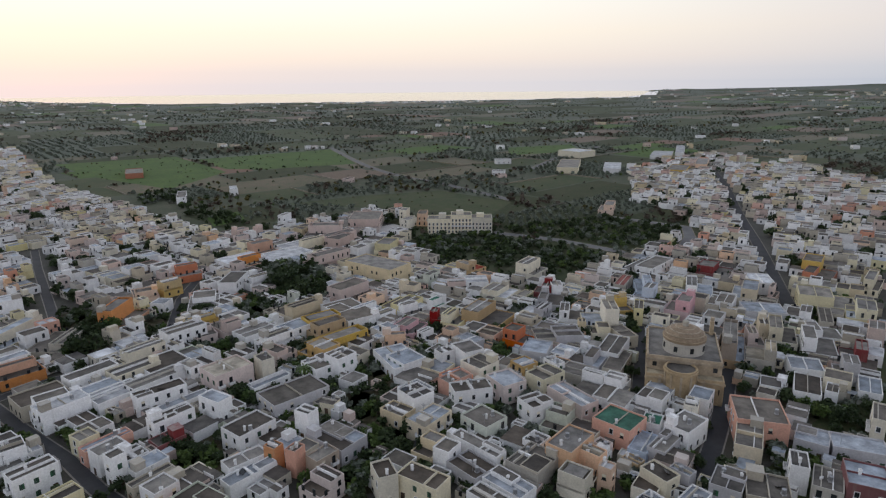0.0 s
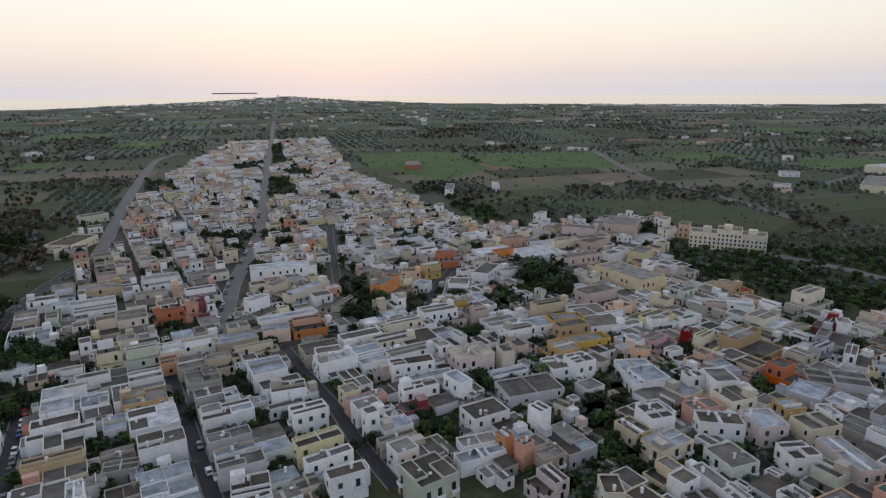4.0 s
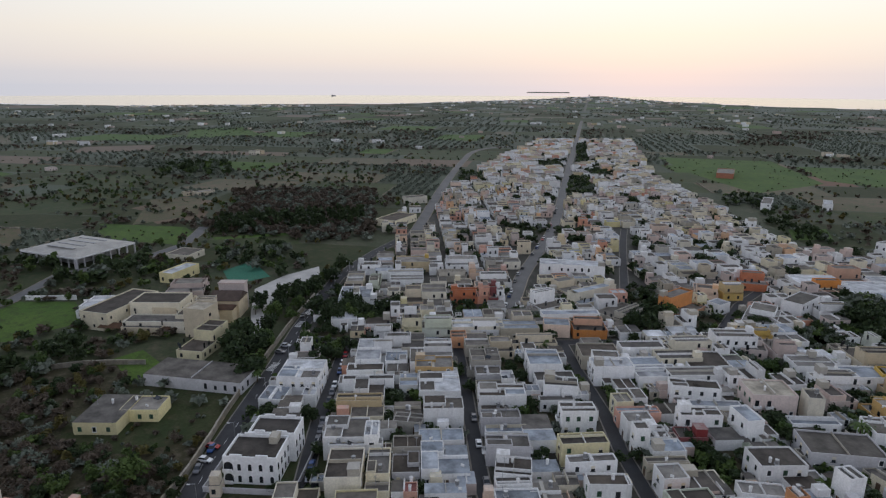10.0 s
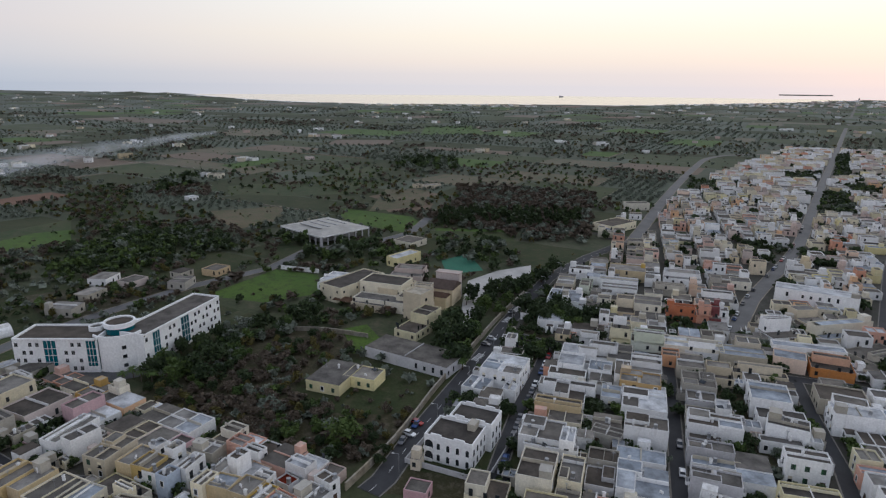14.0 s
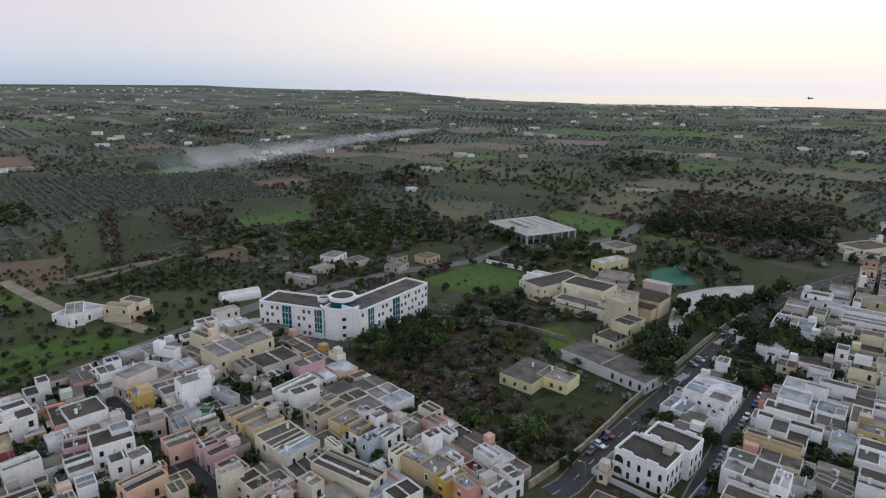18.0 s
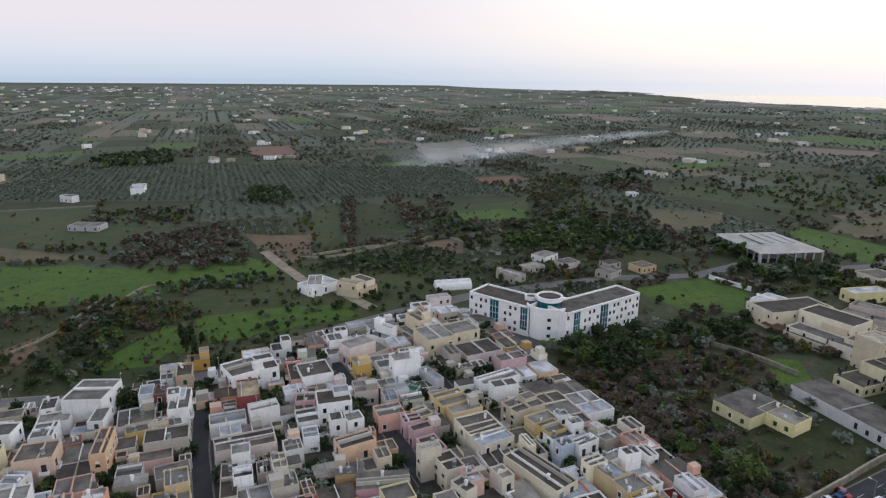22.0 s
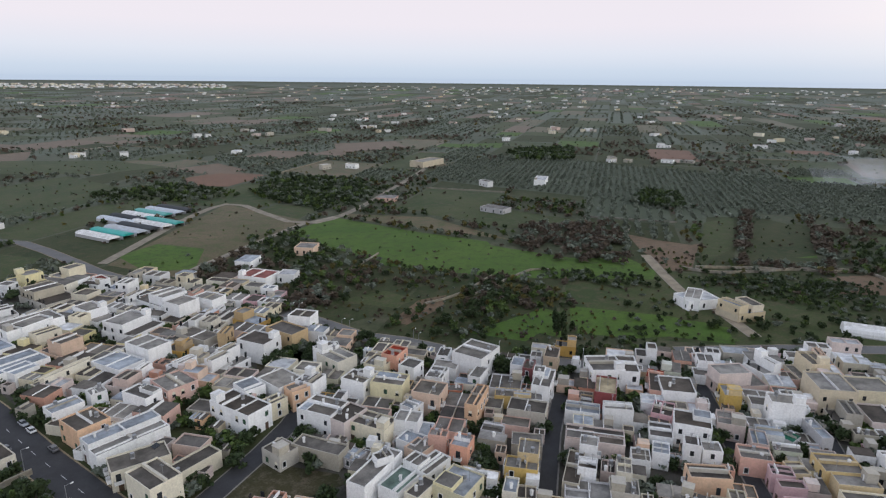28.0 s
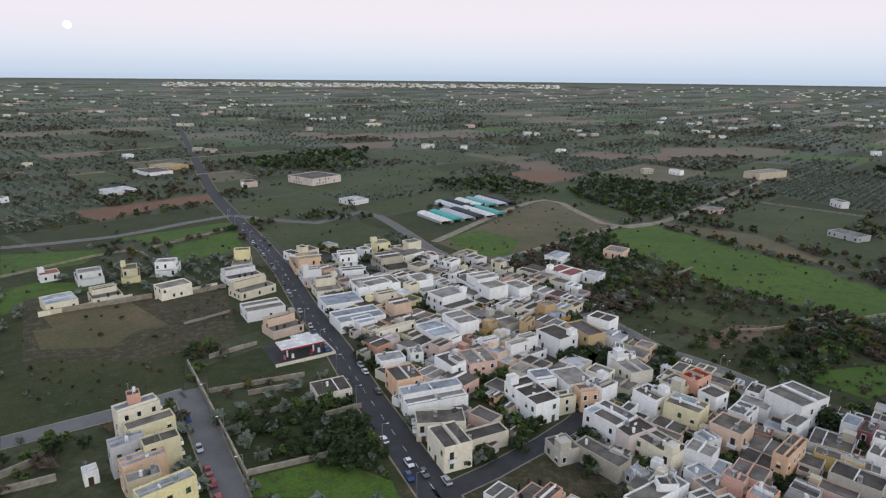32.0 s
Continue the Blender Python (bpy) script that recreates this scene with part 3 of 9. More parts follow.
def district(angle, outline):
    """Fill what is left of a quarter with rows of houses along its streets."""
    mark(outline, 8)
    v0 = [(x, y, 0.006) for x, y in outline]
    tagged(put("town_ground", v0, [tuple(range(len(v0)))], "town_ground"), "grey worn ground of yards and lanes", "ground", kind="structure")
    c, s = math.cos(radians(angle)), math.sin(radians(angle))
    p = np.array(outline)
    U, V = p[:, 0] * c + p[:, 1] * s, -p[:, 0] * s + p[:, 1] * c
    for turn in (0, 1, 2):
        rng = random.Random(int(angle * 10) + turn)
        v = V.min()
        row = 0
        while v < V.max():
            row += 1
            d = rng.uniform(7.5, 11.0) if turn == 0 else rng.uniform(4.5, 6.5) if turn == 1 else rng.uniform(2.6, 3.6)
            u = U.min() + rng.uniform(0, 5)
            while u < U.max():
                w = rng.uniform(5.0, 9.0) if turn == 0 else rng.uniform(4.0, 6.5) if turn == 1 else rng.uniform(2.6, 4.2)
                x, y = (u + w / 2) * c - (v + d / 2) * s, (u + w / 2) * s + (v + d / 2) * c
                r = math.hypot(x, y)
                q = cells(rect(x, y, w, d, angle)) if r > 105 and (turn == 0 or r < 300) else None
                u += w
                if not q or q[2].sum() < (3 if turn < 2 else 1):
                    continue
                t = taken[q[0], q[1]][q[2]]
                built = ((t & 2) > 0).mean()
                if (t & 8).mean() < 0.95 or ((t & 1) > 0).mean() > (0.05 if turn < 2 else 0.01) or ((t & 52) > 0).mean() > 0.3 or built > ((0.22 if r < 330 else 0.5) if turn == 0 else 0.25 if turn == 1 else 0.4):
                    continue
                if rng.random() < (0.8 if r < 350 else 0.78) and (turn == 0 or rng.random() < 0.6):
                    h = rng.choice((3.5, 3.7, 3.8, 3.9, 4.0, 4.1, 4.3, 4.6, 6.0, 6.4, 6.8, 7.2) if r < 330 else (3.8, 4.2, 4.6, 6.3, 6.8, 7.4))
                    if turn:
                        h = rng.uniform(2.8, 3.9) if turn == 1 else rng.uniform(2.3, 3.5)
                    elif built > 0.12:
                        h = rng.uniform(3.3, 4.3)
                    wall = rng.choice(("white",) * 9 + ("cream",) * 5 + ("rose",) * 4 + ("sand",) * 3 + ("peach", "peach", "salmon", "salmon", "ochre", "lemon", "stone", "stone", "pink") if y < 60 and r < 330 else ("white",) * 18 + ("cream", "cream", "cream", "sand", "sand", "rose", "rose", "stone", "stone", "stone", "lemon", "peach", "salmon", "palegreen") if r < 300 else ("white",) * 11 + ("cream",) * 4 + ("sand",) * 2 + ("rose", "rose", "rose", "lemon", "peach", "stone", "stone", "salmon"))
                    roof = rng.choice(("grey", "grey", "grey", "grey", "grey", "dark", "dark", "dark", "dark", "pale", "pale", "bluewhite") + (("white",) if r < 300 else ()))
                    house(x, y, w - 0.03, d - rng.choice((0.1, 0.1, 0.6, 2.0)) * (turn == 0), angle + rng.uniform(-0.8, 0.8), h + rng.uniform(-0.3, 0.4), wall, roof, rng=rng, terraces=True, shed=turn == 2)
                elif rng.random() < 0.8:
                    YARDS.append((x, y))
                    mark(rect(x, y, w, d, angle), 16)
            v += d
            if turn == 0 and row % 4 == 0:
                v += 4.0
            elif turn == 0 and row % 4 == 2:
                v += 2.0


YARDS = []
GARDENS = []


def garden(outline):
    """A planted garden between the houses."""
    v0 = [(x, y, 0.012) for x, y in outline]
    tagged(put("garden", v0, [tuple(range(len(v0)))], "lot"), "dark planted garden between the houses", "garden", kind="structure")
    mark(outline, 16)
    GARDENS.append(outline)



# ---- ground, sea ----
COAST = [(71.3, 4908), (71.7, 3923), (73.1, 3639), (83.4, 3353), (98.0, 3240), (112.5, 3350), (121.4, 3863), (127.3, 4477), (131.1, 4092), (137.0, 3700),
         (144.5, 3330), (158.6, 3230), (167.2, 3176), (174.4, 3470), (179.4, 3888), (182.2, 4307), (184.5, 4920)]


def coast(bearing):
    """Distance of the shore at a bearing in degrees; land alone outside the bay."""
    a = bearing % 360
    if not COAST[0][0] < a < COAST[-1][0]:
        return 1e9
    return float(np.interp(a, [q[0] for q in COAST], [q[1] for q in COAST]))


def far_edge(bearing):
    """Where the far land stops rising: it sinks towards both ends of the bay."""
    a = bearing % 360
    off = min(abs(a - COAST[0][0]), abs(a - COAST[-1][0]))
    return 4400 + 530 * min(1.0, off / 16.0)


def sheet():
    rs = [0.0] + [20 * 1.16 ** i for i in range(0, 38)]
    rs = [r for r in rs if r < 2100] + [2200.0 + 65 * i for i in range(43)]
    n = 240
    v, f = [(0, 0, 0)], []
    for r in rs[1:]:
        for k in range(n):
            q = 2 * math.pi * k / n
            v.append((r * math.cos(q), r * math.sin(q), lift(min(r, far_edge(math.degrees(q)))) - (200.0 if r > coast(math.degrees(q)) + 40 else 0.0)))
    for k in range(n):
        f.append((0, 1 + k, 1 + (k + 1) % n))
    for i in range(len(rs) - 2):
        for k in range(n):
            a, b_ = 1 + i * n + k, 1 + i * n + (k + 1) % n
            f.append((a, a + n, b_ + n, b_))
    return v, f


ground = tagged(put("ground", *sheet(), "ground_scrub"), "dark green and brown scrubland reaching the skyline", "ground", kind="structure")
def sea_sheet():
    v, f = [], []
    bs = np.linspace(COAST[0][0] + 0.01, COAST[-1][0] - 0.01, 230)
    m = 9
    for i, a in enumerate(bs):
        r0 = coast(a) + 12 * noise.noise((a * 3.1, 0, 0)) + 8 * noise.noise((a * 9.7, 3, 0))
        r0 = min(r0, 4390)
        for k in range(m):
            r = r0 + (4400 - r0) * k / (m - 1)
            v.append((r * math.cos(radians(a)), r * math.sin(radians(a)), lift(r) + 1.6))
        if i:
            for k in range(m - 1):
                p = (i - 1) * m + k
                f.append((p, p + 1, p + m + 1, p + m))
    return v, f


tagged(put("sea", *sea_sheet(), "sea_water"), "calm pale sea mirroring the evening sky", "water", kind="structure")

# ---- roads ----
street("main_street", 6.5, [(-134, 27), (-138, 32), (-153, 44), (-170, 59), (-196, 82), (-226, 107), (-255, 133), (-280, 157), (-312, 202), (-335, 244)])
street("country_road", 8, [(-333, 247), (-381, 295), (-450, 363), (-540, 455), (-640, 561), (-728, 662), (-754, 737), (-743, 802)])
street("narrow_street", 4, [(-94, 92), (-103, 98), (-130, 118), (-154, 136), (-175, 151)])
street("narrow_street", 4, [(-66, 122), (-88, 138), (-103, 151), (-127, 168), (-148, 184)])
street("narrow_street", 4.5, [(-204, 118), (-183, 101), (-160, 82), (-141, 68), (-124, 56)])
street("sea_road", 7, [(-189, 196), (-219, 235), (-289, 342), (-382, 463), (-523, 645), (-740, 928), (-1163, 1477), (-1865, 2394), (-2833, 3668)])
street("narrow_street", 4, [(-172, 261), (-228, 340), (-254, 379)])
street("cross_street", 4.5, [(-215, 108), (-200, 118), (-176, 153), (-160, 168), (-148, 184), (-136, 199), (-125, 208)])
street("narrow_street", 4, [(67, 187), (82, 229), (87, 253)])
street("narrow_street", 5, [(67, 136), (83, 162), (103, 198), (115, 222)])
street("north_street", 6, [(161, 265), (198, 363), (233, 462), (282, 592), (313, 688)])
street("narrow_street", 4, [(-112, 241), (-124, 283), (-127, 310)])
street("field_road", 7, [(39, 412), (78, 390), (114, 356), (127, 353)])
street("field_road", 7, [(125, 464), (156, 438), (176, 422), (167, 393), (148, 359)])
street("country_road", 8, [(-170, 1005), (-96, 798), (-46, 693), (5, 629), (66, 531)])
street("country_road", 8, [(113, 728), (181, 868), (258, 979)])
street("main_road", 10, [(-13, -124), (-10, -132), (-3, -150), (9, -182), (21, -217), (40, -266), (58, -318), (88, -391), (119, -460), (170, -584), (265, -850), (475, -1430), (699, -2051)])
street("side_road", 8, [(39, -131), (50, -153), (59, -171), (68, -189)])
street("side_road", 7, [(110, -161), (85, -175), (68, -187)])
street("country_road", 7, [(118, -456), (53, -429), (23, -466), (-2, -419), (-22, -359), (-31, -340)])
street("country_road", 6, [(118, -456), (143, -433), (177, -395), (231, -371)])
street("edge_road", 7, [(-85, -249), (-99, -212), (-113, -196), (-122, -181)])
street("edge_road", 7, [(-88, -247), (-103, -205), (-121, -179), (-147, -153), (-163, -137)])
street("cross_street", 6, [(-10, -130), (-25, -139), (-42, -151), (-54, -161), (-69, -177)])
street("narrow_street", 4.5, [(-94, -93), (-117, -115), (-135, -130)])
street("narrow_street", 4.5, [(-127, -51), (-141, -65), (-159, -86), (-180, -109)])
street("narrow_street", 4, [(-161, -41), (-171, -59), (-184, -70)])
street("school_road", 7, [(-197, -131), (-235, -109), (-270, -85), (-324, -24), (-345, 17), (-380, 43), (-386, 86), (-404, 115), (-449, 144)])
street("farm_track", 5, [(-236, -122), (-252, -150), (-260, -175), (-298, -226)])
street("farm_track", 5, [(-26, -374), (-129, -508), (-165, -407), (-317, -538), (-428, -656)])
street("farm_track", 4, [(-55, -328), (-156, -409), (-189, -420)])

# ---- fields ----
field("meadow", [(-504, 820), (-376, 899), (-248, 732), (-266, 612), (-383, 697)])
field("meadow", [(-333, 861), (-165, 979), (-103, 798), (-207, 753), (-257, 757)])
field("pasture", [(-130, 525), (-69, 562), (4, 585), (65, 523), (43, 472), (-62, 506)])
field("meadow", [(114, 976), (222, 1020), (216, 917), (103, 876)])
field("meadow", [(349, 760), (437, 781), (418, 728), (346, 724)])
field("meadow", [(-307, -16), (-342, 20), (-325, 41), (-294, 40), (-288, 11)])
field("stubble", [(-28, -370), (-129, -508), (-162, -415), (-117, -374), (-77, -339), (-55, -329)])
field("meadow", [(-138, -390), (-183, -418), (-238, -281), (-277, -202), (-263, -193), (-200, -236), (-156, -290)])
field("meadow", [(-140, -188), (-185, -193), (-187, -180), (-154, -169)])
field("meadow", [(-196, -187), (-236, -134), (-222, -122), (-182, -172)])
field("pasture", [(-95, -251), (-136, -252), (-143, -233), (-98, -222)])
field("redsoil", [(242, -470), (153, -551), (139, -512), (178, -488), (204, -441)])
field("meadow", [(175, -389), (112, -437), (104, -420), (136, -377)])
field("meadow", [(222, -356), (168, -365), (168, -337), (198, -314)])
field("meadow", [(133, -369), (105, -410), (89, -364), (121, -331)])
field("pasture", [(91, -422), (30, -437), (2, -403), (16, -371), (66, -363)])
field("pasture", [(119, -615), (-31, -737), (-77, -611), (-3, -536), (80, -538)])
field("field", [(78, -329), (48, -328), (62, -254), (96, -256)])
field("meadow", [(184, -289), (177, -305), (139, -303), (167, -260)])
field("meadow", [(-194, -380), (-237, -301), (-217, -256), (-191, -249), (-157, -313)])
field("meadow", [(-220, -255), (-280, -220), (-272, -198), (-219, -230)])
field("meadow", [(-199, -187), (-227, -154), (-227, -123), (-188, -167)])
field("plough", [(-307, -232), (-349, -225), (-294, -192), (-280, -201)])
field("field", [(-441, -243), (-463, -219), (-366, -159), (-336, -185)])
field("field", [(-426, -271), (-447, -258), (-326, -187), (-306, -196)])
field("meadow", [(-447, -162), (-503, -96), (-479, -82), (-426, -146)])
field("plough", [(-359, -141), (-374, -128), (-343, -113), (-331, -123)])
field("plough", [(-895, -386), (-966, -336), (-816, -259), (-767, -306)])
field("meadow", [(-585, -812), (-652, -789), (-597, -735), (-557, -763)])
field("plough", [(-132, -667), (-180, -695), (-207, -646), (-156, -608)])
field("plough", [(-403, -909), (-511, -903), (-475, -804), (-362, -799)])
field("pasture", [(24, -648), (-85, -635), (-56, -586), (23, -542)])
field("plough", [(-557, 120), (-588, 172), (-547, 188), (-522, 132)])
field("meadow", [(-508, 86), (-457, 133), (-425, 132), (-445, 95)])
field("meadow", [(-242, 29), (-246, 51), (-228, 53), (-218, 40), (-230, 29)])
field("meadow", [(-413, 137), (-392, 190), (-369, 179), (-380, 130)])
field("lot", [(-144, 34), (-130, 54), (-124, 49), (-133, 29)])
field("lot", [(1, -133), (-23, -138), (-41, -147), (-56, -131), (-56, -126), (0, -130)])
field("field", [(153, -235), (152, -258), (111, -278), (81, -231), (69, -189), (87, -178), (112, -164)])
field("lot", [(134, -232), (126, -245), (111, -247), (103, -232), (126, -216)])
field("field", [(67, -206), (51, -221), (28, -203), (31, -197), (60, -187)])
field("meadow", [(37, -141), (17, -148), (1, -137), (-1, -130), (35, -133)])
field("lot", [(-208, -35), (-247, -6), (-248, 30), (-237, 40), (-216, 39), (-204, 18), (-187, 13), (-174, 28), (-167, 50), (-149, 32), (-146, 20), (-166, -1), (-184, -17)])
field("lot", [(169, -281), (80, -288), (61, -230), (91, -212), (133, -214)])
field("stubble", [(158, -269), (119, -274), (93, -246), (124, -228)])
field("field", [(-88, -235), (-103, -250), (-118, -242), (-132, -225), (-110, -225), (-98, -222)])
field("plough", [(-119, -216), (-143, -232), (-158, -231), (-147, -218), (-123, -209)])
field("meadow", [(-159, -182), (-185, -193), (-189, -183), (-169, -163)])
field("meadow", [(-197, -180), (-214, -166), (-233, -142), (-231, -130), (-194, -147), (-177, -164)])
field("plough", [(-330, -267), (-334, -246), (-343, -224), (-303, -198), (-286, -206), (-307, -238)])
field("pasture", [(-406, -260), (-449, -263), (-358, -207), (-310, -197)])
field("meadow", [(-422, -236), (-456, -215), (-380, -167), (-348, -191)])
field("meadow", [(-241, -254), (-284, -228), (-276, -200), (-255, -207), (-229, -239)])
field("stubble", [(-192, -428), (-244, -381), (-253, -296), (-231, -333), (-196, -398)])
field("pasture", [(-267, -453), (-312, -371), (-339, -301), (-271, -321), (-249, -389)])
field("meadow", [(-35, -386), (-59, -403), (-81, -377), (-67, -339), (-44, -343)])
field("redsoil", [(-127, -663), (-169, -680), (-209, -642), (-153, -592), (-124, -617)])
field("plough", [(-127, -736), (-188, -762), (-203, -688), (-156, -680)])
field("field", [(-181, -908), (-271, -991), (-252, -886), (-171, -819)])
field("plough", [(80, -960), (-7, -1005), (2, -906), (58, -884)])
field("pasture", [(27, -906), (-83, -851), (-131, -762), (-58, -737), (31, -790)])
field("stubble", [(145, -243), (127, -248), (104, -241), (106, -225), (132, -224)])
field("pasture", [(-73, -578), (-140, -561), (-103, -533), (-53, -535)])
field("plough", [(-352, -144), (-368, -132), (-343, -111), (-334, -123)])
field("pasture", [(-702, -40), (-663, 40), (-613, 100), (-591, 25), (-640, -26)])
field("stubble", [(-525, -22), (-531, 32), (-483, 20), (-481, -7)])
field("meadow", [(-832, -10), (-897, 54), (-861, 68), (-790, 5)])
field("field", [(-462, -262), (-454, -213), (-391, -169), (-344, -182), (-357, -206)])
field("meadow", [(-179, 472), (-162, 495), (-147, 465), (-162, 440)])
field("meadow", [(-484, 80), (-475, 101), (-433, 122), (-407, 112), (-451, 82)])
field("plough", [(-520, 119), (-535, 156), (-503, 166), (-479, 153), (-480, 120)])
field("pasture", [(-409, 126), (-387, 180), (-359, 177), (-375, 137)])
field("pasture", [(-470, -173), (-535, -103), (-542, -56), (-498, -59), (-456, -86), (-433, -120), (-420, -153)])
field("meadow", [(-443, -160), (-419, -153), (-452, -93), (-490, -87), (-479, -130)])
field("field", [(-687, -20), (-766, 47), (-597, 43), (-601, -7)])
field("stubble", [(-499, -14), (-451, 1), (-475, 37), (-536, 40)])
field("plough", [(-342, -146), (-370, -135), (-346, -111), (-319, -132)])
field("field", [(-284, -172), (-347, -168), (-342, -128), (-317, -131), (-282, -152)])
field("pasture", [(-808, -414), (-876, -387), (-766, -305), (-689, -345)])
field("stubble", [(-924, -393), (-1048, -353), (-852, -261), (-761, -292)])
field("lot", [(-332, -100), (-337, -82), (-345, -43), (-333, -12), (-304, -34), (-289, -78)])
field("field", [(-696, -149), (-714, -100), (-505, -64), (-463, -73), (-435, -99)])
field("stubble", [(-488, 105), (-496, 155), (-573, 184), (-592, 145)])
field("meadow", [(-490, 83), (-486, 104), (-451, 132), (-422, 131), (-437, 93)])
field("stubble", [(-1531, 8), (-1531, 128), (-1270, 103), (-1307, -5)])
field("plough", [(-1171, 195), (-1136, 297), (-1042, 263), (-1078, 160)])
field("pasture", [(-656, -2), (-670, 63), (-622, 135), (-576, 114), (-578, 53), (-606, -3)])
field("meadow", [(-1486, 468), (-1515, 600), (-1249, 534), (-1236, 377)])
field("pasture", [(-2054, 609), (-2275, 1045), (-1741, 798), (-1695, 535)])

# ---- landmarks ----
def part(name, vf, mat, parent, label="", m=None):
    return put(name, vf[0], vf[1], mat, parent, m, label)


def root(name, x, y, a, label, category, group="", z=0.0):
    ob = new(name)
    ob.matrix_basis = pose(x, y, z, 0, 0, a)
    return tagged(ob, label, category, group)


def ring(r, z0, z1, n=24, a0=0.0, a1=360.0, t=0.4, x=0.0, y=0.0):
    """A curved wall."""
    full = a1 - a0 >= 360
    k = n if full else n + 1
    v = []
    for i in range(k):
        q = radians(a0 + (a1 - a0) * i / n)
        for rr, z in ((r, z0), (r, z1), (r - t, z1), (r - t, z0)):
            v.append((x + rr * math.cos(q), y + rr * math.sin(q), z))
    f = []
    for i in range(n):
        j = (i + 1) % k
        for s in range(4):
            f.append((4 * i + s, 4 * j + s, 4 * j + (s + 1) % 4, 4 * i + (s + 1) % 4))
    return v, f


def disc(r, z, n=24, x=0.0, y=0.0, t=0.25):
    return cylinder(r, z - t, z, n, x, y)


def dome_vf(r, z, hgt, n=24, m=7, x=0.0, y=0.0, steps=True):
    v, f = [], []
    for j in range(m + 1):
        q = math.pi / 2 * j / m
        for i in range(n):
            b = 2 * math.pi * i / n
            v.append((x + r * math.cos(q) * math.cos(b), y + r * math.cos(q) * math.sin(b), z + hgt * math.sin(q)))
    for j in range(m):
        for i in range(n):
            f.append((j * n + i, j * n + (i + 1) % n, (j + 1) * n + (i + 1) % n, (j + 1) * n + i))
    return v, f


def gable(w, d, z, hgt, over=0.3):
    a, b = w / 2 + over, d / 2 + over
    v = [(-a, -b, z), (a, -b, z), (a, b, z), (-a, b, z), (0, -b, z + hgt), (0, b, z + hgt)]
    return v, [(0, 4, 5, 3), (1, 2, 5, 4), (0, 1, 4), (2, 3, 5), (0, 3, 2, 1)]


def pane(ob, ang, u, off, z, w=1.0, h=1.4, mat="window_dark", name="window"):
    part(name, box_vf(-w / 2, -0.05, 0, w / 2, 0.06, h), mat, ob, m=pose(0, 0, 0, 0, 0, ang) @ Matrix.Translation((u, -off, z)))


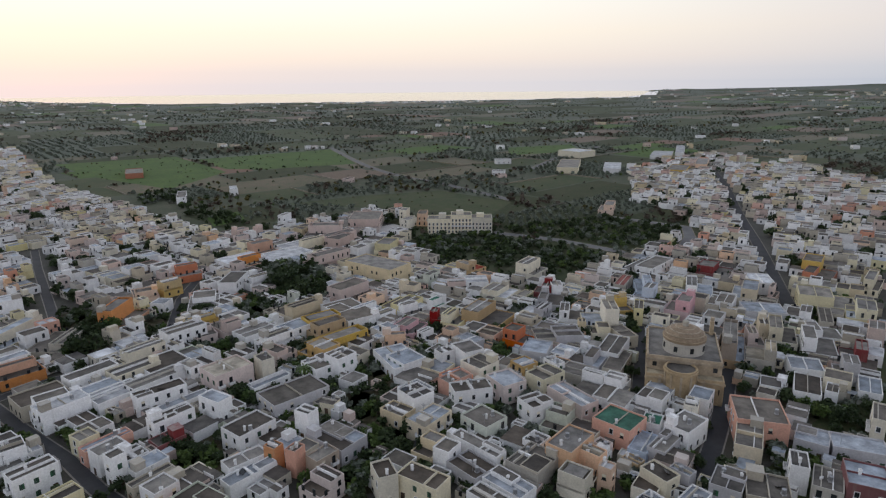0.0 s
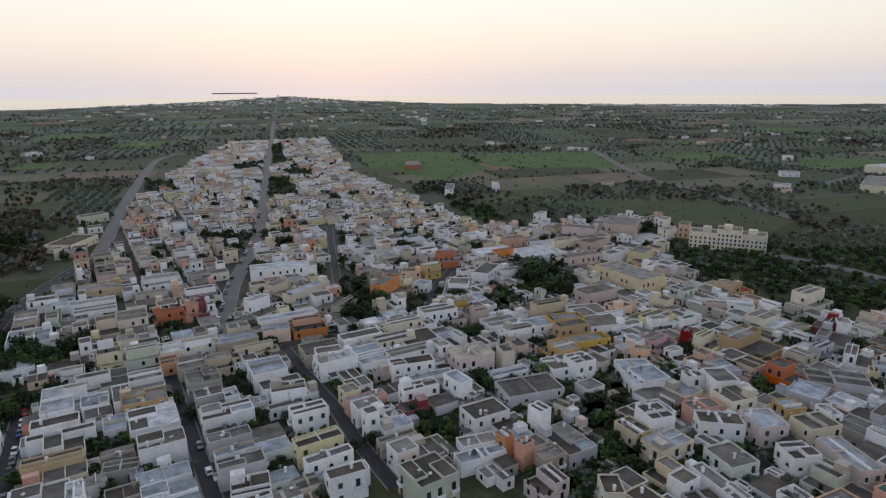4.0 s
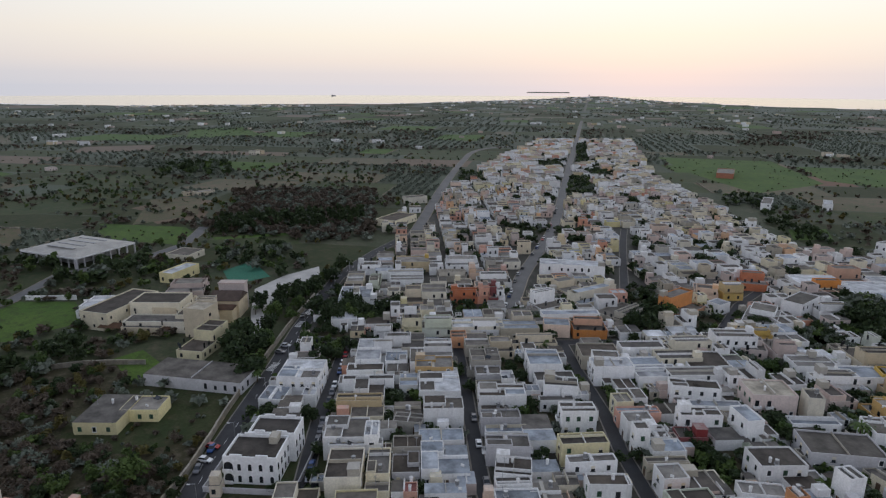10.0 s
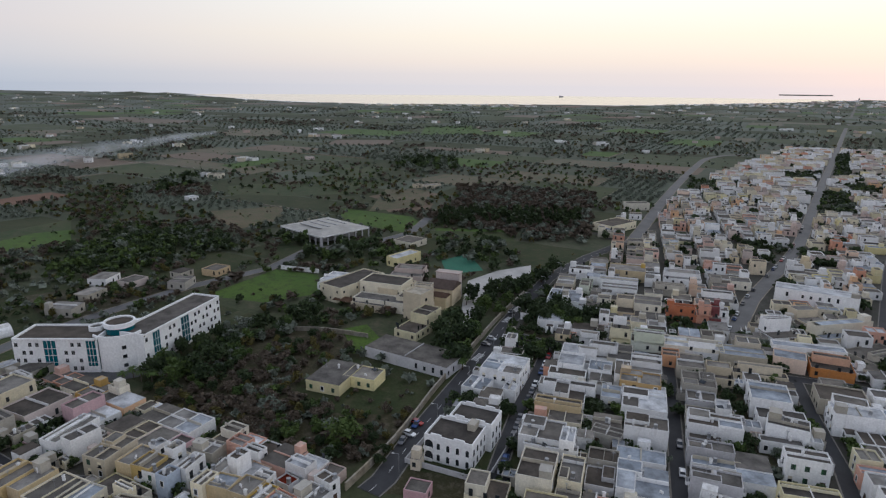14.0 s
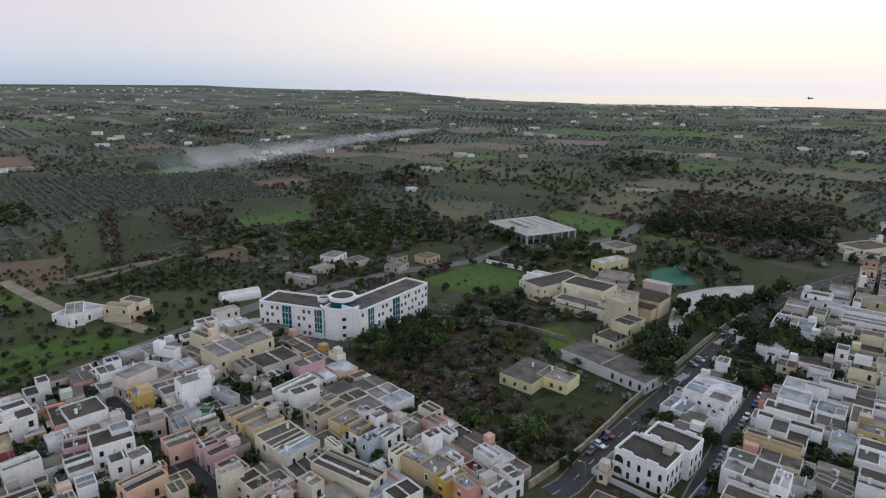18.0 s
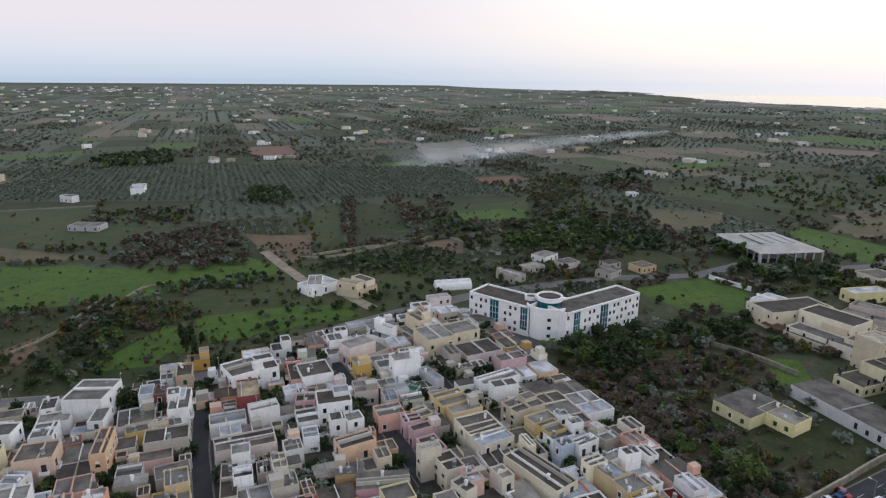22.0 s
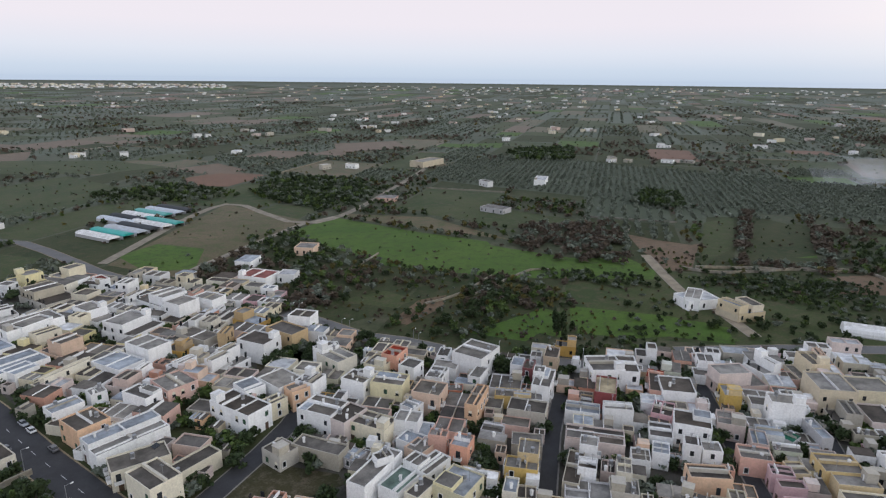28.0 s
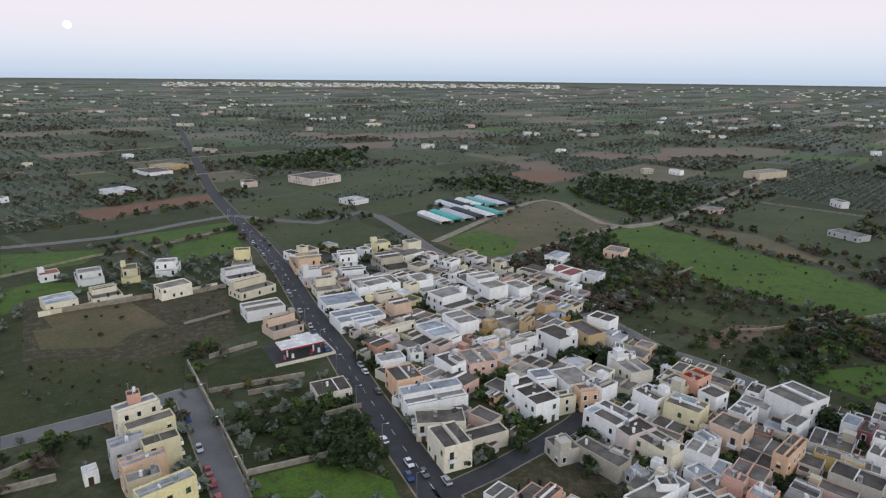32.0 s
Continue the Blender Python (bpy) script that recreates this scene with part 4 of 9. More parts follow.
def church():
    a = -19.0
    ob = root("church", 84, 195, a, "baroque sandstone church with a tiled dome and rounded apse", "church")
    mark(rect(84, 193, 30, 34, a), 2)
    part("nave", rim(23, 26, 13.0, 0.4, 0.8), "wall_sandstone", ob)
    part("nave_roof", slab((0, 0, 23, 26), 12.4), "roof_pale", ob)
    part("cornice", boxes((-11.9, -13.4, 11.2, 11.9, -13.0, 11.9), (11.5, -13.4, 11.2, 11.9, 13.4, 11.9), (-11.9, -13.4, 11.2, -11.5, 13.4, 11.9)), "wall_sandstone", ob)
    part("side_aisle", rim(23.6, 5, 8.5, 0.35, 0.6), "wall_sandstone", ob, m=Matrix.Translation((0.2, -15.0, 0)))
    part("aisle_roof", slab((0.2, -15.0, 23.6, 5), 8.0), "roof_sand", ob)
    part("apse", ring(5.0, 0, 11.5, 20, 0, 360, 0.5, -1, -16.4), "wall_sandstone", ob)
    part("apse_roof", disc(4.6, 10.9, 20, -1, -16.4), "roof_grey", ob)
    part("apse_cornice", ring(5.4, 10.2, 10.8, 20, 0, 360, 0.6, -1, -16.4), "wall_sandstone", ob)
    for q in (200, 235, 270, 305, 340):
        part("apse_pilaster", box_vf(-0.35, -0.2, 0, 0.35, 0.2, 10.2), "wall_sandstone", ob, m=Matrix.Translation((-1, -16.4, 0)) @ pose(0, 0, 0, 0, 0, q + 90) @ Matrix.Translation((0, -5.05, 0)))
    for u in (-11.2, -7.2, 6.0, 11.2):
        part("pilaster", box_vf(u - 0.4, -17.75, 0, u + 0.4, -17.45, 8.0), "wall_sandstone", ob)
    for x0, x1 in ((-11.9, -6.0), (4.2, 12.3)):
        part("aisle_cornice", box_vf(x0, -17.95, 7.2, x1, -17.5, 7.7), "wall_sandstone", ob)
    drum = part("drum", ring(6.6, 12, 16.6, 32, 0, 360, 0.5, 0, -4), "wall_stone", ob)
    part("dome", dome_vf(6.9, 16.6, 4.4, 32, 8, 0, -4), "dome_tile", ob)
    for k in range(4):
        q = math.pi / 2 * (k + 0.6) / 5
        part("dome_step", ring(6.9 * math.cos(q) + 0.25, 16.6 + 4.4 * math.sin(q) - 0.15, 16.6 + 4.4 * math.sin(q) + 0.12, 32, 0, 360, 0.3, 0, -4), "wall_sandstone", ob)
    part("lantern", join_vf(cylinder(1.0, 20.7, 22.2, 10, 0, -4), dome_vf(1.1, 22.2, 0.8, 10, 4, 0, -4)), "wall_stone", ob)
    for k in range(8):
        q = 45 * k + 20
        part("drum_window", box_vf(-0.6, -0.1, 0, 0.6, 0.1, 1.8), "window_dark", ob, m=Matrix.Translation((0, -4, 13.6)) @ pose(0, 0, 0, 0, 0, q) @ Matrix.Translation((0, -6.62, 0)))
    for u in (-9, 9.5):
        pane(ob, 0, u, 13.0 if u > 0 else 13.0, 9.2, 1.3, 1.6)
    for u in (-10, 11):
        pane(ob, 0, u, 17.5, 3.8, 1.2, 1.8)
    for u in (-8, -2, 4, 9):
        pane(ob, 90, u, 11.5, 8.2, 1.2, 2.2)
        pane(ob, 270, u, 11.5, 8.2, 1.2, 2.2)
    # bell gable at the far end
    part("bell_gable", boxes((9.2, 10, 13, 10.4, 12.6, 18), (9.2, 10.6, 18, 10.4, 12.0, 19.2)), "wall_sandstone", ob)


def join_vf(*vfs):
    v, f = [], []
    for a in vfs:
        f += [tuple(i + len(v) for i in q) for q in a[1]]
        v += a[0]
    return v, f


def wing(ob, x0, y0, x1, y1, depth, h, name, roof):
    """A straight wing whose front runs from one point to the other."""
    L, a = math.hypot(x1 - x0, y1 - y0), math.degrees(math.atan2(y1 - y0, x1 - x0))
    m = pose(x0, y0, 0, 0, 0, a) @ Matrix.Translation((L / 2, -depth / 2, 0))
    mark(rect(*(m @ Vector((0, 0, 0)))[:2], L + 2, depth + 2, a), 2)
    w = part(name, rim(L, depth, h, 0.5, 0.8), "school_white", ob, m=m)
    part("roof", slab((0, 0, L, depth), h - 0.7), roof, w)
    return w, L


def school():
    ob = root("school", 0, 0, 0, "white four-storey school with teal glass bays and curved entrance", "school")
    h = 13.2
    # wings: fronts face the lot
    lw, L1 = wing(ob, -242.6, -45.0, -251.7, -72.9, -13.0, h, "west_wing", "roof_dark")
    rw, L2 = wing(ob, -271.8, -18.3, -235.3, -43.5, -12.0, h, "east_wing", "roof_dark")
    for w, L, d, gl in ((lw, L1, 13.0, ((0.44, 4.2), (0.93, 3.2))), (rw, L2, 12.0, ((0.5, 4.4), (0.14, 3.4)))):
        for k, ww in gl:
            u = (k - 0.5) * L
            bay = part("glass_bay", box_vf(u - ww / 2, -d / 2 - 0.12, 1.2 if w is rw else 2.6, u + ww / 2, -d / 2 + 0.1, h - 1.0), "teal_glass", w, "teal glazed bay", m=pose(0, 0, 0, 0, 0, 180))
            for z in (4.0, 6.6, 9.2):
                part("transom", box_vf(u - ww / 2, -d / 2 - 0.2, z, u + ww / 2, -d / 2 - 0.1, z + 0.14), "school_white", w, m=pose(0, 0, 0, 0, 0, 180))
            for i in (0.33, 0.67):
                part("mullion", box_vf(u - ww / 2 + ww * i - 0.05, -d / 2 - 0.2, 1.4, u - ww / 2 + ww * i + 0.05, -d / 2 - 0.1, h - 1.0), "school_white", w, m=pose(0, 0, 0, 0, 0, 180))
        n = int(L / 2.4)
        for s in range(4):
            for i in range(n):
                u = (i + 0.5) / n * L - L / 2
                if any(abs(u - (k - 0.5) * L) < ww / 2 + 0.9 for k, ww in gl) or (i * 5 + s) % 3 == 2:
                    continue
                share("window", shared("school_window", lambda: mesh_of("window", boxes((-0.55, -0.05, 0, -0.04, 0.05, 1.3), (0.04, -0.05, 0, 0.55, 0.05, 1.3), (-0.65, -0.12, -0.12, 0.65, 0.02, -0.02)), "window_dark")), w, pose(0, 0, 0, 0, 0, 180) @ Matrix.Translation((u, -d / 2, 1.1 + 3.0 * s)))
    # curved entrance block between the wings
    cx, cy = -237.8, -42.5
    mark(rect(cx, cy, 20, 20, 0), 2)
    part("entrance_block", ring(9.2, -0.2, h + 0.3, 28, -62, 58, 0.5, cx, cy), "school_white", ob)
    part("entrance_roof", disc(9.0, h - 1.6, 28, cx, cy), "roof_grey", ob)
    part("rear_block", box_vf(cx - 14, cy - 8.5, 0, cx + 1, cy + 9, h - 1.8), "school_white", ob)
    part("corner_tower", ring(2.6, 0, h + 1.0, 20, 0, 360, 0.4, -241.0, -50.5), "school_white", ob)
    part("tower_roof", disc(2.3, h + 0.4, 20, -241.0, -50.5), "roof_grey", ob)
    part("rotunda_glass", ring(5.0, h - 1.7, h + 0.9, 28, 0, 360, 0.4, cx - 1.5, cy), "teal_glass", ob, "band of dark teal glass")
    part("rotunda_parapet", ring(5.4, h + 0.9, h + 2.6, 28, 0, 360, 0.7, cx - 1.5, cy), "school_white", ob)
    part("rotunda_roof", disc(4.9, h + 2.0, 28, cx - 1.5, cy), "roof_dark", ob)
    for s in range(3):
        for q in (14, 44):
            part("window", box_vf(-0.7, -0.1, 0, 0.7, 0.08, 1.3), "window_dark", ob, m=Matrix.Translation((cx, cy, 1.6 + 3.4 * s)) @ pose(0, 0, 0, 0, 0, q + 90) @ Matrix.Translation((0, -9.2, 0)))
    part("glass_bay", ring(9.32, 1.0, h - 1.2, 6, -58, -40, 0.2, cx, cy), "teal_glass", ob, "teal glazed bay")
    part("canopy", boxes((-244, -60, 2.9, -236, -50, 3.2)), "teal_glass", ob, "teal entrance canopy")
    yard_ = field("asphalt_yard", [(-233, -62), (-221, -52), (-222, -36), (-231, -28), (-238, -44), (-240, -62)])


def convent():
    ob = root("convent", 0, 0, 0, "cream monastery of low flat-roofed wings around a square tower", "monastery")
    # x, y, length, depth, bearing, height, roof
    for name, x, y, w, d, a, h, rf in (("west_wing", -289, 53.5, 14, 31, 35, 8.0, "dark"), ("middle_wing", -279, 68, 22, 14, 50, 9.0, "dark"), ("cloister_wing", -264, 63, 28, 9, 50, 5.0, "grey"),
                                       ("link", -262, 76, 10, 14, 50, 6.5, "grey")):
        mark(rect(x, y, w + 1, d + 1, a), 2)
        q = part(name, rim(w, d, h, 0.35, 0.6), "wall_cream", ob, m=pose(x, y, 0, 0, 0, a))
        part("roof", slab((0, 0, w, d), h - 0.5), "roof_" + rf, q)
        for side, ln, off in ((0, w, d / 2), (90, d, w / 2), (180, w, d / 2), (270, d, w / 2)):
            n = int(ln / 4)
            for s in range(2 if h > 7 else 1):
                for i in range(n):
                    if (i * 3 + s) % 4:
                        part("window", box_vf(-0.45, -0.05, 0, 0.45, 0.06, 1.2), "window_dark", q, m=pose(0, 0, 0, 0, 0, side) @ Matrix.Translation(((i + 0.5) / n * ln - ln / 2, -off, 1.4 + 3.6 * s)))
    t = part("tower", rim(9.5, 10.0, 12.5, 0.4, 0.7), "wall_sand", ob, m=pose(-248.5, 75, 0, 0, 0, 38))
    part("roof", slab((0, 0, 9.5, 10.0), 12.0), "roof_sand", t)
    part("oculus", cylinder(0.8, 0, 0.15, 14), "window_dark", t, m=pose(4.74, -1, 9.0, 90, 0, 90))
    part("porch_roof", ([(-279, 44, 3.2), (-258, 66, 3.2), (-254.5, 63, 2.6), (-275.5, 41, 2.6), (-279, 44, 3.0), (-258, 66, 3.0), (-254.5, 63, 2.4), (-275.5, 41, 2.4)], [(0, 1, 2, 3), (7, 6, 5, 4), (0, 3, 7, 4), (1, 5, 6, 2), (3, 2, 6, 7), (0, 4, 5, 1)]), "tile_brown", ob)
    ch = root("chapel", -264.5, 92.5, 50, "tall rendered chapel with dark brown pitched roof", "church")
    mark(rect(-265, 94, 14, 20, 50), 2)
    part("wall", rim(13, 12, 8.0, 0.4, 0.2), "wall_sand", ch)
    part("roof", gable(12, 13, 7.9, 3.0), "tile_brown", ch, m=pose(0, 0, 0, 0, 0, 90))
    part("facade", boxes((-5.7, 4.2, -0.2, 6.0, 8.8, 12.6), (-6.0, 4.0, 12.6, 6.3, 9.0, 13.0)), "wall_rose", ch)
    part("door", box_vf(5.95, 5.6, 0, 6.1, 7.4, 3.6), "door_brown", ch)
    part("side_chapel", rim(9, 6, 6.0, 0.35, 0.3), "wall_sand", ch, m=Matrix.Translation((1, -9, 0)))
    part("side_roof", gable(6, 9, 5.9, 1.6), "tile_brown", ch, m=pose(1, -9, 0, 0, 0, 90))


def hangar():
    ob = root("sports_hall", -415, 58.5, 28, "white-roofed open sports hall on concrete posts", "hall")
    mark(rect(-415, 58.5, 48, 44, 28), 2)
    W, D = 46, 40
    v = [(-W / 2, -D / 2, 6.2), (W / 2, -D / 2, 6.2), (W / 2, D / 2, 6.2), (-W / 2, D / 2, 6.2), (-W / 2 + 12, -D / 2 + 11, 8.4), (W / 2 - 12, -D / 2 + 11, 8.4), (W / 2 - 12, D / 2 - 11, 8.4), (-W / 2 + 12, D / 2 - 11, 8.4)]
    part("roof", (v, [(0, 1, 5, 4), (1, 2, 6, 5), (2, 3, 7, 6), (3, 0, 4, 7), (4, 5, 6, 7), (0, 3, 2, 1)]), "roof_hall", ob)
    for i in range(4):
        y = -12 + i * 7
        part("skylight", boxes((-11, y, 8.4, 11, y + 1.6, 8.75)), "metal_grey", ob)
    part("fascia", boxes((-W / 2, -D / 2 - 0.2, 5.4, W / 2, -D / 2, 6.3), (-W / 2, D / 2, 5.4, W / 2, D / 2 + 0.2, 6.3), (-W / 2 - 0.2, -D / 2, 5.4, -W / 2, D / 2, 6.3), (W / 2, -D / 2, 5.4, W / 2 + 0.2, D / 2, 6.3)), "wall_white", ob)
    for i in range(8):
        for s in (-1, 1):
            part("post", box_vf(-W / 2 + i * W / 7 - 0.35, s * (D / 2 - 0.6) - 0.35, -0.2, -W / 2 + i * W / 7 + 0.35, s * (D / 2 - 0.6) + 0.35, 6.0), "wall_greywall", ob)
            part("post", box_vf(s * (W / 2 - 0.6) - 0.35, -D / 2 + i * D / 7 - 0.35, -0.2, s * (W / 2 - 0.6) + 0.35, -D / 2 + i * D / 7 + 0.35, 6.0), "wall_greywall", ob)
    part("inner_wall", rim(30, 26, 4.0, 0.3, 0.2), "wall_greywall", ob)


def hotel():
    ob = root("apartment_block", 16, 416, -2, "long cream four-storey block with rows of dark windows", "building")
    mark(rect(16, 416, 48, 16, -2), 2)
    for x0, x1, h in ((-22, -6, 10.6), (-6, 8, 13.2), (8, 22, 11.2)):
        b = part("wall", rim(x1 - x0, 13, h, 0.35, 0.7), "wall_cream", ob, m=Matrix.Translation(((x0 + x1) / 2, 0, 0)))
        part("roof", slab((0, 0, x1 - x0, 13), h - 0.6), "roof_pale", b)
        n = int((x1 - x0) / 2.3)
        for s in range(int((h - 0.8) / 2.6)):
            for i in range(n):
                u = (i + 0.5) / n * (x1 - x0) - (x1 - x0) / 2
                share("window", shared("window0", window_mesh, 0), b, Matrix.Translation((u, -6.5, 0.9 + 2.6 * s)))
    part("balcony", boxes((-6, -7.6, 5.2, 8, -6.5, 5.4), (-6, -7.6, 5.4, 8, -7.5, 6.2)), "wall_white", ob)
    for u in (-12, 0, 14):
        part("roof_hut", box_vf(u - 2.5, -2, 10, u + 2.5, 3, 13.2 if abs(u) > 1 else 15.2), "wall_cream", ob)


def gas_station():
    ob = root("fuel_station", 36, -217, 27, "small fuel station with a white canopy edged in red", "fuel station")
    mark(rect(36, -216, 24, 20, 27), 2)
    part("forecourt", box_vf(-11, -10, 0.02, 11, 9, 0.12), "asphalt", ob)
    part("canopy", boxes((-8, -1, 4.6, 8, 7, 5.2)), "wall_white", ob)
    part("canopy_edge", boxes((-8.05, 6.95, 4.65, 8.05, 7.1, 5.1), (-8.1, -1, 4.65, -7.95, 7, 5.1)), "paint_red", ob, "red fascia stripe")
    for x in (-5, 5):
        part("post", box_vf(x - 0.25, 2.6, 0.1, x + 0.25, 3.1, 4.6), "wall_white", ob)
        for k in (-1.5, 1.5):
            part("pump", boxes((x + k - 0.4, 4.2, 0.1, x + k + 0.4, 4.9, 1.7), (x + k - 0.5, 4.1, 0.1, x + k + 0.5, 5.0, 0.25)), "paint_red" if k > 0 else "wall_white", ob)
    part("kiosk", boxes((-7, -8, 0.1, 0, -3, 3.0), (-7.3, -8.3, 3.0, 0.3, -2.7, 3.25)), "wall_white", ob)
    part("kiosk_window", box_vf(-6, -3.02, 1.0, -1, -2.95, 2.5), "window_dark", ob)
    part("boundary_wall", boxes((-11.3, 9, -0.1, 11.3, 9.4, 1.2), (-11.4, -10, -0.1, -11, 9, 1.2)), "wall_cream", ob)


def greenhouses():
    n = 0
    for i in range(6):
        for j in range(2):
            x, y = -30 - 8.6 * i + j * -16, -438 - 4.5 * i - j * 42
            kind = (i + 2 * j) % 4
            ob = root("greenhouse", x, y, 28, ("white plastic-covered greenhouse tunnel", "teal sheeted greenhouse shed", "pale blue sheeted greenhouse", "dark netted nursery tunnel")[kind], "greenhouse", "greenhouses of the nursery")
            mark(rect(x, y, 9, 36, 28), 2)
            m = 8
            v = [(4 * math.cos(math.pi * k / m), s * 17, 2.0 + 1.6 * math.sin(math.pi * k / m)) for s in (-1, 1) for k in range(m + 1)]
            f = [(k, k + 1, m + 2 + k, m + 1 + k) for k in range(m)] + [tuple(range(m + 1)), tuple(range(2 * m + 1, m, -1))]
            part("cover", (v, f), ("wall_white", "paint_teal", "wall_paleblue", "net_dark")[kind], ob)
            part("side_wall", boxes((-4, -17, -0.1, -3.9, 17, 2.05), (3.9, -17, -0.1, 4, 17, 2.05)), "wall_greywall", ob)


PLAZA = [(-290, 115), (-302, 137), (-306, 160), (-292, 153), (-281, 134), (-263, 115), (-246, 106), (-231, 92), (-234, 90), (-259, 100)]


def plain_things():
    # open ground round the convent
    field("plaza_stone", PLAZA)
    field("plaza_stone", [(-47, 427), (-32, 443), (-17, 427), (-19, 405), (-42, 398)])
    f = field("court", [(-331, 114), (-341, 135), (-305, 130), (-304, 108)])
    tunnel = root("storage_tunnel", -277, -98, 33, "white half-round storage tunnel", "shed")
    mark(rect(-277, -98, 12, 22, 33), 2)
    m = 10
    v = [(4 * math.cos(math.pi * k / m), s * 9, 0.3 + 4.2 * math.sin(math.pi * k / m)) for s in (-1, 1) for k in range(m + 1)]
    part("cover", (v, [(k, k + 1, m + 2 + k, m + 1 + k) for k in range(m)] + [tuple(range(m + 1)), tuple(range(2 * m + 1, m, -1))]), "wall_white", tunnel)
    part("base", boxes((-4.1, -9, -0.2, -3.8, 9, 0.4), (3.8, -9, -0.2, 4.1, 9, 0.4)), "wall_greywall", tunnel)
    moon = put("moon", *dome_vf(24, 0, 24, 20, 8), "moon_light", None, pose(2041.7, -4334.0, 396.0, 90, 0, 25))
    tagged(moon, "pale rising moon low in the sky", "moon", kind="structure")


FIELD_LABEL.update(plaza_stone="pale paved forecourt of the monastery", grove_soil="pale grassy soil of the olive grove", asphalt_yard="dark asphalt school yard", court="green sports court")
plain("wall_sandstone", (0.50, 0.40, 0.275), 0.9, vary=0.4, scale=0.3, fine=1.5, per_object=0.15)
plain("dome_tile", (0.32, 0.24, 0.16), 0.8, vary=0.3, scale=0.5, fine=2.0, per_object=0.0)
plain("paint_red", (0.5, 0.03, 0.03), 0.5, per_object=0.1)
plain("paint_teal", (0.08, 0.4, 0.36), 0.5, per_object=0.1)
plain("net_dark", (0.05, 0.055, 0.06), 0.8, per_object=0.2)
soil("asphalt_yard", (0.07, 0.07, 0.075), (0.1, 0.1, 0.1), (0.08, 0.08, 0.075), 0.05)
soil("court", (0.03, 0.14, 0.09), (0.045, 0.16, 0.1), (0.04, 0.12, 0.08), 0.05)
m, nt, b = base("moon_light", 1.0)
b.inputs["Base Color"].default_value = (0.6, 0.58, 0.55, 1)
b.inputs["Emission Color"].default_value, b.inputs["Emission Strength"].default_value = (1.0, 0.93, 0.88, 1), 0.95
church()
school()
convent()
hangar()
hotel()
gas_station()
greenhouses()
plain_things()


def arch_vf(w, h, n=8):
    """A flat opening with a round top, with a little depth."""
    r = w / 2
    out = [(-r, 0), (r, 0)] + [(r * math.cos(math.pi * k / n), h - r + r * math.sin(math.pi * k / n)) for k in range(n + 1)]
    v = [(x, y, z) for y in (-0.05, 0.06) for x, z in out]
    k = len(out)
    return v, [tuple(range(k)), tuple(range(2 * k - 1, k - 1, -1))] + [(i, k + i, k + (i + 1) % k, (i + 1) % k) for i in range(k)]


def villa(x, y, w, d, a, h):
    """White two-storey villa: two offset blocks, round-arched windows, stepped parapets."""
    away = math.atan2(y, x) - radians(a)
    turn = round(math.degrees(away) / 90) * 90 - 90
    if turn % 180:
        w, d = d, w
    a += turn
    ob = root("villa", x, y, a, "white two-storey villa with arched windows and stepped parapets", "house")
    mark(rect(x, y, w + 6, d + 4, a), 2)
    for name, x0, x1, y0, y1, hh in (("front_block", -w / 2, w * 0.4, -d / 2, d * 0.05, h), ("rear_block", -w * 0.32, w / 2, d * 0.05 + 0.02, d / 2, h + 0.7)):
        bw, bd = x1 - x0, y1 - y0
        blk = part(name, rim(bw, bd, hh, 0.3, 0.8), "school_white", ob, m=Matrix.Translation(((x0 + x1) / 2, (y0 + y1) / 2, 0)))
        part("roof", slab((0, 0, bw, bd), hh - 0.75), "roof_dark", blk)
        for cx in (-bw * 0.36, bw * 0.12):
            for y0 in (bd / 2 - 0.33, -bd / 2 - 0.03):
                part("stepped_parapet", boxes((cx, y0, hh - 0.02, cx + bw * 0.22, y0 + 0.36, hh + 0.55)), "school_white", blk)
        for ang, ln, off in ((0, bw, bd / 2), (90, bd, bw / 2), (270, bd, bw / 2)):
            if name == "rear_block" and ang == 0:
                continue
            n = max(2, round(ln / 3))
            for s in range(2):
                for i in range(n):
                    big = i == 0 and ang != 90
                    m = pose(0, 0, 0, 0, 0, ang) @ Matrix.Translation(((i + 0.5) / n * ln - ln / 2, -off, 0.6 + 3.4 * s))
                    # open arches have no recess: a dark panel paints their shade
                    part("loggia" if big else "window", arch_vf(2.4 if big else 0.9, 2.4 if big else 1.9), "window_dark", blk, m=m)
                    if big:
                        part("balustrade", boxes((-1.3, -0.9, -0.2, 1.3, -0.02, 0.0), (-1.3, -0.9, 0, 1.3, -0.8, 0.85)), "school_white", blk, m=m)
    part("roof_hut", boxes((w * 0.12, -d * 0.12, h - 0.8, w * 0.12 + 2.2, d * 0.05, h + 1.3)), "wall_stone", ob)
    part("garden_wall", boxes((-w / 2 - 4, -d / 2 - 4, -0.1, w / 2 + 4, -d / 2 - 3.7, 1.6), (-w / 2 - 4, -d / 2 - 3.7, -0.1, -w / 2 - 3.7, d / 2 + 3, 1.6), (w / 2 + 3.7, -d / 2 - 3.7, -0.1, w / 2 + 4, d / 2 + 3, 1.6)), "wall_greywall", ob)

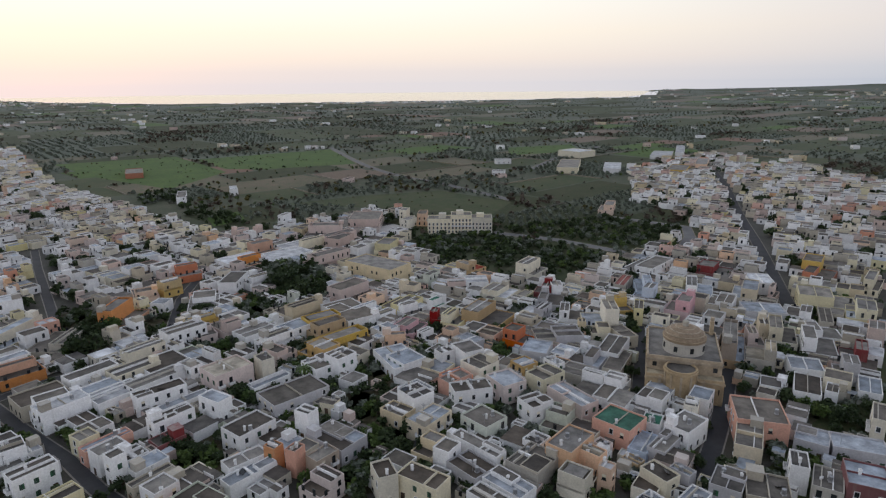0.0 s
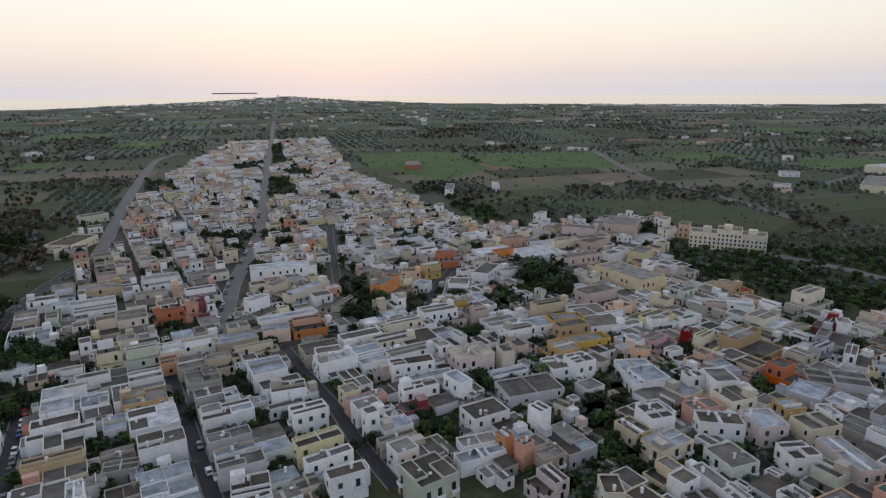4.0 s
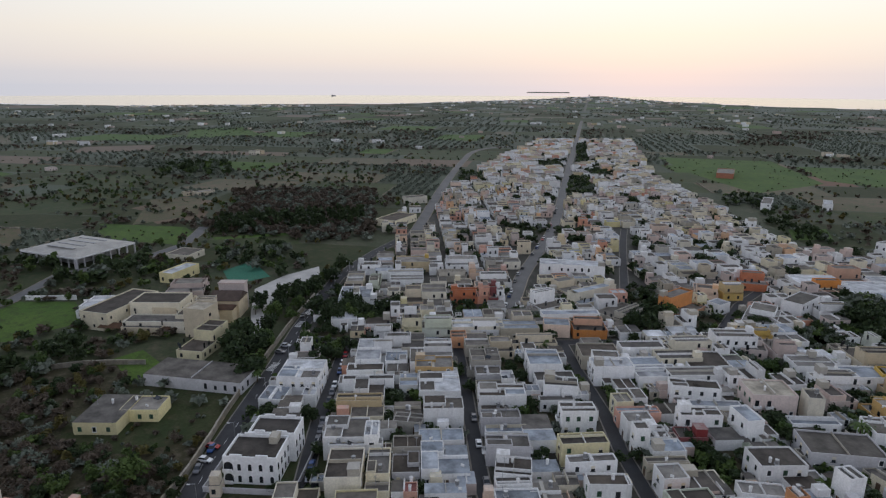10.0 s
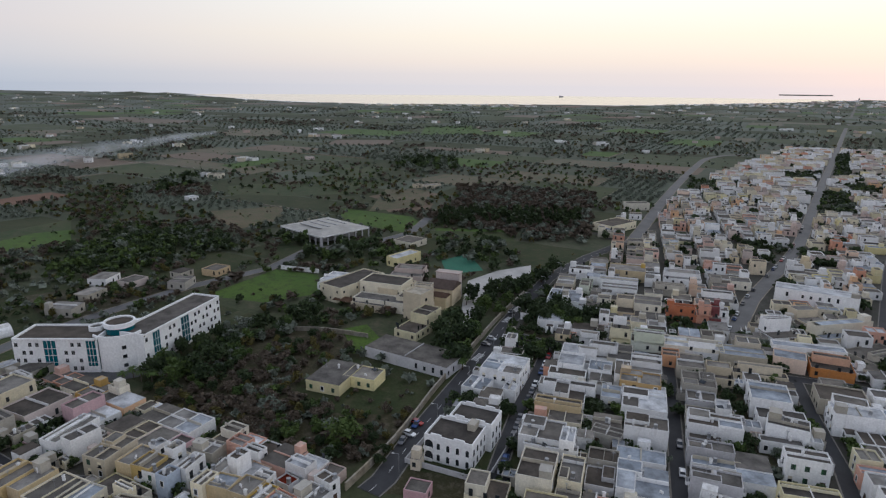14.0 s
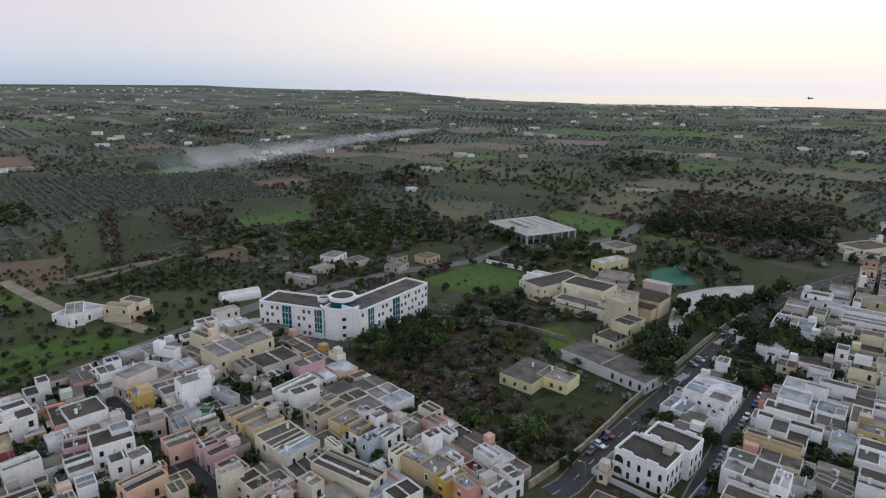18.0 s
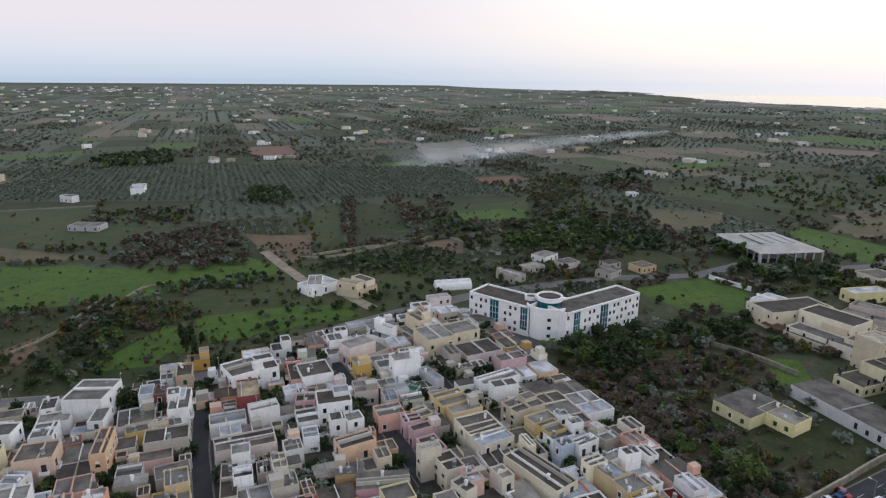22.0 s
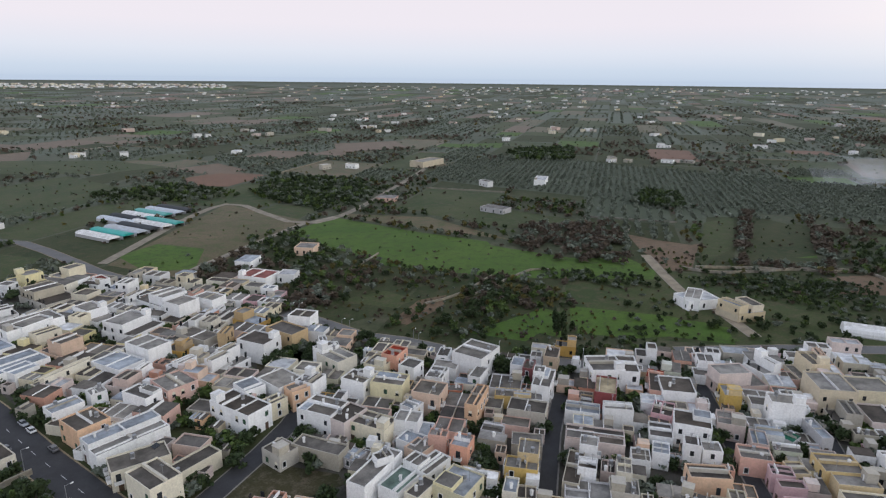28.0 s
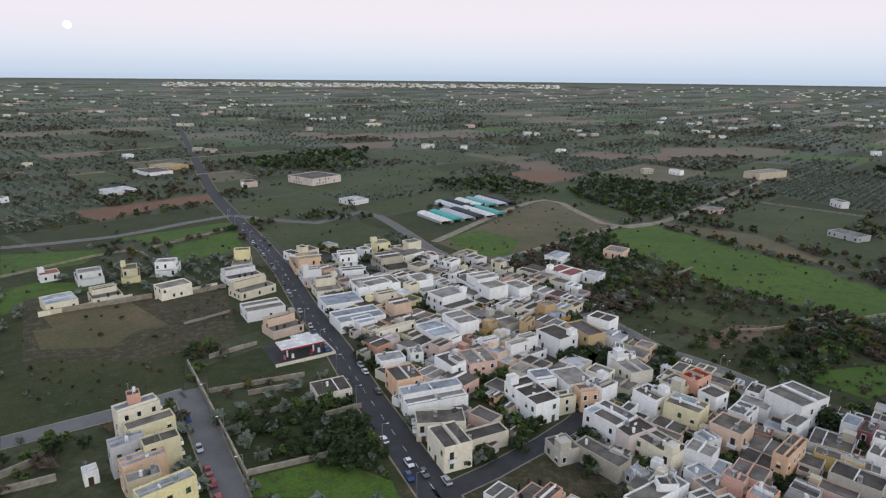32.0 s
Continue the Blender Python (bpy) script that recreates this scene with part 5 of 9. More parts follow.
# ---- gardens among the houses ----
garden([(-93, 228), (-75, 227), (-71, 215), (-87, 216)])
garden([(-92, 278), (-78, 274), (-72, 245), (-84, 249)])
garden([(-166, 252), (-159, 269), (-132, 236), (-124, 214), (-139, 215)])
garden([(-77, 157), (-64, 160), (-56, 144), (-70, 143)])
garden([(-33, 186), (-18, 189), (-14, 163), (-26, 162)])
garden([(-21, 164), (1, 169), (2, 152), (-19, 151)])
garden([(-28, 153), (-18, 154), (-16, 135), (-25, 133)])
garden([(-27, 217), (-17, 211), (-15, 189), (-24, 193)])
garden([(-73, 194), (-63, 190), (-60, 179), (-68, 181)])
garden([(-118, 179), (-109, 179), (-103, 168), (-111, 169)])
garden([(-131, 258), (-121, 261), (-110, 235), (-118, 232)])
garden([(-96, 328), (-67, 327), (-54, 281), (-79, 278)])
garden([(21, 224), (29, 219), (27, 207), (20, 210)])
garden([(67, 152), (74, 150), (70, 143), (65, 143)])
garden([(116, 174), (140, 175), (126, 154), (109, 158)])
garden([(-228, 117), (-210, 122), (-192, 109), (-211, 105)])
garden([(-170, 78), (-164, 84), (-155, 78), (-161, 74)])
garden([(-151, 152), (-143, 160), (-128, 143), (-135, 138)])
garden([(-122, 136), (-115, 143), (-104, 131), (-111, 126)])
garden([(-264, 137), (-242, 156), (-216, 138), (-227, 119)])
garden([(-46, 350), (-35, 364), (-31, 338), (-41, 330)])
garden([(-72, -216), (-81, -209), (-74, -194), (-65, -201)])
garden([(-95, -124), (-99, -119), (-92, -111), (-88, -116)])
garden([(-96, -149), (-101, -143), (-96, -136), (-92, -141)])
garden([(-60, -214), (-84, -216), (-77, -197), (-56, -196)])
garden([(-24, -194), (-40, -197), (-39, -183), (-24, -180)])
garden([(-214, 110), (-204, 118), (-187, 103), (-191, 96)])
garden([(-453, 548), (-441, 584), (-349, 470), (-362, 446)])
garden([(-315, 315), (-271, 357), (-256, 341), (-298, 300)])
garden([(-579, 639), (-552, 663), (-500, 602), (-514, 575)])
garden([(-569, 493), (-528, 496), (-491, 457), (-500, 434)])
garden([(-702, 881), (-725, 941), (-504, 661), (-496, 628)])
garden([(-480, 635), (-445, 636), (-415, 582), (-435, 576)])
garden([(-96, 228), (-87, 239), (-68, 228), (-64, 223), (-73, 220), (-85, 218)])
garden([(-72, 193), (-65, 200), (-61, 187), (-67, 181)])
garden([(-63, 222), (-54, 227), (-47, 208), (-48, 200), (-55, 211)])
garden([(-28, 190), (-21, 185), (-20, 174), (-25, 169), (-30, 176)])
garden([(-94, 280), (-86, 290), (-77, 267), (-85, 257)])
garden([(-174, 263), (-159, 273), (-154, 258), (-163, 250)])
garden([(-77, 155), (-68, 164), (-59, 149), (-68, 143)])
garden([(-220, 172), (-204, 186), (-198, 180), (-213, 168)])
garden([(-20, 164), (-13, 167), (0, 154), (-9, 145), (-18, 153)])
garden([(-27, 145), (-20, 147), (-20, 135), (-27, 134)])
garden([(-24, 210), (-18, 215), (-15, 204), (-23, 198)])
garden([(23, 224), (29, 227), (30, 218), (23, 212)])
garden([(-24, -183), (-30, -170), (-30, -160), (-23, -165)])
garden([(-92, -121), (-96, -117), (-91, -111), (-87, -115)])
garden([(-8, -209), (-15, -212), (-15, -202), (-10, -200)])
garden([(114, 167), (122, 163), (132, 173), (126, 177)])
garden([(109, 180), (113, 173), (108, 167), (104, 169)])

# ---- houses seen clearly ----
house(-204.8, 60.2, 13.7, 35.9, 130, 4.29, "greywall", "grey", smooth=True)
villa(-145.2, 57.2, 15.7, 19.4, 46.9, 8.00)
house(-232.4, 70.5, 10.5, 22.2, 41, 7.74, "lemon", "dark")
house(20.5, -182.2, 9.4, 11.3, 112, 4.00, "cream", "dark")
house(-333.5, 91.9, 8.2, 20.6, 32, 5.46, "lemon", "white")
house(-270.4, 62.4, 16.8, 23.7, 47, 6.88, "sand", "grey")
house(-284.8, 71.3, 14.6, 24.1, 37, 6.88, "sand", "grey")
house(-254.0, 78.1, 9.6, 13.4, 57, 12.00, "sand", "sand")
house(-83.9, -200.1, 5.4, 7.4, 75, 6.88, "white", "grey")
house(75.3, -607.2, 36.0, 36.0, 137, 6.88, "rose", "grey")
house(237.2, -550.5, 20.7, 22.5, 138, 4.00, "white", "white")
house(244.9, -701.6, 31.9, 26.8, 144, 3.90, "ochre", "sand")
house(248.7, -664.9, 35.8, 25.3, 135, 3.90, "white", "grey")
house(31.3, -500.7, 17.0, 17.0, 133, 3.90, "white", "white")
house(-344.0, -11.0, 10.1, 10.8, 49, 3.90, "ochre", "grey")
house(-320.3, -67.5, 8.2, 12.0, 55, 3.50, "stone", "pale")
house(-335.6, -51.1, 9.6, 11.3, 47, 3.50, "rose", "grey")
house(-344.1, -28.3, 7.8, 8.9, 47, 3.50, "stone", "dark")
house(-373.0, 107.1, 15.1, 15.9, 36, 3.90, "cream", "grey")
house(-372.5, 261.0, 17.0, 29.5, 21, 5.46, "cream", "dark")
house(17.9, 320.1, 12.3, 12.4, 132, 6.88, "ochre", "red")
house(194.1, 853.3, 36.0, 36.0, 132, 8.60, "cream", "white")
house(-134.5, 97.6, 8.8, 5.3, 42, 3.90, "stone", "grey")
house(-210.5, -105.0, 7.9, 11.7, 51, 4.68, "white", "pale")
house(-166.8, -117.8, 6.2, 5.4, 32, 4.29, "salmon", "red")
house(-119.2, -59.8, 13.4, 6.8, 119, 4.68, "pink", "grey")
house(-120.2, -69.7, 5.2, 7.4, 29, 4.68, "ochre", "grey")
house(-172.5, 149.9, 6.1, 6.8, 53, 5.0, "orange", "grey")
house(86.2, 247.7, 12.1, 3.9, 71, 8.0, "lemon", "grey")
house(110.5, 212.2, 26.1, 8.1, 64, 10.0, "tan", "bluewhite")
house(-160.1, -86.2, 8.1, 7.5, 36, 5.5, "rose", "pale")
house(-149.2, -72.5, 6.6, 8.2, 42, 5.5, "salmon", "grey")
house(-130.2, -52.0, 3.4, 5.7, 45, 9.5, "cream", "white")
house(-60.2, -170.0, 6.6, 5.5, 8, 7.0, "peach", "grey")
house(-65.3, -171.7, 7.4, 6.7, 32, 8.0, "white", "grey")
house(-247.0, -158.8, 15.5, 6.9, 29, 6.0, "white", "pale")
house(-251.3, -139.6, 11.8, 12.5, 84, 7.5, "sand", "bluewhite")
house(-326.1, -27.4, 9.4, 11.2, 66, 4.0, "stone", "grey")

house(-253.1, -138.9, 14.3, 13.2, 69, 6.9, "sand", "bluewhite")
house(-248.1, -157.6, 11.9, 16.6, 69, 4.7, "white", "white")
house(81.3, 254.7, 5.8, 9.4, 9, 8.0, "yellow", "grey")
house(-161.4, 100.6, 17.0, 3.5, 53, 6.0, "white", "dark")
house(-151.3, 90.8, 14.1, 4.9, 53, 6.0, "yellow", "grey")
house(-136.8, 77.7, 12.1, 10.5, 53, 7.0, "white", "grey")
house(-129.6, 81.4, 3.8, 7.5, 53, 9.0, "white", "white")
house(-130.5, 76.7, 14.7, 3.5, 53, 6.0, "white", "pale")
house(-121.4, 68.0, 8.9, 12.7, 53, 8.0, "cream", "dark")
house(-118.0, 75.9, 5.8, 11.4, 53, 7.0, "cream", "grey")
house(-112.4, 71.7, 6.1, 5.8, 53, 5.0, "cream", "grey")
house(-144.9, 117.8, 13.6, 12.4, 53, 5.0, "white", "white")
house(-130.1, 107.3, 12.0, 7.4, 53, 7.5, "white", "grey")
house(-121.0, 99.1, 12.8, 6.3, 53, 4.2, "white", "bluewhite")
house(-111.0, 92.1, 12.7, 13.0, 53, 4.2, "white", "bluewhite")
house(-123.0, 88.7, 8.0, 5.9, 53, 5.0, "stone", "dark")
house(-116.3, 83.3, 7.3, 8.3, 53, 4.0, "greywall", "dark")
house(-108.7, 77.3, 6.6, 4.7, 53, 4.0, "white", "grey")
house(-106.9, 77.8, 3.4, 4.0, 53, 4.6, "salmon", "red")
house(-101.0, 84.1, 10.3, 4.1, 53, 4.5, "white", "bluewhite")
house(-139.8, 101.0, 8.4, 8.2, 53, 3.5, "stone", "grey")
house(-154.8, 112.4, 6.2, 9.1, 53, 4.0, "white", "bluewhite")
house(-132.6, 132.6, 13.9, 7.2, 53, 4.2, "stone", "grey")
house(-122.0, 121.4, 8.3, 3.8, 53, 4.0, "stone", "dark")
house(-111.7, 116.0, 12.4, 3.4, 53, 4.0, "white", "bluewhite")
house(-107.6, 112.2, 12.3, 4.0, 53, 4.0, "stone", "grey")
house(-87.1, 94.9, 10.7, 4.2, 53, 6.0, "white", "bluewhite")
house(-114.5, 141.2, 11.1, 3.4, 53, 4.0, "white", "grey")
house(-77.3, 117.1, 11.2, 3.8, 53, 5.0, "white", "dark")
house(-92.5, 110.5, 7.6, 5.4, 53, 4.0, "white", "bluewhite")
house(-84.9, 102.1, 7.9, 6.8, 53, 4.5, "white", "pale")
house(-85.3, 110.8, 5.8, 5.3, 53, 4.0, "cream", "grey")
house(-128.6, 137.5, 6.5, 4.5, 53, 4.0, "greywall", "grey")
house(-92.9, 153.4, 13.1, 4.2, 53, 5.0, "salmon", "bluewhite")
house(-83.5, 140.3, 4.1, 4.1, 53, 9.0, "white", "grey")
house(-82.8, 146.8, 6.4, 6.5, 53, 5.0, "white", "grey")
house(-77.2, 143.4, 9.2, 6.2, 53, 4.5, "white", "bluewhite")
house(-73.0, 136.7, 11.3, 3.4, 53, 5.0, "stone", "grey")
house(-56.6, 122.0, 11.1, 11.3, 57, 8.0, "palegreen", "dark")
house(-80.8, 177.4, 15.6, 3.9, 48, 4.0, "white", "bluewhite")
house(-48.9, 138.6, 13.7, 4.9, 48, 4.5, "white", "bluewhite")
house(-57.3, 190.6, 14.3, 4.7, 48, 4.0, "white", "bluewhite")
house(-41.1, 198.7, 10.1, 9.8, 42, 6.5, "white", "grey")
house(-187.2, 151.2, 13.1, 8.1, 53, 8.0, "palegreen", "grey")
house(-194.7, 143.5, 8.6, 8.7, 53, 8.0, "lemon", "grey")
house(-194.9, 142.8, 5.3, 7.3, 53, 10.5, "white", "white")
house(-198.5, 131.6, 7.3, 8.3, 53, 6.0, "white", "grey")
house(-181.0, 126.3, 10.9, 6.8, 53, 7.5, "white", "grey")
house(-181.5, 113.9, 9.0, 18.8, 53, 5.5, "white", "white")
house(-178.6, 118.0, 7.9, 5.7, 53, 8.0, "white", "pale")
house(-170.6, 105.2, 12.6, 5.8, 53, 5.0, "white", "dark")
house(-167.5, 135.4, 10.6, 11.7, 53, 6.0, "white", "pale")
house(-156.6, 124.8, 13.2, 8.9, 53, 6.0, "ochre", "pale")
house(-150.8, 121.9, 13.8, 6.8, 53, 5.0, "white", "white")
house(-178.8, 132.3, 8.7, 14.5, 53, 5.0, "stone", "grey")
house(-165.4, 124.0, 5.2, 12.4, 53, 6.0, "white", "grey")
house(-171.0, 118.8, 7.9, 8.6, 53, 5.0, "white", "bluewhite")
house(-176.9, 164.0, 21.3, 10.3, 53, 5.0, "cream", "white")
house(-172.4, 164.0, 11.7, 5.0, 53, 7.0, "white", "white")
house(-164.6, 175.8, 15.9, 9.5, 53, 5.0, "stone", "bluewhite")
house(-164.1, 151.8, 9.3, 12.1, 53, 5.0, "stone", "grey")
house(-155.3, 156.4, 10.0, 8.6, 53, 6.0, "sand", "grey")
house(-151.2, 144.3, 10.7, 11.0, 53, 5.0, "stone", "grey")
house(-140.9, 136.4, 8.8, 7.7, 53, 5.0, "greywall", "grey")
house(-133.4, 138.0, 4.3, 6.3, 53, 6.0, "white", "white")
house(-242.0, 145.4, 14.9, 16.8, 53, 5.0, "white", "bluewhite")
house(-237.6, 143.5, 3.4, 10.9, 53, 8.0, "white", "white")
house(-261.8, 157.3, 8.6, 13.0, 53, 5.0, "sand", "pale")
house(-254.4, 164.2, 5.7, 21.2, 53, 7.0, "palegreen", "grey")
house(-280.0, 177.7, 12.6, 15.2, 53, 6.0, "white", "pale")
house(-268.8, 198.9, 18.7, 12.7, 53, 6.0, "yellow", "pale")
house(-255.7, 184.4, 19.1, 6.8, 53, 5.0, "white", "white")
house(-246.0, 178.1, 17.0, 9.4, 53, 5.0, "white", "pale")
house(-234.3, 161.9, 6.3, 12.0, 53, 6.0, "cream", "grey")
house(-220.6, 163.4, 9.1, 13.6, 53, 8.0, "sand", "dark")
house(-219.1, 174.5, 11.7, 13.0, 53, 7.0, "cream", "grey")
house(-240.8, 203.9, 15.7, 11.7, 53, 6.0, "stone", "grey")
house(-252.2, 221.0, 18.5, 13.1, 53, 6.0, "white", "pale")
house(-218.7, 213.8, 17.3, 11.3, 53, 6.0, "white", "pale")
house(-204.3, 193.2, 6.3, 7.9, 53, 8.0, "salmon", "grey")
house(-200.7, 195.7, 4.5, 9.9, 53, 8.0, "red", "grey")
house(-200.5, 200.0, 4.5, 9.7, 53, 7.0, "white", "grey")
house(-211.0, 186.4, 13.0, 9.6, 53, 7.0, "terracotta", "dark")
house(-189.3, 187.4, 7.5, 10.5, 53, 4.0, "white", "pale")
house(-203.4, 257.4, 34.3, 10.8, 41, 8.0, "white", "white", smooth=True)
house(-176.7, 207.3, 14.2, 11.5, 79, 9.0, "white", "grey")
house(-185.9, 232.6, 11.7, 13.3, 79, 7.0, "sand", "pale")
house(-168.9, 233.1, 27.5, 10.3, 82, 7.0, "cream", "bluewhite", smooth=True)
house(-149.1, 225.9, 20.3, 14.5, 90, 6.0, "stone", "grey", smooth=True)
house(-146.7, 199.1, 13.7, 9.6, 47, 6.5, "orange", "dark")
house(-155.7, 189.3, 10.7, 8.2, 44, 5.5, "peach", "bluewhite")
house(-160.6, 203.9, 25.2, 5.4, 53, 5.0, "white", "bluewhite")
house(-165.7, 207.9, 5.9, 4.6, 53, 6.0, "lemon", "grey")
house(-135.2, 251.2, 18.9, 12.8, 88, 9.5, "orange", "grey")
house(-126.1, 267.3, 7.7, 6.8, 84, 5.0, "white", "bluewhite")
house(-140.6, 282.6, 10.6, 16.6, 31, 7.0, "peach", "pale")
house(-134.0, 291.6, 9.7, 12.8, 51, 8.0, "yellow", "grey")
house(-110.9, 213.8, 16.2, 9.8, 53, 7.0, "cream", "pale")
house(-103.3, 230.8, 16.6, 15.0, 48, 8.0, "white", "grey")
house(-150.9, 170.5, 17.5, 4.7, 53, 6.0, "sand", "grey")
house(-124.9, 152.3, 13.6, 7.0, 53, 4.5, "white", "grey")
house(-127.4, 179.8, 14.3, 11.9, 50, 5.5, "stone", "dark")
house(-115.4, 171.2, 13.9, 7.8, 53, 7.5, "white", "white")
house(-119.7, 195.5, 16.4, 6.3, 53, 6.0, "white", "grey")
house(-111.2, 184.0, 14.1, 9.0, 53, 5.0, "white", "bluewhite")
house(-104.5, 181.7, 15.4, 9.7, 53, 5.0, "white", "white")
house(-106.1, 197.9, 15.6, 8.0, 53, 6.0, "cream", "grey")
house(-97.6, 202.7, 14.8, 17.1, 48, 5.0, "white", "dark")
house(-95.2, 189.7, 17.9, 7.0, 53, 6.0, "white", "pale")
house(-132.1, 314.4, 13.3, 10.2, 37, 8.0, "terracotta", "pale")
house(-106.9, 267.7, 13.2, 22.8, 17, 6.0, "white", "pale", smooth=True)
house(-101.3, 245.4, 14.0, 8.0, 48, 6.0, "yellow", "grey")
house(-101.9, 295.2, 19.4, 9.0, 89, 7.5, "white", "grey")
house(-91.5, 300.8, 13.4, 7.8, 48, 7.0, "white", "grey")
house(-87.9, 239.5, 7.8, 15.1, 46, 7.5, "rose", "grey")
house(-94.5, 232.3, 9.1, 9.1, 34, 6.0, "rose", "grey")
house(-62.0, 258.3, 16.9, 15.4, 47, 8.0, "sand", "dark")
house(-64.0, 225.1, 13.0, 9.0, 48, 7.0, "white", "pale")
house(-73.6, 232.4, 15.0, 9.8, 48, 5.0, "white", "pale")
house(-58.5, 233.9, 12.9, 9.2, 48, 6.0, "white", "bluewhite")
house(-50.4, 244.5, 15.7, 12.3, 37, 7.0, "yellow", "bluewhite")
house(-45.2, 233.8, 13.5, 8.7, 43, 8.0, "ochre", "dark")
house(-38.1, 251.2, 15.2, 25.7, 36, 6.0, "white", "grey", smooth=True)
house(-103.9, 334.4, 13.5, 9.7, 48, 7.0, "orange", "grey")
house(-104.9, 359.3, 15.9, 11.0, 48, 9.0, "orange", "grey")
house(-112.0, 339.4, 23.5, 15.0, 48, 5.0, "white", "white", smooth=True)
house(-89.3, 347.5, 29.7, 18.7, 48, 5.0, "white", "white", smooth=True)
house(-87.0, 370.4, 25.2, 12.0, 48, 5.0, "white", "white", smooth=True)
house(-62.7, 337.0, 24.0, 12.2, 48, 9.0, "rose", "dark", smooth=True)
house(-64.2, 382.8, 29.1, 12.9, 48, 9.0, "rose", "grey", smooth=True)
house(-74.3, 365.5, 17.4, 9.8, 48, 9.0, "cream", "grey")
house(-39.3, 223.9, 22.3, 11.9, 43, 7.0, "yellow", "bluewhite", smooth=True)
house(-31.5, 313.6, 16.7, 31.8, 53, 9.0, "sand", "pale", smooth=True)
house(-40.2, 278.3, 20.4, 15.8, 51, 8.0, "rose", "dark", smooth=True)
house(-16.1, 263.1, 15.2, 13.5, 57, 6.0, "lemon", "grey")
house(-10.6, 281.3, 6.5, 15.0, 61, 7.0, "sand", "pale")
house(-11.7, 254.0, 9.2, 8.4, 37, 7.0, "white", "grey")
house(-0.5, 260.5, 7.8, 4.9, 49, 7.0, "white", "green")
house(0.1, 245.9, 6.0, 6.0, 77, 7.0, "red", "grey")
house(-3.3, 225.9, 6.5, 7.9, 49, 6.0, "white", "dark")
house(-16.3, 218.2, 10.1, 5.2, 6, 8.0, "peach", "pale")
house(-40.9, 251.4, 8.0, 15.6, 45, 6.0, "white", "grey")
house(-31.4, 255.7, 13.8, 4.7, 46, 6.0, "white", "bluewhite")
house(-21.2, 233.9, 6.2, 11.8, 47, 6.0, "white", "bluewhite")
house(-25.2, 248.4, 15.1, 4.7, 46, 5.0, "white", "pale")
house(2.3, 206.1, 5.9, 4.8, 34, 7.0, "white", "grey")
house(5.9, 188.3, 8.5, 7.8, 35, 6.0, "salmon", "bluewhite")
house(12.2, 220.7, 6.8, 9.7, 40, 5.0, "greywall", "bluewhite")
house(29.8, 277.7, 14.8, 13.5, 57, 6.0, "cream", "white")
house(19.3, 291.3, 11.0, 11.0, 2, 6.0, "white", "white")
house(9.6, 287.2, 10.4, 10.4, 5, 6.0, "rose", "grey")
house(-4.7, 301.3, 10.9, 8.3, 56, 7.0, "palegreen", "grey")
house(51.8, 265.6, 15.1, 10.7, 72, 6.0, "greywall", "grey")
house(57.4, 248.0, 12.6, 9.8, 76, 7.0, "white", "grey")
house(67.3, 240.3, 14.8, 13.7, 85, 11.0, "cream", "bluewhite")
house(99.8, 282.9, 21.2, 7.8, 77, 7.0, "paleblue", "bluewhite")
house(92.2, 290.5, 18.2, 5.3, 60, 5.0, "stone", "red")
house(114.3, 319.3, 32.5, 16.4, 47, 6.0, "white", "pale", smooth=True)
house(50.9, 279.8, 8.8, 7.9, 70, 7.0, "red", "dark")
house(58.3, 277.8, 8.6, 8.6, 88, 8.0, "white", "pale")
house(49.9, 311.7, 16.0, 11.1, 55, 9.0, "cream", "pale")
house(65.7, 213.2, 17.8, 8.1, 60, 5.0, "white", "grey")
house(64.2, 202.0, 18.3, 6.5, 60, 4.0, "stone", "grey")
house(40.4, 197.2, 3.9, 6.7, 30, 6.5, "white", "white")
house(42.6, 224.0, 10.3, 10.3, 4, 5.0, "stone", "grey")
house(50.4, 224.1, 10.6, 10.6, 3, 6.0, "greywall", "grey")
house(60.1, 235.0, 5.3, 5.3, 85, 6.0, "sand", "grey")
house(64.9, 230.0, 7.4, 7.4, 86, 6.0, "cream", "grey")
house(72.9, 225.7, 6.3, 12.3, 14, 5.0, "stone", "grey")
house(62.3, 160.1, 6.2, 5.2, 61, 5.0, "white", "green")
house(41.7, 133.6, 3.4, 3.4, 53, 8.0, "peach", "white")
house(26.7, 149.5, 5.8, 5.4, 47, 6.0, "white", "grey")
house(70.0, 155.0, 11.2, 7.4, 40, 7.0, "white", "pale")
house(75.3, 164.3, 5.9, 4.0, 61, 8.0, "cream", "grey")
house(80.2, 169.3, 8.1, 6.0, 55, 8.0, "white", "bluewhite")
house(61.3, 134.9, 3.4, 5.5, 39, 5.5, "greywall", "bluewhite")
house(62.5, 149.1, 14.0, 5.0, 46, 5.0, "greywall", "pale")
house(60.0, 124.1, 7.4, 5.0, 43, 6.0, "white", "bluewhite")
house(49.8, 124.6, 5.4, 4.7, 36, 5.0, "white", "bluewhite")
house(51.2, 142.6, 3.4, 5.0, 42, 3.5, "ochre", "pale")
house(5.4, 185.8, 10.0, 5.6, 40, 6.5, "salmon", "pale")
house(11.4, 124.4, 5.2, 9.4, 46, 7.0, "white", "grey")
house(-34.2, 175.2, 4.4, 4.9, 69, 4.0, "cream", "grey")
house(84.6, 148.2, 14.3, 6.8, 62, 7.0, "sand", "grey")
house(103.3, 150.0, 9.0, 8.4, 55, 5.0, "greywall", "bluewhite")
house(113.2, 145.6, 8.2, 13.2, 67, 5.0, "greywall", "bluewhite")
house(102.6, 127.5, 11.1, 9.0, 63, 8.5, "red", "bluewhite")
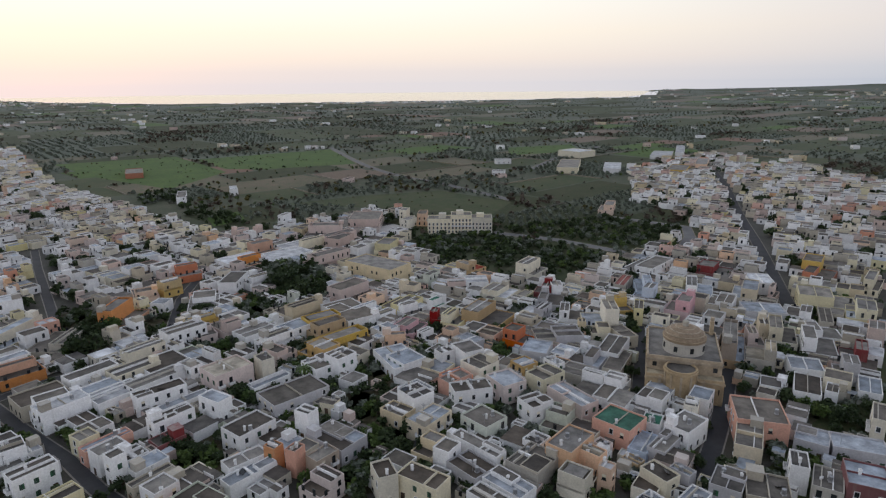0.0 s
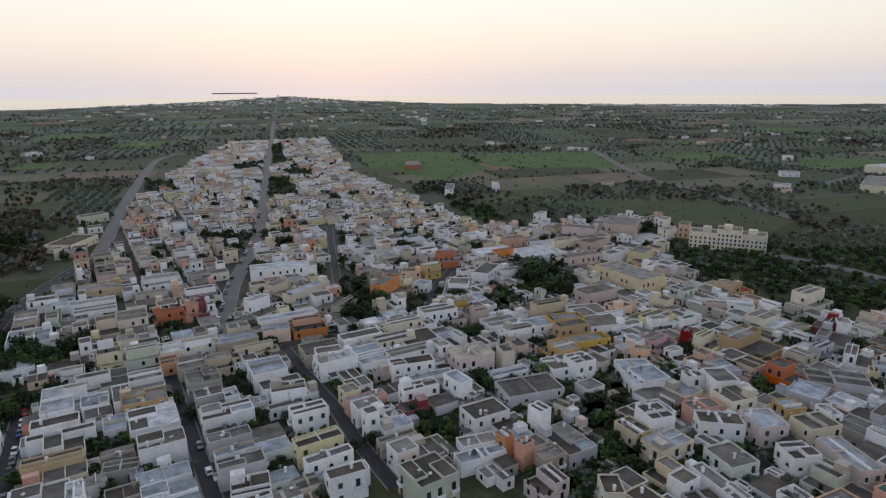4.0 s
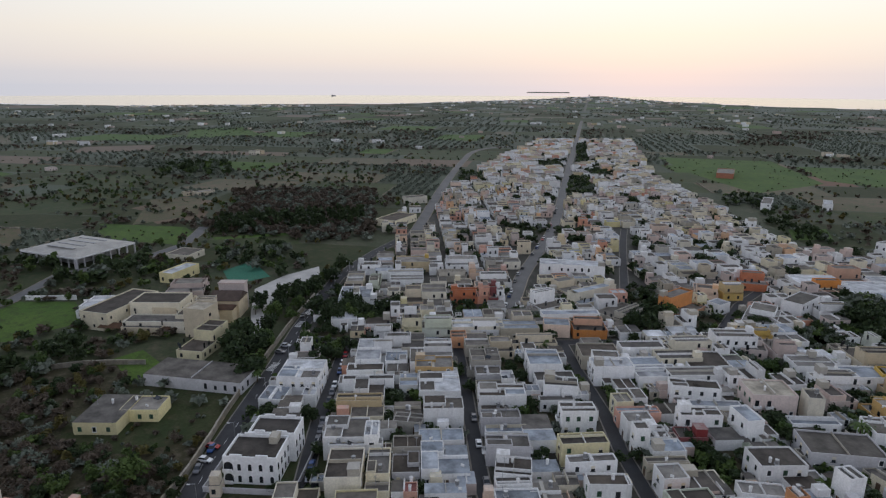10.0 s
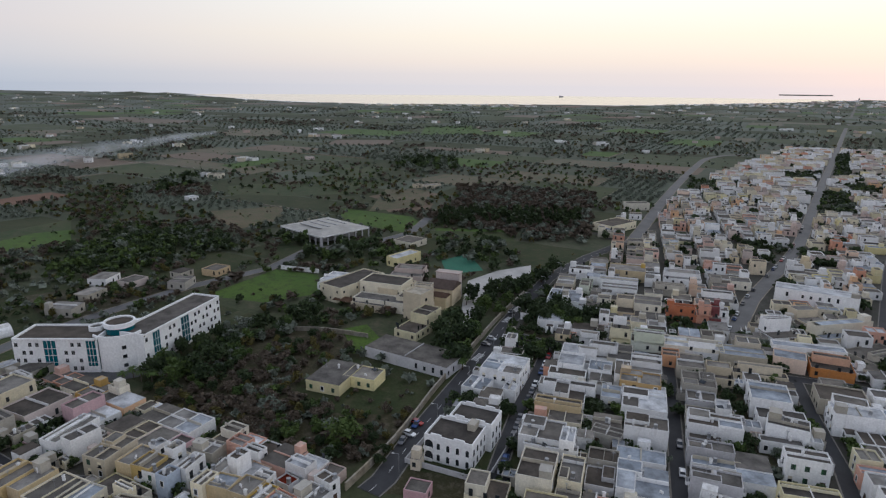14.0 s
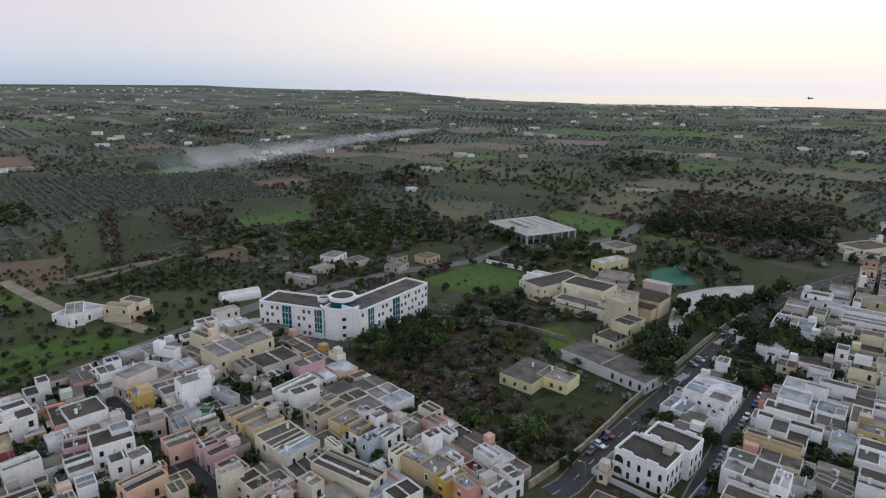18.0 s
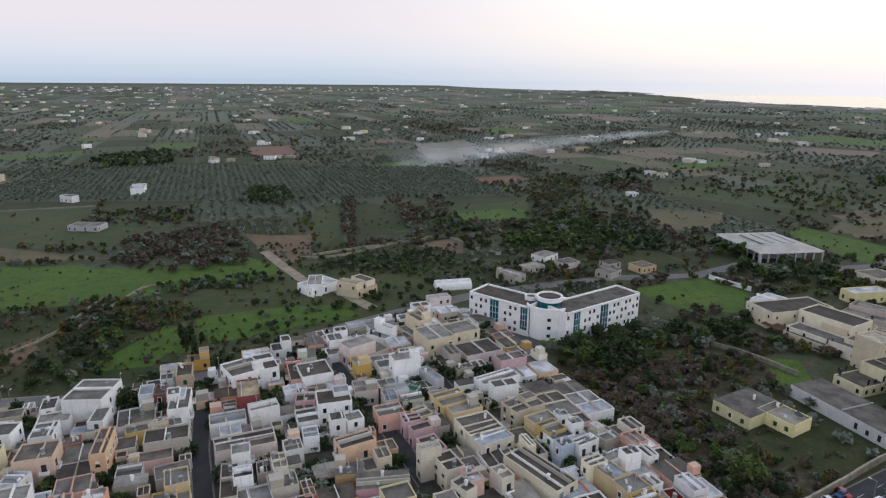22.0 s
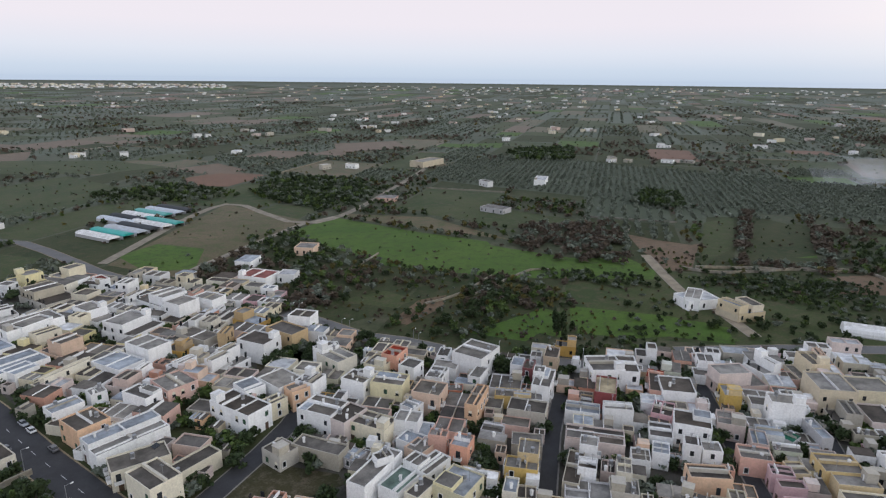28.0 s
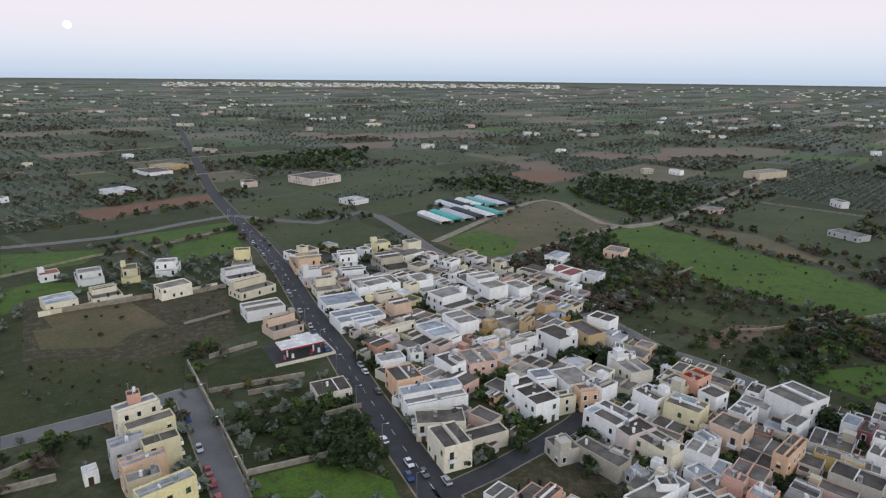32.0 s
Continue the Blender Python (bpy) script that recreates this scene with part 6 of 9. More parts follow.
house(70.0, 128.8, 9.2, 7.3, 55, 7.0, "greywall", "grey")
house(77.8, 125.7, 10.6, 9.7, 67, 7.0, "stone", "grey")
house(90.6, 135.0, 7.8, 4.2, 64, 8.0, "white", "grey")
house(94.9, 129.6, 10.1, 6.6, 57, 6.0, "stone", "grey")
house(125.1, 155.4, 11.3, 3.4, 55, 9.0, "cream", "grey")
house(158.1, 286.6, 16.1, 10.9, 76, 6.0, "white", "white")
house(145.7, 308.0, 16.6, 15.1, 53, 7.0, "red", "grey")
house(162.3, 240.1, 19.0, 4.9, 62, 5.0, "stone", "grey")
house(152.0, 224.9, 12.3, 12.1, 73, 6.0, "white", "pale")
house(170.2, 220.8, 10.4, 5.4, 55, 8.0, "rose", "pale")
house(121.1, 217.4, 8.7, 6.3, 73, 8.0, "rose", "grey")
house(126.3, 225.1, 9.9, 6.6, 69, 9.0, "sand", "grey")
house(140.8, 249.6, 12.7, 16.5, 76, 5.0, "greywall", "bluewhite")
house(195.4, 298.3, 22.6, 12.4, 49, 7.0, "terracotta", "grey", smooth=True)
house(199.0, 311.1, 16.4, 8.7, 53, 9.0, "yellow", "grey")
house(221.6, 310.1, 15.8, 8.0, 54, 9.0, "lemon", "grey")
house(212.0, 282.6, 22.7, 6.7, 49, 8.0, "cream", "grey")
house(-203.3, -101.3, 9.6, 7.3, 74, 7.0, "white", "pale")
house(-187.4, -101.0, 9.9, 16.7, 62, 8.0, "rose", "pale")
house(-174.8, -95.6, 8.0, 5.2, 47, 6.0, "yellow", "bluewhite")
house(-177.3, -79.8, 6.4, 9.5, 42, 9.5, "white", "pale")
house(-176.1, -69.6, 10.9, 3.2, 55, 5.5, "greywall", "bluewhite")
house(-157.4, -76.1, 7.6, 4.3, 38, 5.5, "rose", "bluewhite")
house(-147.6, -64.5, 4.5, 5.5, 42, 5.5, "pink", "dark")
house(-164.6, -77.1, 5.1, 7.0, 42, 4.5, "white", "bluewhite")
house(-168.2, -72.7, 4.8, 3.4, 3, 3.5, "greywall", "green")
house(-160.4, -70.0, 4.2, 7.1, 44, 4.5, "palegreen", "grey")
house(-152.8, -63.3, 5.6, 4.6, 56, 5.0, "sand", "grey")
house(-161.5, -57.4, 8.3, 10.0, 49, 6.5, "yellow", "grey")
house(-158.2, -51.9, 5.5, 10.0, 47, 6.0, "yellow", "pale")
house(-150.5, -44.9, 9.9, 10.8, 46, 6.5, "cream", "grey")
house(-145.8, -40.1, 7.8, 10.9, 51, 6.5, "cream", "bluewhite")
house(-203.0, -61.6, 11.7, 15.0, 46, 5.0, "rose", "dark")
house(-187.8, -62.1, 3.7, 6.2, 44, 4.0, "stone", "dark")
house(-213.3, -91.4, 10.7, 9.7, 55, 9.0, "sand", "pale")
house(-201.5, -78.6, 13.0, 11.1, 48, 9.0, "sand", "pale")
house(-211.2, -72.7, 10.4, 14.4, 49, 8.0, "cream", "pale")
house(-181.8, -48.3, 6.0, 14.6, 53, 5.5, "white", "pale")
house(-174.7, -44.1, 4.8, 8.5, 40, 7.5, "white", "grey")
house(-130.0, -73.5, 5.8, 10.1, 51, 6.5, "peach", "dark")
house(-144.1, -60.1, 3.4, 6.3, 49, 5.5, "pink", "dark")
house(-137.9, -54.3, 7.6, 5.6, 49, 5.0, "pink", "dark")
house(-129.6, -46.3, 8.1, 5.1, 48, 7.0, "cream", "dark")
house(-125.0, -38.6, 6.0, 3.6, 47, 8.0, "salmon", "white")
house(-120.7, -39.2, 5.4, 3.7, 62, 8.0, "cream", "grey")
house(-166.8, -35.8, 7.5, 11.2, 52, 6.0, "sand", "grey")
house(-160.7, -28.9, 5.2, 8.6, 50, 6.0, "yellow", "pale")
house(-156.0, -25.2, 6.1, 6.4, 50, 6.5, "yellow", "grey")
house(-154.1, -22.5, 4.8, 7.5, 50, 6.0, "white", "grey")
house(-159.0, -19.2, 3.4, 4.0, 41, 8.0, "white", "dark")
house(-163.6, -23.7, 3.4, 3.6, 37, 7.0, "white", "white")
house(-148.1, -20.2, 3.7, 4.3, 47, 7.5, "paleblue", "grey")
house(-151.7, -15.2, 3.4, 7.2, 52, 7.0, "white", "grey")
house(-159.7, -10.9, 6.9, 5.9, 50, 5.5, "stone", "pale")
house(-148.7, -3.3, 3.4, 4.7, 40, 8.5, "white", "dark")
house(-148.5, -7.7, 3.4, 6.9, 51, 6.0, "white", "pale")
house(-142.4, -11.5, 3.6, 5.8, 49, 7.5, "cream", "grey")
house(-140.3, -7.1, 6.2, 5.5, 53, 7.0, "yellow", "bluewhite")
house(-136.7, -2.0, 6.0, 7.1, 47, 7.0, "yellow", "pale")
house(-132.9, 1.6, 4.0, 6.7, 44, 7.0, "yellow", "pale")
house(-141.6, 2.3, 4.6, 3.8, 47, 6.0, "white", "pale")
house(-140.5, 7.8, 4.6, 3.7, 38, 4.0, "white", "red")
house(-129.8, 5.5, 5.8, 4.3, 38, 7.0, "salmon", "bluewhite")
house(-129.5, 12.7, 7.0, 6.3, 39, 6.5, "white", "pale")
house(-135.4, 17.0, 5.6, 3.5, 34, 6.0, "white", "dark")
house(-136.4, -24.3, 18.8, 7.5, 58, 6.0, "cream", "dark")
house(-128.5, -32.0, 5.3, 3.7, 51, 8.0, "cream", "pale")
house(-131.1, -16.0, 3.4, 7.8, 46, 3.5, "white", "bluewhite")
house(1.3, -199.6, 9.2, 6.3, 19, 5.5, "white", "bluewhite")
house(-3.1, -184.3, 9.2, 10.4, 21, 7.0, "peach", "grey")
house(-11.2, -175.0, 19.7, 5.4, 17, 6.5, "white", "bluewhite")
house(-12.6, -169.9, 19.7, 5.0, 17, 5.5, "white", "pale")
house(-13.0, -158.2, 14.1, 7.8, 2, 6.0, "cream", "grey")
house(-14.6, -145.5, 8.2, 11.1, 20, 8.0, "cream", "dark")
house(-24.2, -150.6, 14.2, 5.3, 22, 5.0, "cream", "dark")
house(-19.2, -193.0, 6.1, 10.4, 30, 7.0, "white", "grey")
house(-29.0, -196.2, 10.0, 11.5, 16, 6.5, "salmon", "pale")
house(-7.6, -203.1, 4.8, 5.0, 13, 6.0, "white", "pale")
house(0.2, -226.9, 19.0, 5.6, 33, 6.0, "cream", "pale")
house(-42.2, -169.1, 8.8, 16.7, 24, 7.5, "white", "dark")
house(-52.1, -168.3, 6.5, 4.6, 17, 6.0, "cream", "grey")
house(-48.3, -180.6, 6.9, 8.0, 12, 6.5, "white", "bluewhite")
house(-58.0, -179.2, 9.8, 11.5, 16, 6.5, "white", "pale")
house(-61.9, -154.1, 9.8, 11.5, 33, 7.5, "white", "grey")
house(-66.4, -147.1, 10.3, 6.5, 24, 7.0, "rose", "dark")
house(-71.2, -140.8, 7.6, 12.6, 30, 6.5, "cream", "dark")
house(-45.5, -144.4, 6.7, 7.4, 19, 4.5, "stone", "grey")
house(-54.6, -139.3, 5.5, 14.6, 35, 5.0, "stone", "grey")
house(-61.5, -132.9, 5.4, 4.8, 25, 3.0, "greywall", "bluewhite")
house(-61.1, -119.7, 16.9, 5.3, 28, 7.5, "white", "grey")
house(-63.8, -120.7, 3.4, 4.6, 86, 9.0, "white", "grey")
house(-64.4, -113.4, 9.4, 6.1, 23, 6.0, "white", "mint")
house(-70.9, -116.1, 5.0, 4.9, 20, 8.0, "white", "grey")
house(-66.3, -106.6, 8.0, 4.0, 22, 7.5, "cream", "dark")
house(-77.1, -129.1, 5.7, 6.4, 25, 5.0, "white", "bluewhite")
house(-76.9, -124.4, 6.1, 5.8, 20, 5.0, "peach", "pale")
house(-78.4, -164.2, 7.2, 8.6, 30, 8.0, "white", "grey")
house(-85.9, -156.7, 8.0, 10.5, 42, 8.5, "lemon", "grey")
house(-93.7, -145.5, 8.6, 9.1, 38, 8.0, "peach", "grey")
house(-85.7, -143.1, 5.0, 5.2, 22, 6.0, "white", "bluewhite")
house(-102.7, -133.2, 13.2, 3.8, 37, 8.5, "peach", "grey")
house(-113.8, -122.7, 7.3, 11.3, 40, 6.5, "stone", "dark")
house(-120.3, -129.0, 5.6, 7.9, 49, 5.0, "white", "pale")
house(-97.7, -104.0, 6.8, 5.4, 44, 8.5, "yellow", "pale")
house(-93.5, -101.8, 5.2, 8.3, 44, 6.5, "yellow", "pale")
house(-85.5, -96.6, 5.9, 3.4, 42, 6.5, "cream", "bluewhite")
house(-88.2, -93.8, 5.0, 4.6, 48, 5.0, "sand", "dark")
house(-75.1, -103.7, 10.0, 8.7, 25, 7.5, "lemon", "bluewhite")
house(-85.8, -117.2, 6.3, 5.0, 36, 7.5, "salmon", "bluewhite")
house(-82.1, -123.0, 3.5, 5.1, 43, 8.0, "salmon", "pale")
house(-73.9, -114.0, 9.7, 5.1, 18, 7.0, "white", "grey")
house(-84.4, -107.2, 3.4, 9.7, 41, 4.0, "yellow", "grey")
house(-100.3, -122.1, 5.2, 6.3, 39, 4.0, "greywall", "dark")
house(-97.0, -118.2, 3.9, 7.7, 40, 4.0, "stone", "pale")
house(-103.8, -111.5, 6.2, 8.4, 48, 4.5, "stone", "grey")
house(-128.9, -114.8, 6.2, 10.2, 42, 5.0, "white", "bluewhite")
house(-120.7, -102.3, 7.9, 16.1, 43, 5.0, "rose", "dark")
house(-135.1, -106.7, 4.7, 8.4, 48, 7.5, "white", "pale")
house(-113.5, -97.9, 4.8, 4.7, 40, 8.0, "white", "pale")
house(-104.5, -94.4, 14.4, 4.1, 38, 5.5, "stone", "dark")
house(-106.3, -91.6, 4.7, 4.7, 40, 7.5, "white", "dark")
house(-112.7, -90.3, 5.6, 3.6, 40, 5.0, "rose", "dark")
house(-113.8, -86.3, 6.6, 3.7, 42, 7.0, "cream", "pale")
house(-101.1, -86.4, 7.1, 11.0, 46, 5.0, "greywall", "pale")
house(-109.6, -82.5, 6.1, 7.0, 44, 5.0, "stone", "pale")
house(-123.8, -89.1, 5.8, 4.9, 43, 5.0, "white", "grey")
house(-141.4, -117.1, 11.4, 6.5, 40, 8.0, "red", "sand")
house(-134.8, -118.8, 5.7, 3.9, 39, 4.0, "ochre", "dark")
house(-128.9, -132.1, 12.8, 5.9, 38, 7.5, "white", "grey")
house(-129.6, -135.0, 4.8, 3.6, 42, 9.0, "white", "grey")
house(-132.8, -143.5, 7.1, 3.4, 38, 6.5, "red", "dark")
house(-131.5, -147.9, 6.9, 4.2, 40, 6.0, "white", "bluewhite")
house(-122.0, -159.4, 13.3, 11.8, 23, 8.5, "white", "pale")
house(-143.8, -144.0, 8.9, 4.9, 40, 8.0, "tan", "dark")
house(-114.5, -168.4, 7.4, 4.2, 44, 6.0, "white", "dark")
house(-103.6, -156.4, 8.4, 5.9, 39, 6.0, "white", "pale")
house(-115.2, -149.0, 8.7, 4.2, 33, 6.0, "white", "pale")
house(-104.2, -147.7, 4.6, 6.0, 50, 4.0, "terracotta", "grey")
house(-117.4, -133.6, 5.5, 11.4, 48, 4.5, "yellow", "grey")
house(-119.8, -140.0, 10.2, 10.1, 45, 5.0, "greywall", "grey")
house(-152.9, -128.2, 11.4, 10.9, 59, 8.0, "white", "grey")
house(-159.6, -124.1, 12.8, 6.6, 49, 7.5, "white", "dark")
house(-159.5, -112.4, 13.4, 3.7, 40, 6.0, "salmon", "dark")
house(-162.3, -106.4, 10.8, 10.2, 45, 7.0, "white", "dark")
house(-176.6, -118.7, 8.1, 6.5, 37, 4.0, "palegreen", "grey")
house(-150.8, -106.4, 6.2, 7.2, 43, 5.0, "white", "white")
house(-148.8, -101.0, 8.6, 6.0, 30, 5.0, "pink", "dark")
house(-147.2, -90.1, 8.6, 10.1, 37, 7.5, "white", "dark")
house(-136.9, -82.9, 5.0, 4.3, 39, 8.0, "white", "dark")
house(-141.4, -80.2, 4.9, 5.1, 47, 6.0, "white", "pale")
house(-138.3, -93.9, 7.9, 6.3, 41, 5.0, "white", "dark")
house(-130.8, -88.0, 5.7, 4.4, 38, 5.0, "white", "bluewhite")
house(8.7, -349.5, 10.2, 16.4, 26, 8.5, "lemon", "pale")
house(0.5, -318.8, 14.8, 23.3, 25, 7.0, "stone", "dark", smooth=True)
house(-8.7, -349.8, 9.8, 15.3, 32, 8.5, "cream", "pale")
house(-21.6, -330.8, 4.7, 8.8, 19, 5.0, "white", "red")
house(-29.0, -315.6, 8.8, 11.4, 49, 6.5, "white", "bluewhite")
house(-14.2, -279.1, 9.4, 17.4, 25, 7.5, "white", "pale")
house(-41.1, -287.0, 14.7, 20.7, 24, 8.0, "white", "grey", smooth=True)
house(-45.6, -265.7, 10.4, 9.7, 28, 9.0, "white", "pale")
house(-25.7, -257.8, 15.8, 16.4, 35, 7.5, "white", "dark")
house(8.9, -276.2, 13.0, 12.0, 34, 8.0, "white", "pale")
house(5.2, -265.1, 9.6, 13.1, 25, 7.5, "cream", "pale")
house(-1.0, -249.3, 9.8, 12.6, 29, 8.5, "peach", "dark")
house(12.0, -236.5, 8.4, 7.6, 31, 5.0, "white", "bluewhite")
house(-16.2, -223.7, 10.2, 14.5, 29, 5.5, "white", "bluewhite")
house(-26.7, -229.2, 9.2, 13.2, 26, 8.0, "white", "pale")
house(-44.9, -234.4, 8.1, 15.2, 29, 5.0, "stone", "grey")
house(-34.6, -212.8, 8.0, 6.9, 26, 6.0, "white", "pale")
house(-43.7, -205.4, 9.4, 7.3, 28, 8.0, "white", "grey")
house(-58.0, -269.9, 8.2, 11.6, 31, 7.0, "white", "pale")
house(-67.5, -240.9, 7.9, 13.5, 27, 7.0, "ochre", "bluewhite")
house(-74.1, -217.5, 8.5, 14.2, 23, 7.0, "ochre", "dark")
house(-50.4, -207.2, 8.6, 8.5, 30, 8.0, "white", "pale")
house(-61.4, -211.6, 9.8, 12.3, 32, 8.0, "white", "dark")
house(-78.6, -190.4, 7.4, 5.5, 13, 8.5, "white", "grey")
house(-79.8, -183.9, 8.6, 11.5, 15, 7.5, "cream", "pale")
house(-92.5, -176.2, 8.9, 7.9, 33, 5.0, "cream", "grey")
house(-98.3, -175.7, 8.3, 6.0, 31, 7.5, "salmon", "red")
house(-98.7, -165.1, 6.8, 6.1, 29, 7.0, "white", "grey")
house(-53.0, -225.2, 7.3, 3.4, 53, 8.0, "ochre", "pale")
house(73.3, -163.5, 11.3, 5.8, 39, 10.0, "cream", "bluewhite")
house(74.5, -165.3, 3.4, 3.4, 28, 12.5, "salmon", "grey")
house(66.4, -154.6, 12.2, 4.9, 35, 10.0, "lemon", "grey")
house(69.4, -146.7, 8.4, 5.0, 33, 9.0, "greywall", "bluewhite")
house(60.5, -145.8, 8.7, 4.9, 32, 10.0, "lemon", "grey")
house(62.9, -139.9, 10.4, 4.7, 35, 8.5, "peach", "bluewhite")
house(60.3, -133.2, 7.6, 4.1, 30, 8.0, "sand", "pale")
house(53.3, -128.1, 12.9, 4.4, 38, 9.0, "lemon", "bluewhite")
house(77.1, -142.1, 3.4, 3.6, 33, 4.0, "white", "white")
house(81.1, -326.5, 9.6, 15.2, 9, 9.0, "lemon", "pale")
house(76.3, -302.9, 16.5, 12.5, 34, 6.5, "white", "grey")
house(66.5, -283.0, 18.5, 11.2, 43, 7.0, "cream", "grey")
house(56.3, -255.3, 16.4, 11.9, 27, 5.0, "white", "pale")
house(44.6, -235.9, 13.3, 10.1, 37, 6.5, "peach", "grey")
house(46.5, -323.7, 15.5, 23.7, 17, 8.5, "peach", "sand", smooth=True)
house(41.9, -301.9, 9.5, 13.3, 18, 7.5, "white", "bluewhite")
house(26.2, -328.7, 10.8, 20.6, 16, 8.5, "white", "pale")
house(21.5, -303.8, 15.2, 15.5, 16, 7.0, "white", "pale")
house(31.4, -280.8, 12.3, 11.4, 20, 7.5, "cream", "pale")
house(8.6, -276.8, 20.6, 13.3, 22, 7.5, "white", "pale", smooth=True)
house(23.5, -260.9, 16.9, 12.8, 24, 5.0, "white", "bluewhite")
house(15.0, -242.4, 19.8, 13.5, 25, 5.0, "white", "bluewhite", smooth=True)
house(147.4, -269.4, 12.6, 13.0, 38, 4.5, "cream", "bluewhite")
house(130.8, -276.7, 12.2, 12.2, 35, 6.0, "cream", "grey")
house(102.6, -282.3, 14.1, 9.2, 40, 6.0, "cream", "pale")
house(150.8, -305.4, 11.6, 14.8, 31, 7.0, "white", "pale")
house(132.1, -308.5, 8.5, 15.3, 22, 7.5, "lemon", "grey")
house(116.8, -317.6, 10.4, 13.6, 10, 8.0, "white", "pale")
house(172.2, -309.7, 8.7, 8.5, 36, 4.0, "white", "red")
house(157.4, 727.9, 79.3, 23.9, 75, 7.0, "cream", "pale", smooth=True)
house(203.8, 710.3, 55.7, 19.1, 73, 6.0, "white", "white", smooth=True)
house(340.0, 860.5, 97.2, 11.3, 68, 8.0, "white", "white", smooth=True)
house(134.0, 475.3, 21.6, 11.2, 69, 8.0, "peach", "pale")
house(306.1, 836.3, 59.6, 25.7, 66, 5.0, "white", "white", smooth=True)
house(272.8, 689.6, 49.7, 19.5, 63, 6.0, "yellow", "pale", smooth=True)
house(318.1, 734.9, 63.3, 13.1, 65, 7.0, "peach", "pale", smooth=True)
house(-109.2, 440.8, 13.7, 7.2, 74, 9.0, "white", "white")
house(-345.0, 708.3, 18.0, 46.5, 25, 6.0, "terracotta", "pale", smooth=True)
house(-227.7, 548.1, 7.8, 35.0, 20, 6.0, "white", "pale", smooth=True)
house(-191.8, 580.8, 6.8, 22.0, 21, 6.0, "white", "white")
house(-56.3, 433.2, 34.1, 32.9, 89, 9.0, "rose", "pale", smooth=True)
house(-74.9, 401.7, 24.3, 18.7, 0, 9.0, "rose", "grey", smooth=True)
house(-21.9, 448.8, 13.0, 9.0, 78, 10.0, "cream", "pale")
house(-7.7, 442.6, 17.9, 11.4, 84, 9.0, "peach", "pale")
house(-57.0, 371.3, 18.3, 17.9, 66, 9.0, "rose", "grey", smooth=True)
house(-28.0, 361.9, 19.0, 14.3, 74, 8.0, "lemon", "pale", smooth=True)
house(-397.3, -625.9, 46.4, 18.7, 25, 7.0, "sand", "pale", smooth=True)
house(-249.0, -455.0, 14.3, 16.0, 47, 3.5, "salmon", "pale")
house(-423.2, -453.9, 26.8, 11.2, 41, 6.0, "white", "white", smooth=True)
house(-299.7, -371.2, 12.5, 20.8, 18, 4.0, "greywall", "pale", smooth=True)
house(-129.4, -335.6, 12.1, 11.4, 50, 5.0, "peach", "pale")
house(-92.6, -328.3, 13.0, 9.1, 47, 4.5, "white", "bluewhite")
house(-88.6, -297.0, 12.9, 15.9, 38, 5.0, "white", "red")
house(-101.7, -291.0, 8.3, 8.7, 48, 5.0, "white", "white")
house(-303.7, 49.4, 14.6, 20.8, 53, 6.0, "white", "white", smooth=True)
house(-302.8, 86.4, 17.1, 14.5, 58, 6.0, "rose", "pale")
house(-344.1, -65.4, 10.0, 12.3, 65, 4.0, "white", "pale")
house(-300.0, -74.1, 12.7, 9.3, 65, 4.0, "stone", "pale")
house(-196.6, 29.3, 12.9, 17.2, 50, 4.0, "lemon", "grey", smooth=True)
house(-193.2, 38.7, 11.7, 9.1, 51, 4.0, "lemon", "pale", smooth=True)
house(-178.3, 85.1, 14.0, 14.1, 49, 7.3, "white", "white")
house(-173.3, 72.8, 8.0, 9.2, 46, 4.5, "white", "bluewhite")
house(-167.5, 82.2, 4.4, 6.3, 51, 4.5, "white", "white")
house(10.6, 206.1, 8.1, 9.9, 28, 8.0, "white", "grey")
house(14.4, 196.1, 9.7, 9.4, 42, 7.0, "cream", "grey")
house(22.1, 183.5, 9.0, 10.1, 29, 7.0, "rose", "bluewhite")
house(29.9, 197.5, 6.9, 6.7, 34, 6.0, "ochre", "bluewhite")
house(35.6, 187.4, 10.5, 8.1, 38, 7.0, "lemon", "grey")
house(40.9, 170.4, 7.0, 15.2, 32, 8.0, "rose", "bluewhite")
house(51.8, 157.6, 10.5, 11.6, 46, 7.0, "salmon", "green")
house(10.1, 176.6, 12.4, 6.8, 14, 8.0, "white", "grey")
house(29.0, 167.0, 7.7, 7.8, 29, 8.0, "white", "dark")
house(13.1, 161.4, 9.0, 10.3, 42, 6.0, "palegreen", "grey")
house(10.4, 147.4, 4.2, 16.4, 45, 6.0, "white", "pale")
house(34.7, 144.4, 12.2, 7.7, 48, 9.0, "peach", "pale")
house(39.5, 140.4, 4.2, 6.6, 47, 8.0, "peach", "pale")
house(8.3, 139.4, 8.1, 10.6, 41, 5.0, "greywall", "dark")
house(17.0, 131.4, 6.5, 12.0, 44, 5.0, "white", "bluewhite")
house(24.5, 140.0, 11.6, 9.8, 48, 6.0, "stone", "grey")
house(68.7, 174.9, 14.5, 8.2, 51, 6.0, "white", "bluewhite")
house(55.1, 133.8, 5.4, 8.0, 33, 6.0, "cream", "dark")
house(56.6, 203.5, 12.3, 6.1, 59, 6.0, "greywall", "bluewhite")
house(56.2, 149.9, 10.8, 5.2, 55, 4.0, "paleblue", "bluewhite")
house(44.7, 148.4, 3.4, 4.2, 42, 5.0, "rose", "grey")
house(-72.0, 193.0, 13.8, 10.9, 47, 8.0, "rose", "sand")
house(-60.6, 197.9, 4.6, 6.6, 40, 9.0, "cream", "grey")
